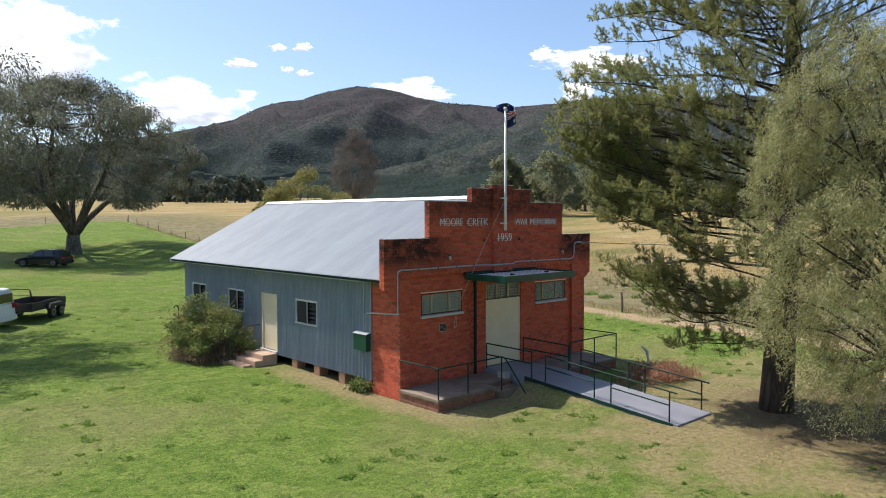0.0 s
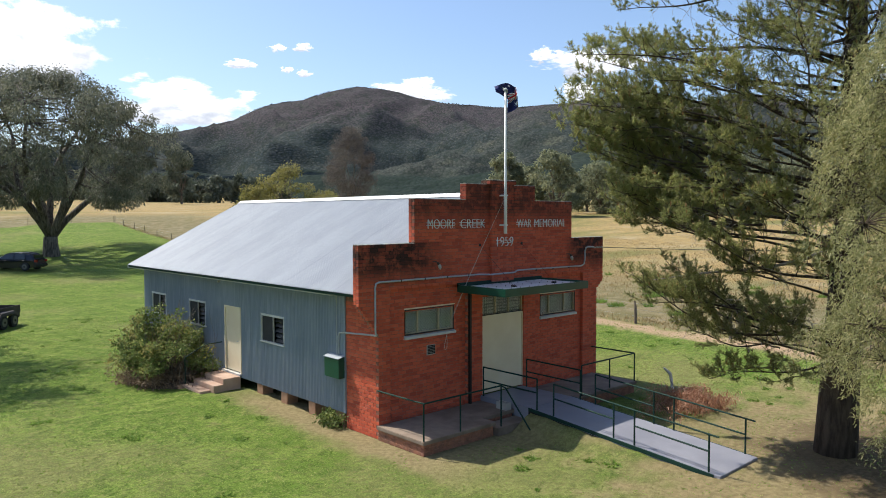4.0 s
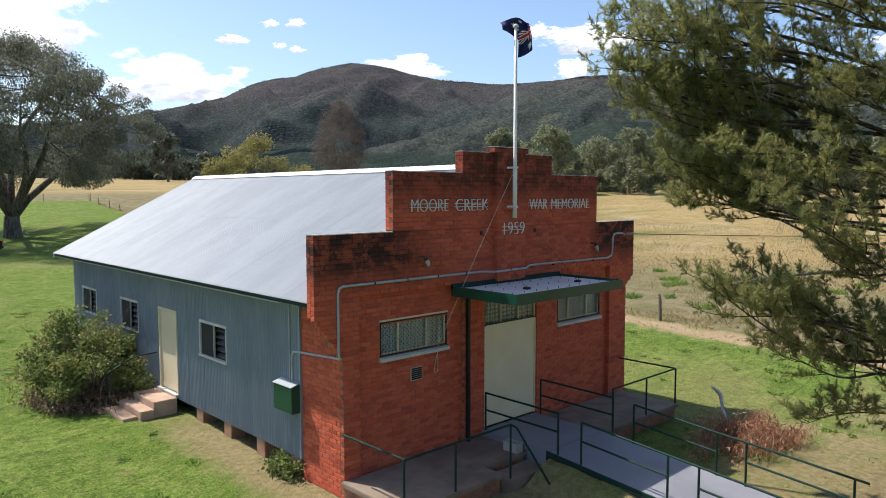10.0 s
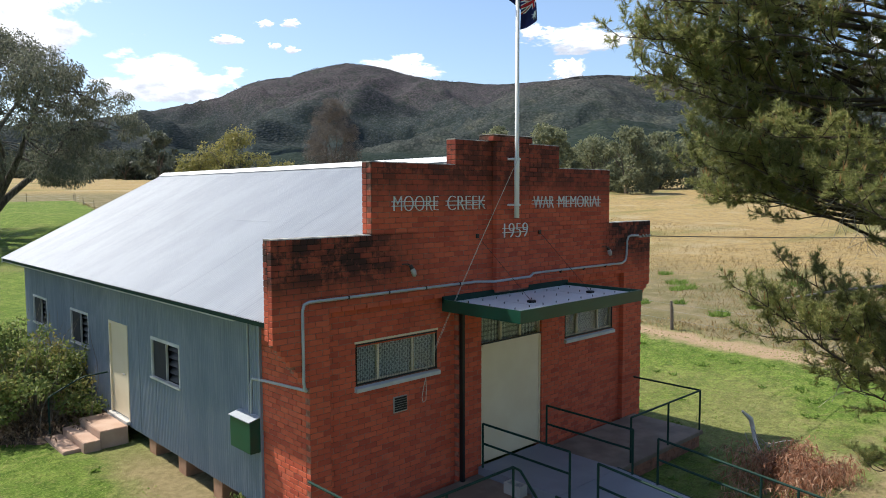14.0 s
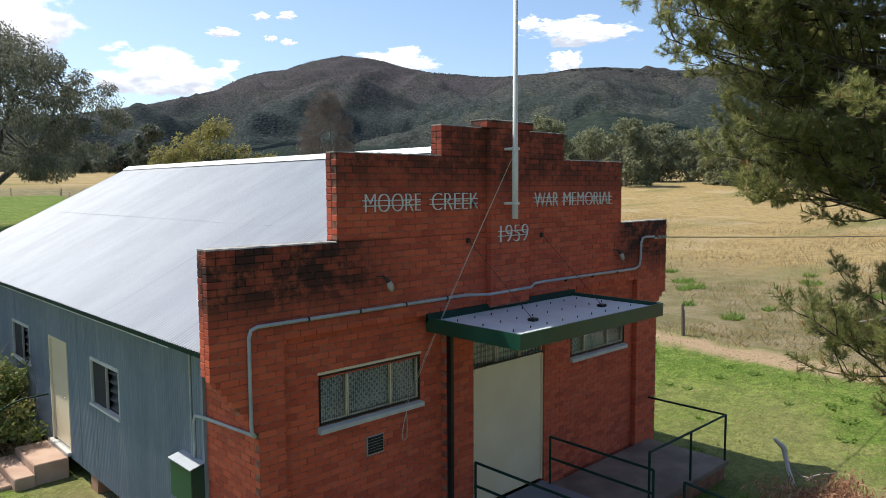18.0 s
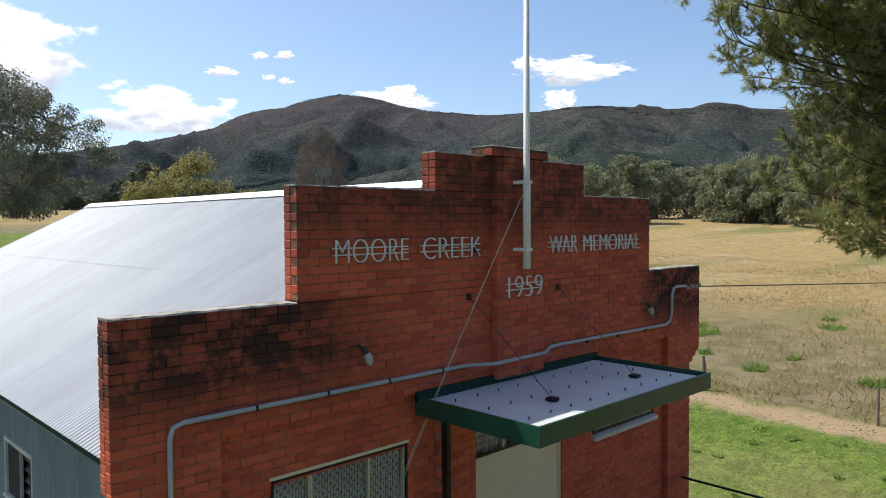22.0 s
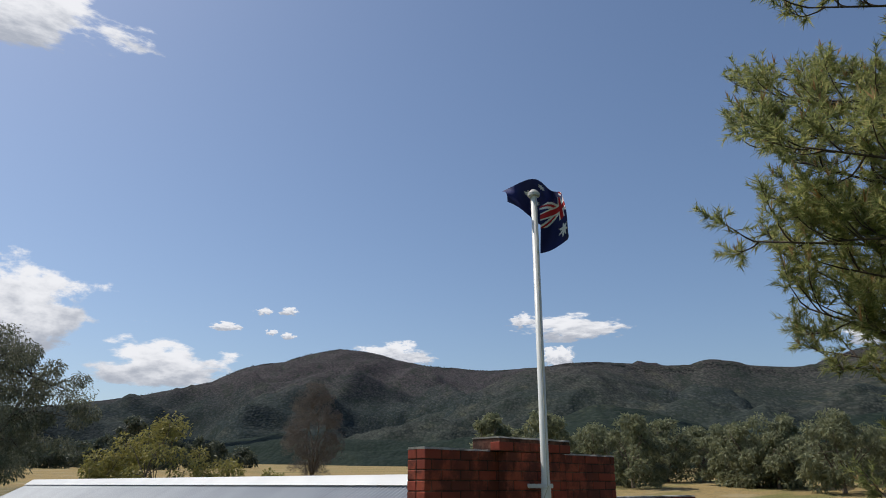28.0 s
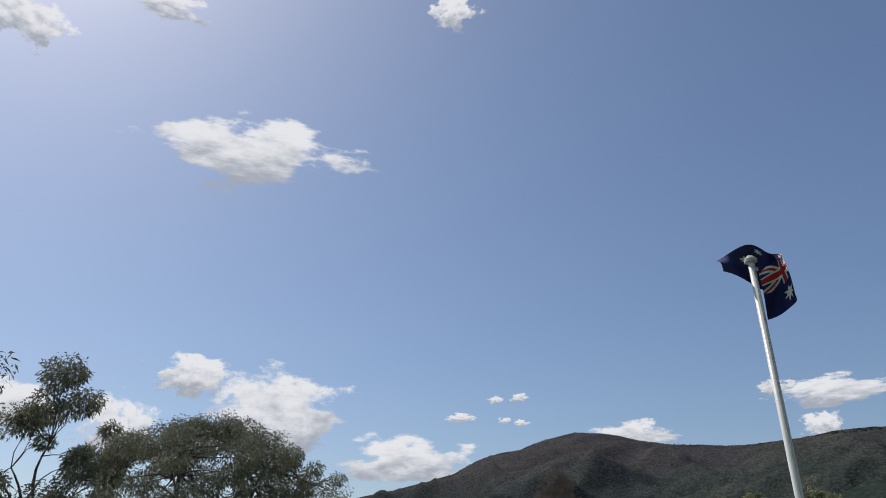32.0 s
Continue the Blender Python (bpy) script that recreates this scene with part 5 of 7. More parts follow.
    part("needles", cards("needles", PINELEAF, c + w * u, unit * 0.95 + out * nrg.uniform(0.6, 1.5, (len(c), 1)), 0.0078, 0.072, bend=0.03, corners=3), PINELEAF, ob)
    tagged(part("dead_wood", dead, DEADTWIG, ob), "pale bare twigs", kind="stuff")
    pick = nrg.random(len(P)) < 0.11
    cc, cw = np.repeat((P + D)[pick], 5, 0), np.repeat(D[pick], 5, 0) * 2.0
    cw = cw + np.array([0, 0, 0.7]) + nrg.normal(size=cw.shape) * 0.16
    part("young_growth", cards("young_growth", CANDLE, cc, cw, 0.013, 0.1, corners=3), CANDLE, ob, "orange-brown new growth")
    return ob


def weeping_tree():
    """The pale willow-like tree before the pine."""
    rng, nrg = random.Random(33), np.random.default_rng(33)
    x, y = 4.3, -11.95
    z = ground_z(x, y)
    ob = thing("weeping_tree", "pale olive tree with dense drooping sprays of narrow leaves", "tree", (x + 1.1, y - 0.9, z))
    g = Geo()
    g.tube(limb(rng, (x + 1.1, y - 0.9, z - 0.2), (x + 0.1, y - 0.3, z + 3.6), 0, 6, 0.06), [0.26, 0.23, 0.21, 0.19, 0.17, 0.15, 0.14], 10)
    P, D = [], []
    # billows: rounded masses over the dome, each made of hanging sprays
    for i in range(96):
        v = (i + 0.5) / 96
        a = i * 2.399 + rng.uniform(-0.3, 0.3)
        h = 1.5 + 8.0 * v ** 0.9
        wide = 0.8 + 2.45 * math.sin(math.pi * min(1.0, (h - 0.4) / 9.6)) ** 0.8
        rr = wide * (rng.uniform(0.78, 1.0) if i % 4 else rng.uniform(0.25, 0.6))
        low, high = smooth01((6.6 - h) / 4.2), smooth01((h - 5.0) / 5.0)
        c = Vector((x + 1.1 * low + 0.5 * high + rr * math.cos(a), y - 0.6 * low - 0.45 * high + rr * math.sin(a), z + h))
        g.tube(limb(rng, (x + 0.1, y, z + max(2.4, min(5.5, h * 0.7))), c, 0.1, 6, 0.12), taper(0.05, 0.01, 6), 5, False)
        size = rng.uniform(0.5, 0.85)
        for s in range(44):
            o = Vector((rng.gauss(0, 1), rng.gauss(0, 1), rng.gauss(0, 1))).normalized() * size * rng.uniform(0.55, 1.0)
            o.z *= 0.75
            drop = rng.uniform(0.3, 0.75)
            g.tube(limb(rng, c, c + o, 0.08, 3, 0.1), taper(0.008, 0.003, 3), 3, False)
            n = 50
            u = nrg.uniform(0, 1, (n, 1)) ** 0.85
            flow = np.array([o.x, o.y, 0]) * 0.45 + np.array([math.cos(a), math.sin(a), 0]) * 0.16
            p = np.asarray(c + o) + flow * np.sin(u * 1.8) + np.array([0, 0, -drop]) * u + nrg.normal(size=(n, 3)) * np.array([0.06, 0.06, 0.05])
            p[:, 2] = np.maximum(p[:, 2], z + 0.2)
            P.append(p)
            D.append(nrg.normal(size=(n, 3)) * 0.5 + np.array([math.cos(a) * 0.3, math.sin(a) * 0.3, -0.45]))
    part("trunk", g, PINEBARK, ob, smooth=True)
    part("crown", cards("crown", WEEPLEAF, np.concatenate(P), np.concatenate(D), 0.021, 0.075, bend=0.15, corners=3), WEEPLEAF, ob)
    return ob


pine_tree()
weeping_tree()


def at_heading(az, dist, eye=(-5.0, -9.0)):
    a = radians(az)
    return eye[0] - math.sin(a) * dist, eye[1] + math.cos(a) * dist


# trees behind the paddock
for (ax_, ay_), hh_, sp_, sd_ in (((10.7, 21.6), 8.0, 2.2, 41), ((9.2, 22.1), 6.9, 1.8, 42), ((12.6, 20.8), 6.5, 1.7, 44), ((14.4, 20.2), 5.9, 1.2, 45)):
    broad_tree("autumn_tree", "yellowing slender tree just behind the hall", (ax_, ay_), hh_, sp_, YELLOWLEAF, GUMBARK, sd_, 13000, (0.06, 0.12), 0.12, 0.3, 60, 0.2, crown_low=0.3, group="autumn trees", gaps=0.1, clump_r=0.2)
broad_tree("bare_tree", "brown nearly leafless tree in the paddock", (64.5, 90.5), 15.6, 4.3, BROWNLEAF, GUMBARK, 43, 30000, (0.035, 0.5), 0.3, 0.14, 150, -0.5, crown_low=0.14, gaps=0.1, clump_r=0.2)

broad_tree("far_gum_tree", "lone dark gum tree out in the paddock", at_heading(-22.2, 230), 14.5, 5.2, HAZELEAF, GUMBARK, 61, 2600, (0.5, 1.0), 0.35, 0.2, 40, 0.3, crown_low=0.15, group="far gum trees", gaps=0.2, clump_r=0.2)

# belts of gums at the foot of the range
rb = random.Random(77)
for i in range(26):
    az = -13 - 17 * (i + rb.random()) / 26
    broad_tree("far_gum_tree", "dark gum tree at the paddock's far edge", at_heading(az, rb.uniform(270, 380)), rb.uniform(4, 11), rb.uniform(4, 9), HAZELEAF, GUMBARK, 100 + i, 1300, (0.7, 1.5), 0.35, 0.2, 26, 0.3, crown_low=0.1, group="far gum trees", gaps=0.3, clump_r=0.2)
for i in range(22):
    az = -47 - 35 * (i + rb.random()) / 22
    broad_tree("far_gum_tree", "grey-green gum tree in the row past the dry paddock", at_heading(az, rb.uniform(135, 175)), rb.uniform(8.5, 13), rb.uniform(4.5, 7.5), FARLEAF, GUMBARK, 200 + i, 6500, (0.34, 0.6), 0.35, 0.2, 44, 0.3, crown_low=0.04, group="far gum trees", gaps=0.1, clump_r=0.2)


def hill_trees():
    """Crowns scattered over the range, too many to count."""
    rng = np.random.default_rng(8)
    ico = [(0, 0, 1), (0.9, 0, 0.45), (0.28, 0.85, 0.45), (-0.72, 0.53, 0.45), (-0.72, -0.53, 0.45), (0.28, -0.85, 0.45), (0.75, 0.55, -0.3), (-0.28, 0.85, -0.3), (-0.9, 0, -0.3), (-0.28, -0.85, -0.3), (0.75, -0.55, -0.3)]
    fs = [(0, 1, 2), (0, 2, 3), (0, 3, 4), (0, 4, 5), (0, 5, 1), (1, 6, 2), (2, 6, 7), (2, 7, 3), (3, 7, 8), (3, 8, 4), (4, 8, 9), (4, 9, 5), (5, 9, 10), (5, 10, 1), (1, 10, 6)]
    g = Geo()
    for i in range(2600):
        az = rng.uniform(-90, -8)
        k = rng.uniform(0.96, 1.0)
        x, y, z = hill_place(az, k, NEAR_RIDGE, 1250, 2350, 120, 7.7) if az < -50 else hill_place(az, k, SKYLINE, 1500, 3300, 190, 3.1)
        s = rng.uniform(1.2, 2.8)
        hgt = s * rng.uniform(0.5, 0.95)
        j = rng.uniform(0.7, 1.3, len(ico))
        g.add([(x + p[0] * s * q, y + p[1] * s * q, z + hgt * 0.2 + p[2] * hgt * q) for p, q in zip(ico, j)], fs)
    ob = new("hill_woods", g.mesh("hill_woods", FOREST))
    return tagged(ob, "dark eucalypt crowns along the crest of the range", "forest", kind="stuff")


hill_trees()


# ---------------------------------------------------------------- clouds
def cloud_material():
    k = Nodes("cloud")
    tc = k.n("ShaderNodeTexCoord")
    info = k.n("ShaderNodeObjectInfo")
    off = k.n("ShaderNodeVectorMath")
    k.ln(tc.outputs["Object"], off.inputs[0])
    sh = k.n("ShaderNodeCombineXYZ")
    for i in range(3):
        k.ln(k.math("MULTIPLY", info.outputs["Random"], 37.0 + 11 * i), sh.inputs[i])
    k.ln(sh.outputs[0], off.inputs[1])
    n = k.noise(2.1, 7, 0.6, off.outputs[0])
    sep = k.n("ShaderNodeSeparateXYZ")
    k.ln(tc.outputs["Object"], sep.inputs[0])
    r = k.math("SQRT", k.math("ADD", k.math("MULTIPLY", sep.outputs[0], sep.outputs[0]), k.math("MULTIPLY", sep.outputs[1], sep.outputs[1])))
    body = k.math("SUBTRACT", k.math("MULTIPLY_ADD", k.math("SUBTRACT", n, 0.5), 1.75, 0.64), r)
    alpha = k.step(body, -0.03, 0.2)
    # lit tops and grey undersides are painted into the card's glow
    shade = k.step(k.math("ADD", k.math("MULTIPLY", sep.outputs[1], 0.75), k.math("MULTIPLY_ADD", k.noise(3.5, 5, 0.6, off.outputs[0]), 1.5, -0.75)), -0.5, 0.28)
    col = k.mix(shade, (0.42, 0.455, 0.53), (0.88, 0.89, 0.93))
    em = k.n("ShaderNodeEmission")
    k.ln(col, em.inputs[0])
    em.inputs[1].default_value = 1.25
    tr = k.n("ShaderNodeBsdfTransparent")
    mx = k.n("ShaderNodeMixShader")
    k.ln(alpha, mx.inputs[0])
    k.ln(tr.outputs[0], mx.inputs[1])
    k.ln(em.outputs[0], mx.inputs[2])
    k.ln(mx.outputs[0], k.out.inputs[0])
    return k.m


CLOUD = cloud_material()
# heading, elevation, half width and half height, in degrees
CLOUDS = [(-6.3, 14.2, 4.2, 2.3), (-12.9, 12.0, 7.6, 4.6), (-22.3, 8.4, 7.4, 3.0), (-30.1, 12.8, 1.0, 0.5), (-31.9, 12.9, 1.1, 0.5), (-27.3, 11.5, 1.6, 0.55), (-30.7, 11.2, 0.8, 0.4), (-32.0, 11.0, 0.9, 0.4),
          (-40.6, 9.7, 4.0, 1.6), (-54.9, 11.7, 5.4, 1.6), (-50.8, 12.4, 2.0, 0.9), (-53.4, 9.5, 2.1, 1.3), (-9.1, 31.6, 10.2, 3.9), (0.4, 40.8, 4.5, 1.8), (10.8, 36.9, 3.6, 2.7),
          (-27.7, 43.0, 2.6, 2.1), (-1.6, 10.2, 3.8, 3.8), (5.0, 11.2, 5.0, 2.6), (14.0, 12.0, 8.0, 4.0), (-75.5, 10.0, 2.8, 1.2)]
for az, el, hw, hh in CLOUDS:
    d = 4900.0 if el < 25 else 2000.0
    a, b = radians(az), radians(el)
    way = Vector((-math.sin(a) * math.cos(b), math.cos(a) * math.cos(b), math.sin(b)))
    g = Geo()
    ring = [(1.25 * math.cos(2 * math.pi * i / 24), 1.25 * math.sin(2 * math.pi * i / 24), 0.0) for i in range(24)]
    g.add(ring, [tuple(range(24))])
    c = new("backdrop", g.mesh("cloud", CLOUD))
    tagged(c, "white cumulus cloud with grey underside in the blue sky", "cloud", "clouds", "structure")
    c.matrix_basis = look(way * d, (0, 0, 0)) @ pose(0, 0, 0, 0, 0, 0) @ Matrix.Diagonal((math.tan(radians(hw)) * d, math.tan(radians(hh)) * d, 1, 1))

# ---------------------------------------------------------------- small fittings on the front
vent = thing("wall_vent", "small dark metal vent in the brick front", "vent", (2.42, PAN, 2.02))
part("frame", Geo().box(2.27, PAN - 0.02, 1.89, 2.57, PAN - 0.001, 2.16), SILL, vent, bevel=0.004)
for i in range(6):
    part("slat", Geo().box(2.29, PAN - 0.03, 1.915 + i * 0.04, 2.55, PAN - 0.021, 1.945 + i * 0.04), BLACK, vent)
for x in (2.56, 8.26):
    lamp = thing("wall_lamp", "small clear glass lamp on a bracket high on the brick front", "wall lamp", (x, 0, 4.3), "wall lamps")
    part("bracket", Geo().tube([(x - 0.16, -0.004, 4.37), (x - 0.05, -0.03, 4.37), (x - 0.02, -0.06, 4.34)], 0.011, 6), RUSTSTEEL, lamp)
    part("holder", Geo().tube([(x - 0.03, -0.06, 4.35), (x, -0.08, 4.29)], [0.03, 0.036], 10), RUSTSTEEL, lamp)
    part("globe", Geo().tube([(x, -0.08, 4.29), (x + 0.015, -0.09, 4.25), (x + 0.025, -0.1, 4.2), (x + 0.03, -0.105, 4.16)], [0.036, 0.046, 0.042, 0.02], 12), SILL, lamp, smooth=True)
bracket = thing("service_bracket", "power line bracket with insulators on the parapet", "bracket", (9.8, -0.05, 4.56))
part("bar", Geo().box(9.5, -0.075, 4.5, 9.95, -0.03, 4.54), STEEL, bracket, bevel=0.005)
for x in (9.62, 9.76, 9.9):
    part("insulator", Geo().tube([(x, -0.1, 4.51), (x, -0.1, 4.54), (x, -0.1, 4.57)], [0.022, 0.03, 0.018], 10), SILL, bracket)
wire = thing("power_line", "thin black power line running off across the paddock", "cable", (9.95, -0.1, 4.56))
pts = []
for i in range(41):
    t = i / 40
    pts.append((9.95 + 60 * t, -0.1 - 9 * t, 4.52 + 3.2 * t - 1.9 * math.sin(math.pi * t)))
part("cable", Geo().tube(pts, 0.011, 5), BLACK, wire)
wp = thing("power_pole", "weathered timber power pole in the paddock", "power pole", (69.95, -9.1, ground_z(69.95, -9.1)))
part("pole", Geo().tube([(69.95, -9.1, ground_z(69.95, -9.1) - 0.3), (69.95, -9.1, 8.2)], [0.16, 0.11], 10), WOOD, wp)

halyard = thing("halyard", "pale rope stretched from the flagpole to the window", "rope", (4.9, -0.36, 6.13))
for dx in (0.0, 0.035):
    pts = []
    for i in range(13):
        t = i / 12
        pts.append((4.89 + (2.93 + dx - 4.89) * t - 0.12 * math.sin(math.pi * t), -0.35 + 0.37 * t, 6.15 - 3.64 * t - 0.12 * math.sin(math.pi * t)))
    part("line", Geo().tube(pts, 0.0036, 5), ROPE, halyard)
part("loop", Geo().tube([(3.0, PAN - 0.03, 2.42), (2.95, PAN - 0.02, 2.25), (2.9, PAN - 0.02, 2.05), (2.92, PAN - 0.02, 1.95), (2.99, PAN - 0.02, 1.98), (3.0, PAN - 0.02, 2.15), (2.98, PAN - 0.03, 2.38)], 0.006, 5), ROPE, halyard)
part("upper_line", Geo().tube([(4.89, -0.34, 6.15), (4.89, -0.335, 7.5), (4.902, -0.33, 9.05)], 0.0036, 5), ROPE, halyard)
blk = thing("concrete_block", "pale hollow concrete block on the terrace", "block", (4.05, -1.35, Z_DECK), )
g = Geo()
for x0, x1 in ((3.9, 3.93), (4.07, 4.1)):
    g.box(x0, -1.26, Z_DECK, x1, -0.9, Z_DECK + 0.19)
for y0, y1 in ((-1.26, -1.23), (-1.1, -1.07), (-0.93, -0.9)):
    g.box(3.93, y0, Z_DECK, 4.07, y1, Z_DECK + 0.19)
part("shell", g, SILL, blk)
hook = thing("standpipe", "bent dark iron pipe beside the far wall", "pipe", (0.38, 15.65, 0.0))
part("pipe", Geo().tube([(0.38, 15.65, -0.1), (0.38, 15.65, 1.35), (0.34, 15.65, 1.47), (0.23, 15.65, 1.5), (0.16, 15.65, 1.42)], 0.03, 8), BLACK, hook)
for y in (8.6,):
    eye_ = thing("eave_lamp", "small sensor lamp under the eaves", "lamp", (XS - 0.05, y, 3.4))
    part("head", Geo().tube([(XS - 0.02, y, 3.44), (XS - 0.1, y, 3.4)], [0.03, 0.045], 8), SILL, eye_)
dp = thing("side_conduit", "thin grey conduit up the corrugated wall", "conduit", (XS - 0.02, 1.75, 2.0))
part("pipe", Geo().tube([(XS - 0.04, 1.75, 1.9), (XS - 0.04, 1.75, 3.55)], 0.016, 8), PVC, dp)

# ---------------------------------------------------------------- flag
def flag():
    ob = thing("flag", "dark blue flag with white stars crumpled round the pole's head", "flag", (4.98, -0.28, 8.7))
    nu, nv = 132, 66
    out = Vector((0.72, -0.69, 0)).normalized()
    side = Vector((-out.y, out.x, 0))
    vs, fs, mi = [], [], []
    for i in range(nu + 1):
        u = i / nu
        for j in range(nv + 1):
            v = j / nv
            # the cloth hangs at the hoist, bellies out and is blown back over the pole's head
            hoist = Vector((0.03, -0.52 + 0.5 * v))
            belly = Vector((0.78 - 0.1 * v, -0.32 + 0.62 * v))
            fly = Vector((-0.30 - 0.04 * v, 0.02 + 0.26 * v))
            at = hoist * (1 - u) ** 2 + belly * 2 * u * (1 - u) + fly * u * u
            at.y += 0.05 * math.sin(8 * u + 2 * v) * u
            turn = 2.6 * u
            fold = 0.11 * math.sin(10 * u + 2.5 * v) * u ** 0.5 + 0.05 * math.sin(17 * u - 4 * v + 1) + 0.17 * (1 - math.cos(turn)) * 0.5
            p = Vector((4.975, -0.28, 9.0 + at.y)) + out * at.x + side * fold
            vs.append(p)

    def star(x, y, cx, cy, r):
        dx, dy = x - cx, y - cy
        q = math.hypot(dx, dy)
        if q > r:
            return False
        a = (math.atan2(dx, dy) % (2 * math.pi / 7)) / (2 * math.pi / 7)
        return q < r * (0.42 + 0.58 * abs(2 * a - 1) ** 1.3)

    def colour(u, v):
        x, y = 2 * u, v
        if x < 1 and y > 0.5:
            px, py = x, (y - 0.5) * 2     # canton, 1 x 1 (drawn 2:1)
            d1, d2 = abs(py - px), abs(py - (1 - px))
            if abs(px - 0.5) < 0.05 or abs(py - 0.5) < 0.1:
                return 1
            if abs(px - 0.5) < 0.083 or abs(py - 0.5) < 0.167:
                return 2
            d = min(d1, d2)
            return 1 if d < 0.045 else 2 if d < 0.13 else 0
        for cx, cy, r in ((0.5, 0.25, 0.15), (1.5, 0.17, 0.075), (1.25, 0.55, 0.075), (1.5, 0.83, 0.075), (1.72, 0.62, 0.075), (1.6, 0.45, 0.045)):
            if star(x, y, cx, cy, r):
                return 2
        return 0
    m = nv + 1
    for i in range(nu):
        for j in range(nv):
            a = i * m + j
            fs.append((a, a + m, a + m + 1, a + 1))
            mi.append(colour((i + 0.5) / nu, (j + 0.5) / nv))
    me = bpy.data.meshes.new("cloth")
    me.from_pydata(vs, [], fs)
    for q in (BLUE, RED, FLAGWHITE):
        me.materials.append(q)
    me.polygons.foreach_set("material_index", mi)
    me.polygons.foreach_set("use_smooth", [True] * len(fs))
    me.update()
    part("cloth", me, None, ob)
    for z in (8.46, 8.97):
        part("toggle", Geo().tube([(4.92, -0.325, z), (4.98, -0.28, z)], 0.007, 5), ROPE, ob)


flag()

# ---------------------------------------------------------------- fence
rf = random.Random(4)


def fence_run(a, b, step, label):
    n = max(1, round((Vector(b) - Vector(a)).length / step))
    ob = thing("fence", label, "fence", (a[0], a[1], ground_z(*a)), "fences")
    tops = []
    for i in range(n + 1):
        t = i / n
        x, y = a[0] + (b[0] - a[0]) * t + rf.uniform(-0.1, 0.1), a[1] + (b[1] - a[1]) * t
        z = ground_z(x, y)
        h = rf.uniform(0.8, 1.05)
        lx, ly = rf.uniform(-0.07, 0.07), rf.uniform(-0.07, 0.07)
        r = rf.uniform(0.035, 0.06)
        part("post", Geo().tube([(x, y, z - 0.2), (x + lx * 0.5, y + ly * 0.5, z + h * 0.5), (x + lx, y + ly, z + h)], [r, r * 0.95, r * 0.85], 7), WOOD, ob)
        tops.append((x, y, z))
    for k in (0.35, 0.65, 0.92):
        part("wire", Geo().tube([(x, y, z + k) for x, y, z in tops], 0.004, 4), STEEL, ob)


fence_run((16.0, -24.0), (18.2, 3.8), 4.6, "old timber post and wire fence along the paddock")
fence_run((18.2, 3.8), (25.2, 93.0), 4.9, "old timber post and wire fence along the paddock")
fence_run((25.2, 93.0), (-45.0, 100.0), 5.5, "old timber post and wire fence across the far lawn")


# ---------------------------------------------------------------- vehicles
def wheel(parent, at, r, w, spin):
    """at: centre; spin: direction of the axle."""
    c, a = Vector(at), Vector(spin).normalized()
    ty = part("wheel", Geo().tube([c - a * w / 2, c - a * w * 0.42, c + a * w * 0.42, c + a * w / 2], [r * 0.9, r, r, r * 0.9], 22), TYRE, parent)
    part("rim", Geo().tube([c - a * (w / 2 + 0.008), c + a * (w / 2 + 0.008)], r * 0.62, 14), RIM, ty)
    part("hub", Geo().tube([c - a * (w / 2 + 0.02), c + a * (w / 2 + 0.02)], r * 0.2, 8), TYRE, ty)
    return ty


def shaped_body(profile, half, tuck):
    """A car body: side outline drawn across its width, narrower above the belt line."""
    g = Geo()
    n = len(profile)
    lev = [-1, -0.86, 0.86, 1]
    for k in lev:
        for x, z, s in profile:
            w = half * (s if abs(k) == 1 else s)
            g.v.append((x * (1 if abs(k) < 1 else 0.985), k * w, z if abs(k) < 1 else z - tuck * (1 if z > 0.6 else -0.4)))
    for q in range(3):
        for i in range(n):
            a, b = q * n + i, q * n + (i + 1) % n
            g.f.append((a, b, b + n, a + n))
    g.f.append(tuple(range(n))[::-1])
    g.f.append(tuple(3 * n + i for i in range(n)))
    return g


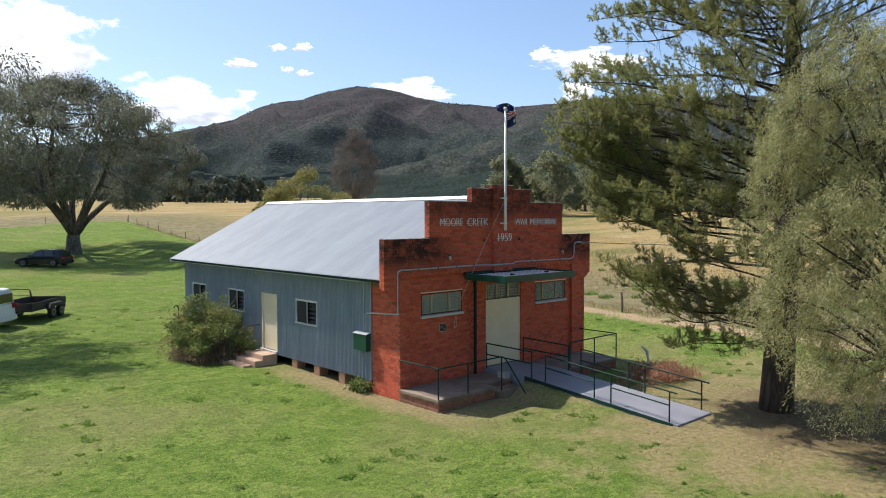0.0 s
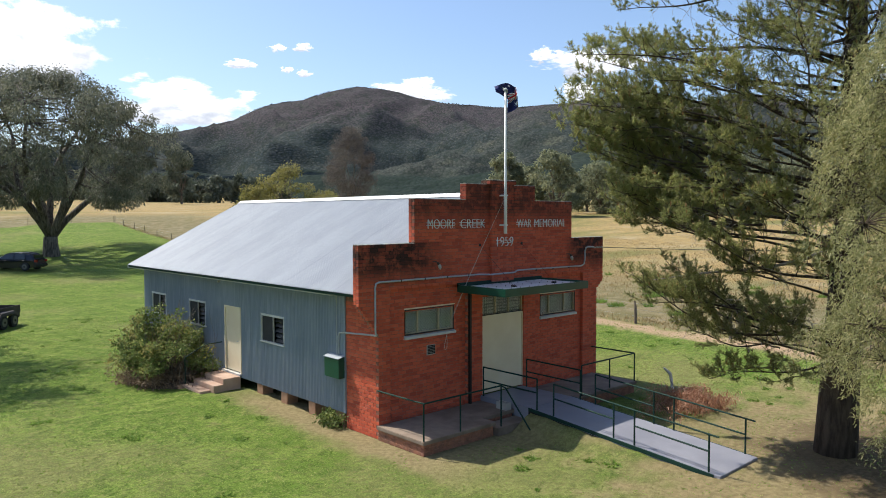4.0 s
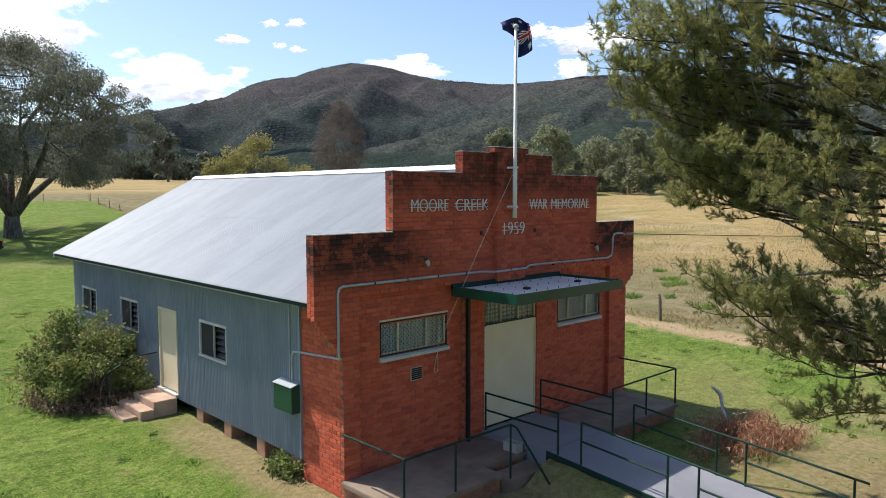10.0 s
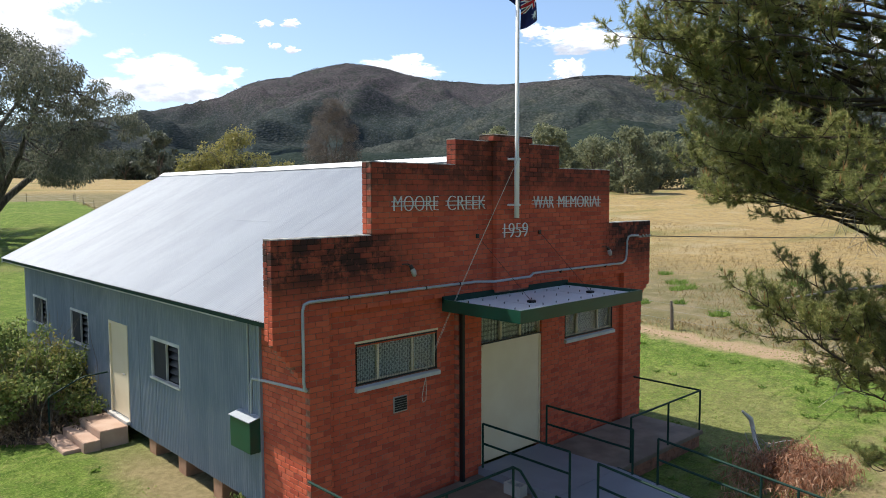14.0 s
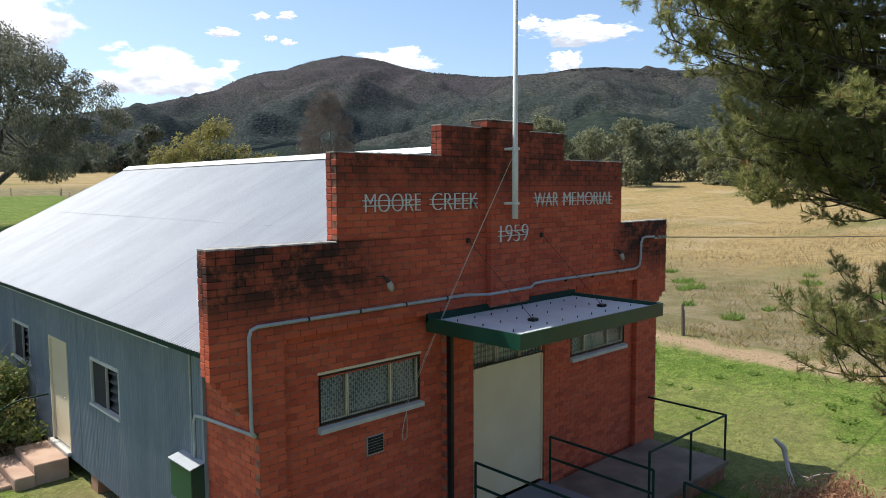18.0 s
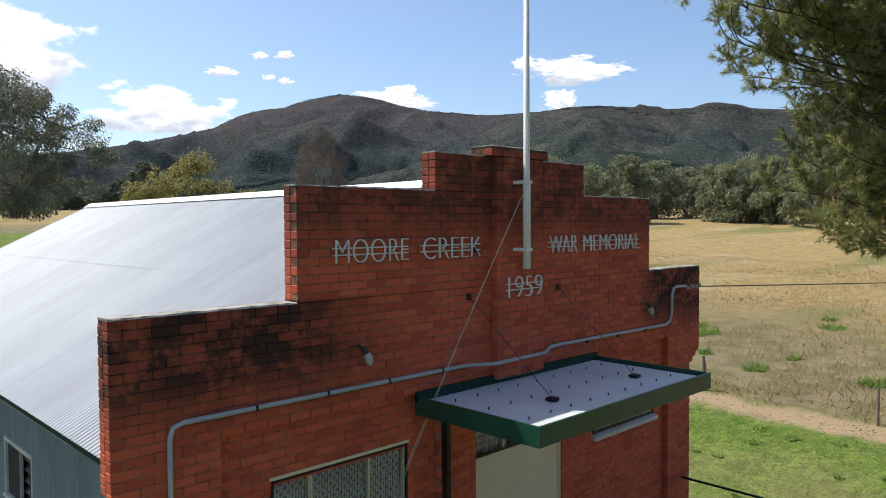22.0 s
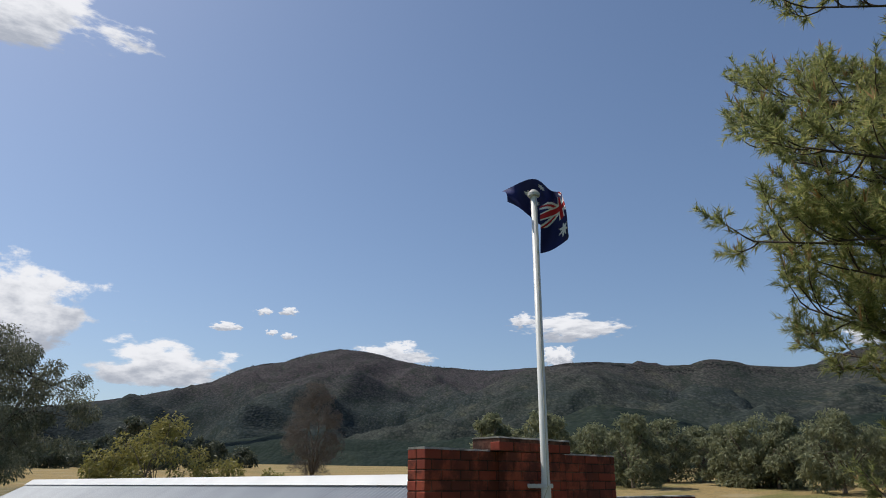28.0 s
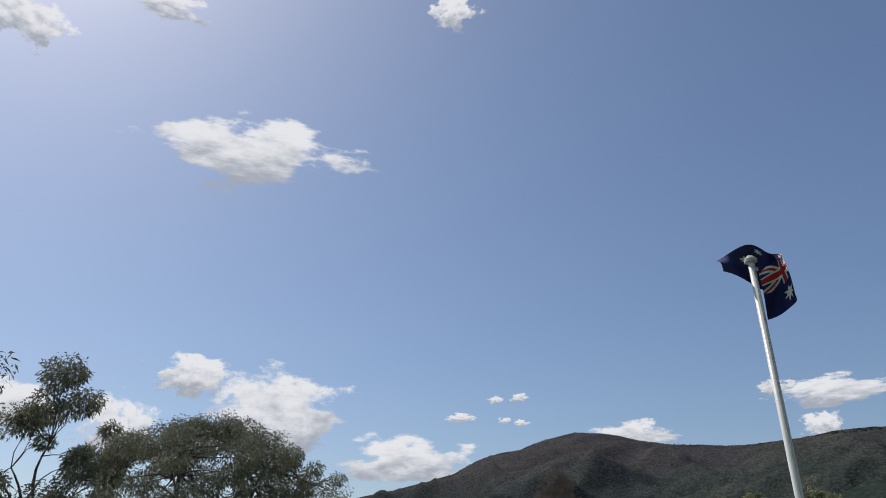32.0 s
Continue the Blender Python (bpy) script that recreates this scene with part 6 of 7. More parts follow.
def car(name, label, at, heading, paint, length, height, wagon):
    z = ground_z(*at)
    m = pose(at[0], at[1], z, 0, 0, heading)
    ob = thing(name, label, "car")
    h, l, hw = height, length / 2, 0.9 if not wagon else 0.94
    belt = h * 0.60
    lower = [(-l, 0.32, 0.93), (-l + 0.05, belt * 0.98, 0.94), (-l + 0.25, belt, 0.97), (l * 0.36, belt + 0.01, 1.0), (l * 0.55, belt - 0.02, 0.99), (l * 0.93, belt * 0.8, 0.93), (l, belt * 0.55, 0.9), (l - 0.04, 0.24, 0.9), (-l + 0.1, 0.22, 0.92)]
    part("body", shaped_body(lower, hw, 0.07), paint, ob, smooth=False, bevel=0.025)
    if wagon:
        cab = [(-l + 0.05, belt - 0.01, 0.93), (-l + 0.16, h * 0.96, 0.8), (-l + 0.4, h, 0.79), (l * 0.1, h, 0.79), (l * 0.22, h * 0.96, 0.8), (l * 0.5, belt - 0.01, 0.93)]
    else:
        cab = [(-l + 0.08, belt - 0.01, 0.92), (-l + 0.55, h * 0.93, 0.76), (-l + 1.0, h, 0.75), (l * 0.0, h * 0.99, 0.75), (l * 0.15, h * 0.94, 0.76), (l * 0.56, belt - 0.03, 0.92)]
    part("roof", shaped_body(cab, hw, 0.05), paint, ob, bevel=0.03)
    zt, zb = h * 0.93, belt + 0.05
    for s in (-1, 1):
        for x0, x1, k0, k1 in ((-l * 0.62, -l * 0.2, 0.14 if not wagon else 0.03, 0.0), (-l * 0.16, l * 0.3, 0.0, 0.28)):
            ya, yb = s * (hw * 0.93 + 0.012), s * (hw * 0.79 + 0.03)
            part("side_glass", Geo().add([(x0, ya, zb), (x1 + k1 * 0.4, ya, zb), (x1 - k1, yb, zt), (x0 + k0, yb, zt), (x0, ya - s * 0.03, zb), (x1 + k1 * 0.4, ya - s * 0.03, zb), (x1 - k1, yb - s * 0.03, zt), (x0 + k0, yb - s * 0.03, zt)], [(0, 1, 2, 3), (7, 6, 5, 4), (0, 4, 5, 1), (1, 5, 6, 2), (2, 6, 7, 3), (3, 7, 4, 0)]), CARGLASS, ob)
        part("tail_light", Geo().box(-l - 0.012, s * hw * 0.93, belt * 0.78, -l + 0.12, s * hw * 0.62, belt * 1.0), TAILRED, ob, bevel=0.01)
        part("headlight", Geo().box(l * 0.95, s * hw * 0.86, belt * 0.62, l + 0.006, s * hw * 0.5, belt * 0.78), SILL, ob, bevel=0.01)
        part("mirror", Geo().box(l * 0.36, s * hw * 1.0, belt + 0.02, l * 0.42, s * hw * 1.14, belt + 0.14), paint, ob, bevel=0.02)
    part("rear_glass", Geo().box(-l + 0.03 if wagon else -l + 0.2, -hw * 0.68, belt + 0.06, -l + 0.1 if wagon else -l + 0.27, hw * 0.68, h * 0.86), CARGLASS, ob, bevel=0.01)
    part("rear_bumper", Geo().box(-l - 0.05, -hw * 0.92, 0.3, -l + 0.1, hw * 0.92, 0.52), paint, ob, bevel=0.03)
    r = 0.33 if not wagon else 0.39
    for x in (-l * 0.6, l * 0.62):
        for s in (-1, 1):
            wheel(ob, (x, s * (hw - 0.06), r), r, 0.22, (0, 1, 0))
    ob.matrix_basis = m
    return ob


def head_of(v):
    return math.degrees(math.atan2(v[1], v[0]))


car("hatchback_car", "dark navy hatchback parked in the gum tree's shade", (4.1, 53.0), head_of((-0.72, 0.69)), NAVYCAR, 4.3, 1.46, False)
car("four_wheel_drive", "white four-wheel drive parked with a trailer hitched behind", (-6.8, 24.3), head_of((-0.74, 0.67)), WHITECAR, 4.7, 1.85, True)


def trailer():
    ob = thing("trailer", "dark steel tandem box trailer with ladder rack on the lawn", "trailer")
    L, Wd, z0, z1 = 3.6, 1.8, 0.6, 0.97
    part("floor", Geo().box(0, -Wd / 2, z0 - 0.06, L, Wd / 2, z0), RUSTSTEEL, ob)
    for s in (-1, 1):
        part("side_panel", Geo().box(0, s * Wd / 2 - 0.02, z0, L, s * Wd / 2 + 0.02, z1), RUSTSTEEL, ob, bevel=0.008)
        part("mudguard", Geo().tube([(L * 0.38, s * (Wd / 2 + 0.17), z0 - 0.1), (L * 0.42, s * (Wd / 2 + 0.17), z0 + 0.1), (L * 0.72, s * (Wd / 2 + 0.17), z0 + 0.1), (L * 0.84, s * (Wd / 2 + 0.17), z0 - 0.1)], 0.12, 6), RUSTSTEEL, ob)
        for x in (L * 0.48, L * 0.73):
            wheel(ob, (x, s * (Wd / 2 + 0.16), 0.33), 0.33, 0.19, (0, 1, 0))
        part("rack_post", Geo().tube([(0.05, s * Wd * 0.46, z0), (0.05, s * Wd * 0.46, 1.62), (0.05, s * Wd * 0.40, 1.68)], 0.025, 8), BLACK, ob)
        part("rack_stay", Geo().tube([(0.05, s * Wd * 0.46, 1.62), (0.38, s * Wd * 0.46, z1)], 0.02, 8), BLACK, ob)
    part("front_panel", Geo().box(-0.02, -Wd / 2 + 0.02, z0, 0.02, Wd / 2 - 0.02, z1), RUSTSTEEL, ob)
    part("tailgate", Geo().box(L - 0.02, -Wd / 2 + 0.02, z0, L + 0.02, Wd / 2 - 0.02, z1 - 0.02), RUSTSTEEL, ob)
    for z in (1.68, 1.36):
        part("rack_bar", Geo().tube([(0.05, -Wd * 0.42, z), (0.05, Wd * 0.42, z)], 0.022, 8), BLACK, ob)
    part("drawbar", Geo().tube([(0, -0.5, z0 - 0.1), (-1.2, 0, z0 - 0.14), (-1.45, 0.0, z0 - 0.14)], 0.04, 6), RUSTSTEEL, ob)
    part("drawbar", Geo().tube([(0, 0.5, z0 - 0.1), (-1.2, 0, z0 - 0.14)], 0.04, 6), RUSTSTEEL, ob)
    part("jockey_wheel", Geo().tube([(-1.0, 0.12, 0.0), (-1.0, 0.12, 0.8)], 0.03, 6), RUSTSTEEL, ob)
    part("spare_light", Geo().box(L + 0.02, Wd * 0.3, z0 - 0.02, L + 0.05, Wd * 0.42, z0 + 0.08), TAILRED, ob)
    ob.matrix_basis = pose(-4.5, 24.0, ground_z(-3.6, 25.0), 0, 0, head_of((0.64, 0.77)))


trailer()

# ---------------------------------------------------------------- bushes and brush
def bush(name, label, base, size, leaf, count, twigs, seed, leaf_size=(0.035, 0.085), flat=0.9):
    rng, nrg = random.Random(seed), np.random.default_rng(seed)
    x, y = base
    z = ground_z(x, y)
    ob = thing(name, label, "bush", (x, y, z))
    g = Geo()
    P, D = [], []
    rx, ry, rz = size
    for i in range(twigs):
        a, v = rng.uniform(0, 6.283), rng.random()
        e = Vector((x + rx * math.cos(a) * math.sqrt(v), y + ry * math.sin(a) * math.sqrt(v), z + rz * (0.35 + 0.65 * math.sqrt(max(0, 1 - v)) * rng.uniform(0.75, 1.05))))
        s = Vector((x + rx * 0.35 * math.cos(a), y + ry * 0.35 * math.sin(a), z))
        pts = limb(rng, s, e, 0.06, 5, 0.14)
        g.tube(pts, taper(0.016, 0.004, 5), 4, False)
        for k in (3, 4, 5):
            p, d = clump_leaves(nrg, pts[k], rng.uniform(0.14, 0.3), count // (twigs * 3), 0.1, flat)
            p[:, 2] = np.maximum(p[:, 2], z + 0.02)
            P.append(p)
            D.append(d)
    part("twiggery", g, GUMBARK, ob)
    part("foliage", cards("foliage", leaf, np.concatenate(P), np.concatenate(D), *leaf_size, bend=0.1), leaf, ob)
    return ob


def rambling_shrub():
    """An open tangle of stems that carries leafy heads, bare and dark below."""
    rng, nrg = random.Random(3), np.random.default_rng(3)
    x, y = -0.7, 10.15
    ob = thing("shrub", "rambling green shrub with bare twigs beside the steps", "bush", (x, y, ground_z(x, y)))
    g = Geo()
    P, D, Q, E, F, G = [], [], [], [], [], []
    for i in range(125):
        a, v = rng.uniform(0, 6.283), math.sqrt(rng.random())
        top = 2.15 * (1 - 0.55 * v * v) * rng.uniform(0.7, 1.12) * (1 + 0.14 * math.sin(3 * a))
        e = Vector((min(x + 1.55 * v * math.cos(a), XS - 0.15), y + 2.1 * v * math.sin(a), max(0.5, top)))
        s0 = Vector((x + 0.5 * v * math.cos(a), y + 0.8 * v * math.sin(a), 0))
        pts = limb(rng, s0, e, 0.08, 6, 0.16)
        g.tube(pts, taper(0.016, 0.004, 6), 4, False)
        dry = rng.random() < 0.14
        for k in (1, 2):
            p, d = clump_leaves(nrg, Vector((e.x * 0.95 - 0.05 * k, e.y, 0.1 + 0.16 * k)) + Vector((rng.gauss(0, 0.12), rng.gauss(0, 0.15), 0)), 0.24, 22, 0.3, 0.7)
            p[:, 0] = np.minimum(p[:, 0], XS - 0.06)
            p[:, 2] = np.maximum(p[:, 2], 0.16)
            F.append(p)
            G.append(d)
        for k in (4, 5, 6):
            p, d = clump_leaves(nrg, pts[k] + Vector((rng.gauss(0, 0.1), rng.gauss(0, 0.1), 0)), rng.uniform(0.12, 0.25), rng.randint(34, 60), -0.1, 0.8)
            p[:, 0] = np.minimum(p[:, 0], XS - 0.06)
            (Q if dry else P).append(p)
            (E if dry else D).append(d)
    part("twiggery", g, GUMBARK, ob)
    part("foliage", cards("foliage", BUSHLEAF, np.concatenate(P), np.concatenate(D), 0.05, 0.095, bend=0.1), BUSHLEAF, ob)
    part("dead_foliage", cards("dead_foliage", LITTERLEAF, np.concatenate(F), np.concatenate(G), 0.03, 0.1, bend=0.2), LITTERLEAF, ob, "brown dead leaves caught low in the stems")
    part("yellowed_foliage", cards("yellowed_foliage", YELLOWLEAF, np.concatenate(Q), np.concatenate(E), 0.045, 0.1, bend=0.1), YELLOWLEAF, ob, "yellowing leaves")


rambling_shrub()
bush("shrub", "low leafy weed against the brick corner", (0.4, 1.8), (0.17, 0.45, 0.3), BUSHLEAF, 1000, 24, 6, (0.05, 0.09))
bare = thing("bare_canes", "leafless pale canes rising out of the shrub", "branches", (-0.35, 10.1, 0))
rg = random.Random(15)
for i in range(44):
    s = Vector((-0.45 + rg.gauss(0, 0.5), 10.0 + rg.gauss(0, 0.8), 0.05))
    e = s + Vector((rg.gauss(0, 0.6), rg.gauss(0, 0.7), rg.uniform(1.7, 2.75)))
    e.x = min(e.x, XS - 0.1)
    part("cane", Geo().tube(limb(rg, s, e, 0, 6, 0.15), taper(0.012, 0.003, 6), 4), WOOD, bare)
rail = thing("step_handrail", "bent dark green pipe handrail beside the side steps", "handrail", (-0.7, 8.45, 0.0))
part("rail", Geo().tube([(XS + 0.02, 8.47, 1.4), (0.08, 8.47, 1.38), (-0.12, 8.47, 1.33), (-0.7, 8.47, 1.05)], 0.02, 8), DARKGREEN, rail)
part("post", Geo().tube([(-0.7, 8.53, ground_z(-0.7, 8.5) - 0.1), (-0.7, 8.53, 0.93), (-0.7, 8.47, 1.05)], 0.02, 8), DARKGREEN, rail)
litter = Geo()
ring = [(-0.95 + (1.05 + 0.2 * math.sin(5 * a + 1) + 0.12 * math.sin(11 * a)) * math.cos(a) * 0.95, 9.8 + (1.4 + 0.22 * math.cos(4 * a)) * math.sin(a)) for a in [2 * math.pi * i / 40 for i in range(40)]]
ring = [(min(x, XS - 0.05), y) for x, y in ring]
litter.add([(-0.65, 9.7, 0.17)] + [(x, y, ground_z(x, y) + 0.012) for x, y in ring], [(0, 1 + i, 1 + (i + 1) % 40) for i in range(40)])
tagged(new("leaf_litter", litter.mesh("leaf_litter", MULCH, smooth=True)), "brown leaf litter heaped under the shrub", "leaf litter", kind="stuff")


def brush_pile():
    rng, nrg = random.Random(19), np.random.default_rng(19)
    ob = thing("brush_pile", "heap of cut russet dead branches on the grass", "brush pile", (8.6, -4.0, 0))
    g = Geo()
    P, D = [], []
    for i in range(46):
        a = rng.uniform(0, 6.283)
        c = Vector((8.9 + rng.gauss(0, 0.48), -3.95 + rng.gauss(0, 0.28), 0.05))
        e = c + Vector((rng.uniform(0.3, 1.4) * math.cos(a), rng.uniform(0.2, 0.9) * math.sin(a), rng.uniform(0.05, 0.42)))
        pts = limb(rng, c, e, 0.12, 4, 0.14)
        g.tube(pts, taper(0.014, 0.004, 4), 4, False)
        for k in (2, 3, 4):
            n = 42
            p = np.asarray(pts[k]) + nrg.normal(size=(n, 3)) * np.array([0.15, 0.15, 0.09])
            p[:, 2] = np.maximum(p[:, 2], 0.03)
            P.append(p)
            D.append(nrg.normal(size=(n, 3)) * 0.6 + np.array([0.2 * math.cos(a), 0.2 * math.sin(a), -0.8]))
    part("twiggery", g, GUMBARK, ob)
    part("dead_leaves", cards("dead_leaves", DEADLEAF, np.concatenate(P), np.concatenate(D), 0.022, 0.13, bend=0.2), DEADLEAF, ob)
    part("stake", Geo().tube([(10.0, -2.75, 0.0), (10.2, -2.55, 0.22), (10.3, -2.45, 0.45), (10.28, -2.42, 0.6), (10.12, -2.3, 0.78)], [0.035, 0.04, 0.05, 0.055, 0.03], 8), GREYWHITE, ob, "pale split stump of a broken branch")
    for k in range(7):
        a = Vector((10.0 + rng.gauss(0, 0.12), -2.75 + rng.gauss(0, 0.1), 0.15))
        part("bare_branch", Geo().tube(limb(rng, a, a + Vector((rng.uniform(-0.9, 0.5), rng.uniform(-0.8, 0.2), rng.uniform(0.05, 0.45))), 0.1, 5, 0.15), taper(0.016, 0.005, 5), 5), DEADTWIG, ob)


brush_pile()


# ---------------------------------------------------------------- grass and weeds
def free_ground(x, y):
    """Open lawn: not in the hall, on the decks or the ramp."""
    if -0.05 < x < 10.1 and -0.0 < y < 15.3:
        return False
    if 0.45 < x < 9.55 and -1.85 < y <= 0:
        return False
    if math.hypot((x + 0.95) / 1.7, (y - 9.7) / 2.3) < 1:
        return False
    return not (4.1 < x < 6.1 and -7.3 < y <= -1.8)


def grass_field(name, label, material, spots, size, up, category="grass"):
    p = np.array(spots)
    d = np.random.default_rng(len(spots)).normal(size=(len(spots), 3)) * 0.55
    d[:, 2] = np.abs(d[:, 2]) * 0.4 + up
    ob = new(name, cards(name, material, p, d, *size, bend=0.15, corners=3))
    return tagged(ob, label, category, kind="stuff")


gr_ = random.Random(50)
spots = []
while len(spots) < 110000:
    # thicker towards the hall and the near lawn
    x = gr_.uniform(-16, 17.5)
    y = gr_.uniform(-15, 26) if gr_.random() < 0.75 else gr_.uniform(20, 60)
    if not free_ground(x, y):
        continue
    if -0.7 < x < 0.7 and -1.5 < y < 7.5 and gr_.random() < 0.75:
        continue
    k = noise.noise((x * 0.55, y * 0.55, 4.0)) + 0.6 * noise.noise((x * 2.1, y * 2.1, 9.0))
    if k + gr_.uniform(-0.5, 0.5) > -0.12:
        spots.append((x, y, ground_z(x, y) - 0.005))
grass_field("lawn_grass", "short green grass blades of the lawn", GRASSBLADE, spots, (0.03, 0.07), 0.04)

spots = []
for i in range(460):
    x, y = gr_.uniform(-15, 16), gr_.uniform(-14, 26)
    if not free_ground(x, y) or math.hypot(x - 7, y + 8) < 4:
        continue
    r = gr_.uniform(0.06, 0.22) * (0.8 if y < -6 else 1.0)
    for j in range(int(900 * r * r) + 14):
        a, q = gr_.uniform(0, 6.283), r * math.sqrt(gr_.random())
        spots.append((x + q * math.cos(a), y + q * math.sin(a), ground_z(x, y)))
grass_field("lawn_weeds", "scattered broad-leaved weeds in the lawn", WEEDLEAF, spots, (0.05, 0.1), 0.3, "weeds")

spots = []
while len(spots) < 60000:
    t = gr_.random() ** 1.5
    y = gr_.uniform(-22, 60)
    x = 18.6 + 0.077 * y + 50 * t
    k = noise.noise((x * 0.16, y * 0.16, 2.0)) + 0.5 * noise.noise((x * 0.6, y * 0.6, 1.0))
    if k + gr_.uniform(-0.45, 0.45) > (0.05 if t < 0.25 else -0.2):
        spots.append((x, y, ground_z(x, y) - 0.01))
grass_field("paddock_grass", "dry straw grass of the paddock", STRAWBLADE, spots, (0.03, 0.24), 0.8)

spots = []
for i in range(60):
    y = gr_.uniform(-14, 40)
    x = 19.5 + 0.077 * y + gr_.uniform(0, 16)
    r = gr_.uniform(0.2, 0.75)
    for j in range(int(240 * r)):
        a, q = gr_.uniform(0, 6.283), r * math.sqrt(gr_.random())
        spots.append((x + q * math.cos(a), y + q * math.sin(a) * 0.7, ground_z(x, y)))
grass_field("paddock_weeds", "bright green weed clumps in the dry paddock", WEEDLEAF, spots, (0.05, 0.3), 0.7, "weeds")

spots = []
for i in range(5200):
    y = gr_.uniform(-20, 90)
    x = 17.9 + 0.077 * y + gr_.gauss(0.15, 0.28)
    if noise.noise((y * 0.5, 0, 7)) > -0.15:
        spots.append((x, y, ground_z(x, y)))
grass_field("fence_grass", "dead brown grass along the fence", STRAWBLADE, spots, (0.02, 0.3), 0.7)

# ---------------------------------------------------------------- brickwork
CRS, BLEN = 0.0885, 0.24
BRICK_MESH = {}


def brick_mesh(dx, dy, dz, material):
    """A brick with worn edges, its corner at the origin; alike bricks share one mesh."""
    key = (round(dx, 3), round(dy, 3), round(dz, 3), material.name)
    if key not in BRICK_MESH:
        g = Geo()
        c = min(0.005, dx / 4, dy / 4, dz / 4)
        verts, idx = [], {}
        for sx in (0, 1):
            for sy in (0, 1):
                for sz in (0, 1):
                    for ax in range(3):
                        p = [sx * dx, sy * dy, sz * dz]
                        for o in range(3):
                            if o != ax:
                                p[o] += c if (sx, sy, sz)[o] == 0 else -c
                        idx[(sx, sy, sz, ax)] = len(verts)
                        verts.append(tuple(p))
        faces = []
        for ax in range(3):
            o1, o2 = [(1, 2), (2, 0), (0, 1)][ax]
            for s in (0, 1):
                ring = []
                for a, b in ((0, 0), (1, 0), (1, 1), (0, 1)):
                    q = [0, 0, 0]
                    q[ax], q[o1], q[o2] = s, a, b
                    ring.append(idx[(*q, ax)])
                faces.append(tuple(ring) if s else tuple(ring[::-1]))
        for ax in range(3):
            o1, o2 = [(1, 2), (2, 0), (0, 1)][ax]
            for a in (0, 1):
                for b in (0, 1):
                    q0, q1 = [0, 0, 0], [0, 0, 0]
                    q0[ax], q1[ax] = 0, 1
                    q0[o1] = q1[o1] = a
                    q0[o2] = q1[o2] = b
                    f = (idx[(*q0, o1)], idx[(*q1, o1)], idx[(*q1, o2)], idx[(*q0, o2)])
                    faces.append(f if (a + b) % 2 == 1 else f[::-1])
        for sx in (0, 1):
            for sy in (0, 1):
                for sz in (0, 1):
                    f = tuple(idx[(sx, sy, sz, ax)] for ax in range(3))
                    faces.append(f if (sx + sy + sz) % 2 == 1 else f[::-1])
        g.add(verts, faces)
        BRICK_MESH[key] = g.mesh("brick", material)
    return BRICK_MESH[key]


class Bricks:
    """Single bricks as parts of a wall, or joined where they are too many."""

    def __init__(self, parent, material=BRICK):
        self.material = material
        self.parent, self.geo, self.rng = parent, Geo(), random.Random(6)

    def lay(self, x, y, z, dx, dy, dz, single):
        me = brick_mesh(dx, dy, dz, self.material)
        x, y, z = x + self.rng.uniform(-0.0015, 0.0015), y + self.rng.uniform(-0.002, 0.002), z + self.rng.uniform(-0.0012, 0.0012)
        if single:
            ob = new("brick", me)
            ob.parent = self.parent
            ob.matrix_parent_inverse = self.parent.matrix_world.inverted()
            ob.location = (x, y, z)
        else:
            self.geo.add([(v.co.x + x, v.co.y + y, v.co.z + z) for v in me.vertices], [tuple(p.vertices) for p in me.polygons])

    def join(self, label):
        if self.geo.v:
            tagged(part("brickwork", self.geo, BRICK, self.parent), label, kind="stuff")


def merged(spans):
    out = []
    for a, b in sorted(spans):
        if out and a <= out[-1][1] + 1e-6:
            out[-1][1] = max(out[-1][1], b)
        else:
            out.append([a, b])
    return out


def brick_front(bricks, solids, y, pick, depth=0.11):
    """Courses of stretchers over the front of the solids (x0, z0, x1, z1) in the plane y, headers under the wings' copings."""
    n0, n1 = -57, 21
    for n in range(n0, n1):
        z0, z1 = Z_WING + n * CRS, Z_WING + (n + 1) * CRS
        zm = (z0 + z1) / 2
        spans = merged([(a, b) for a, c, b, d in solids if c - 0.02 < zm < d + 0.001])
        for a, b in spans:
            off = 0.0 if n % 2 else BLEN / 2
            x = math.floor((a - off) / BLEN) * BLEN + off
            while x < b - 1e-6:
                xa, xb = max(x, a), min(x + BLEN, b)
                x += BLEN
                if xb - xa < 0.045:
                    continue
                l = xa + (0.005 if xa > a else 0.0)
                r = xb - (0.005 if xb < b else 0.0)
                h0 = max(z0 + 0.005, 0.01)
                if n == -1 and r - l > 0.15 and not X1 < l < X1R:
                    m = (l + r) / 2
                    bricks.lay(l, y, h0, m - 0.005 - l, depth, z1 - 0.005 - h0, pick(l, zm))
                    l = m + 0.005
                bricks.lay(l, y, h0, r - l, depth, z1 - 0.005 - h0, pick(l, zm))


wall = Bricks(front_wall)
pick = lambda x, z: (x < 1.9 and z > 3.45) or (1.7 < x < 3.8 and z > 4.9) or (3.6 < x < 6.7 and z > 5.99)
never = lambda x, z: False
flat = [(x0, z0, x1, z1) for x0, y0, z0, x1, y1, z1 in BODY if y0 == 0]
# bricks start behind the corner bricks of the ends
brick_front(wall, flat, 0.0, pick)
brick_front(wall, [(x0, z0, x1, z1) for x0, y0, z0, x1, y1, z1 in BODY if y0 == PAN], PAN, never)
brick_front(wall, [(4.58, 3.7, 5.5, Z_UP)], -0.11, lambda x, z: z > 5.9, 0.105)
brick_front(wall, [(4.48, Z_UP, 5.58, Z_CAP - 0.006)], -0.12, lambda x, z: True, 0.12)
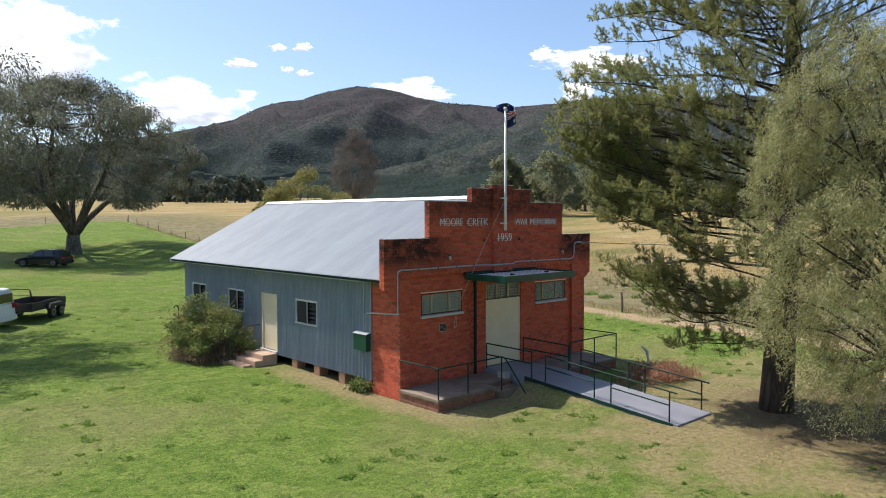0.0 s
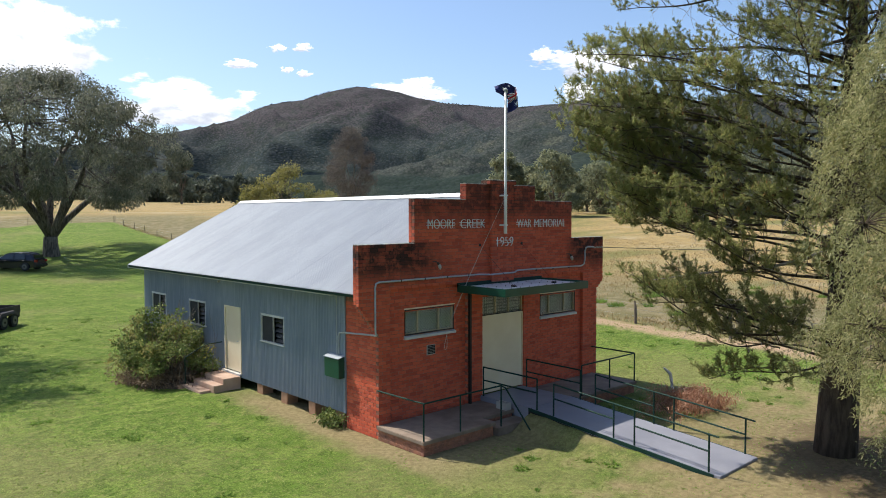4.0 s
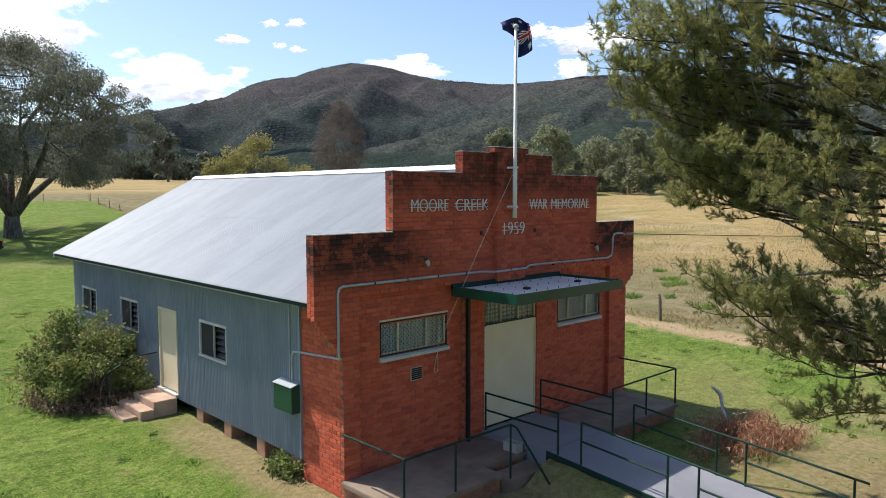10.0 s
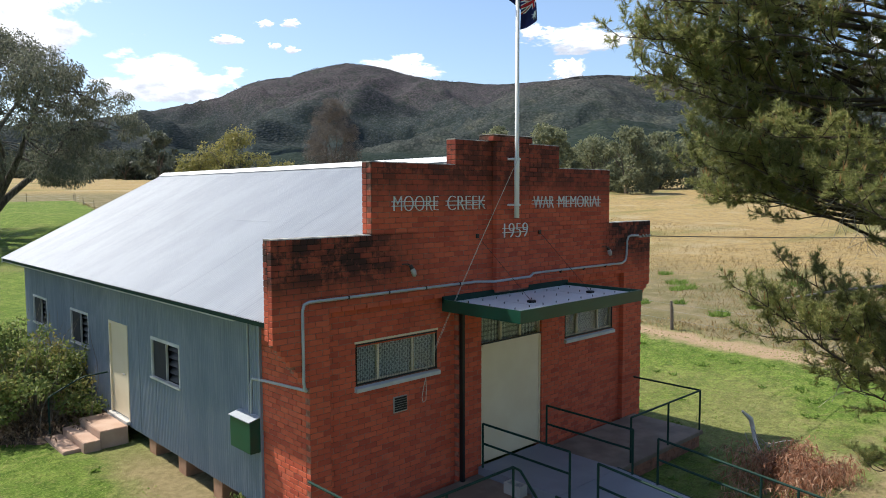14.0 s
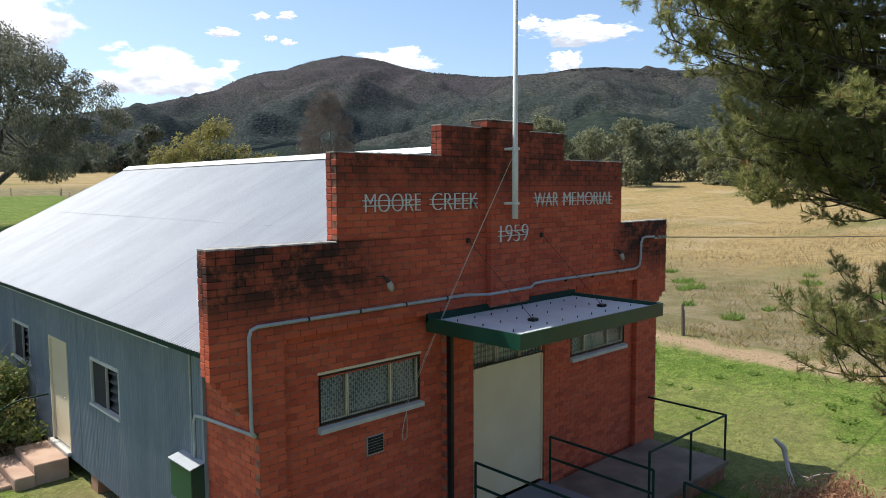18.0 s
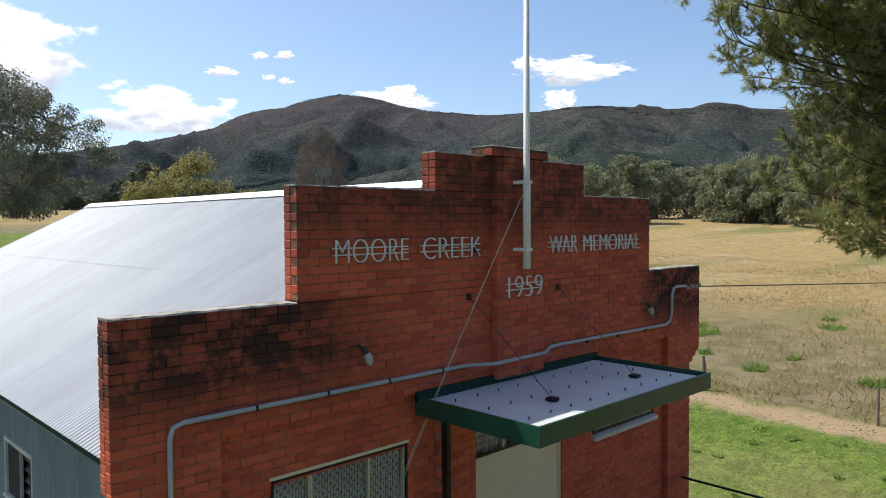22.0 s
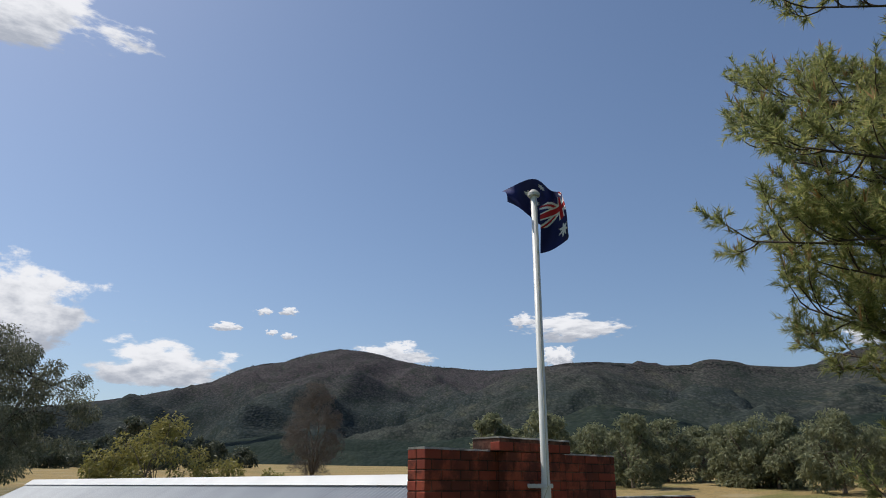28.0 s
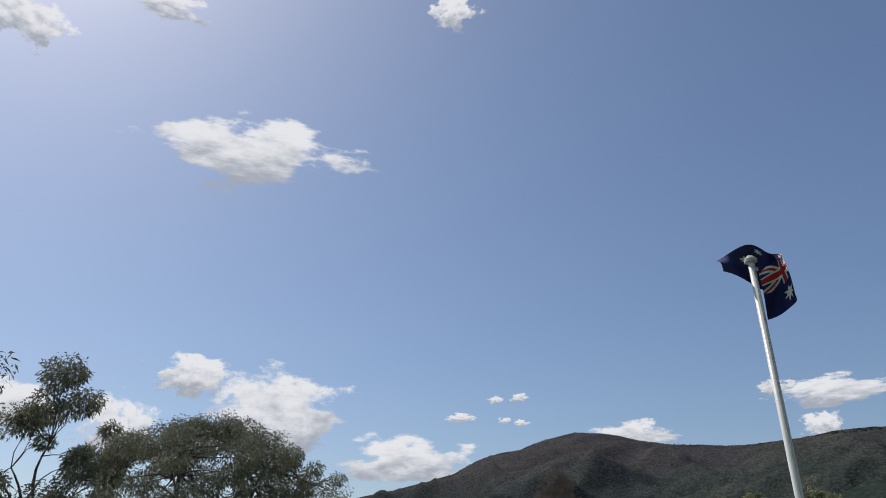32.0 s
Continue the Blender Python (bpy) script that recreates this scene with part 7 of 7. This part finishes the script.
# back leaf at the free ends of the parapet, and the pilaster's flanks
for x, za, zb in ((0.0, 3.408, Z_WING), (X1, Z_WING, Z_STEP), (X2, Z_STEP, Z_UP), (W - 0.115, 3.408, Z_WING)):
    n = 0
    z = za
    while z + CRS < zb + 0.02:
        if n % 2:
            wall.lay(x, 0.118, z + 0.005, 0.226, 0.112, CRS - 0.01, False)
        else:
            wall.lay(x, 0.118, z + 0.005, 0.11, 0.112, CRS - 0.01, False)
        z += CRS
        n += 1
# brick flank on the hall's side
for n in range(-57, -17):
    z0 = Z_WING + n * CRS
    if z0 < -0.02:
        continue
    y, k = 0.114, n % 2
    first = 0.23 if k else 0.11
    while y < Y_TIN - 0.03:
        ln_ = min(first, Y_TIN - y)
        wall.lay(XS, y, max(0.01, z0 + 0.005), 0.11, ln_, CRS - 0.01, False)
        y += ln_ + 0.01
        first = 0.23
wall.join("red face bricks of the front wall")

# mortar caps on the parapet
rc = random.Random(2)
for x0, x1, z, y0, y1 in ((0, X1, Z_WING, 0, 0.23), (X1R, W, Z_WING, 0, 0.23), (X1, X2, Z_STEP, 0, 0.23), (X2R, X1R, Z_STEP, 0, 0.23), (X2, 4.48, Z_UP, 0, 0.23), (5.58, X2R, Z_UP, 0, 0.23), (4.48, 5.58, Z_CAP, -0.12, 0.24)):
    g = Geo()
    n = max(3, round((x1 - x0) / 0.06))
    for i in range(n + 1):
        x = x0 + (x1 - x0) * i / n
        h = 0.008 + 0.008 * rc.random()
        f, b = y0 + 0.002 - 0.004 * rc.random(), y1 - 0.002 + 0.004 * rc.random()
        g.v += [(x, f, z - 0.004), (x, f + 0.012, z + h), (x, b - 0.012, z + h), (x, b, z - 0.004)]
    for i in range(n):
        a = 4 * i
        g.f += [(a + j, a + j + 4, a + j + 5, a + j + 1) for j in range(3)]
    g.f += [(0, 1, 2, 3), (4 * n + 3, 4 * n + 2, 4 * n + 1, 4 * n)]
    part("coping", g, LICHEN, hall, "weathered mortar coping with lichen")

# brick bases of the terraces
for base, x0, x1, y in ((base_l, 0.56, 2.9, -1.727), (base_r, 6.1, 9.45, -1.667)):
    bk = Bricks(base, DECKBRICK)
    for n in range(3):
        x = x0 - (0.12 if n % 2 else 0.0)
        while x < x1:
            a, b = max(x, x0), min(x + 0.23, x1)
            if b - a > 0.04:
                bk.lay(a, y, 0.012 + n * CRS, b - a, 0.1, 0.076, True)
            x += BLEN
    if base is base_l:
        for n in range(3):
            y2 = y + 0.105 + (0.12 if n % 2 else 0.0)
            while y2 < -0.05:
                ln_ = min(0.23, -0.02 - y2)
                bk.lay(x0 - 0.007, y2, 0.012 + n * CRS, 0.1, ln_, 0.076, True)
                y2 += BLEN
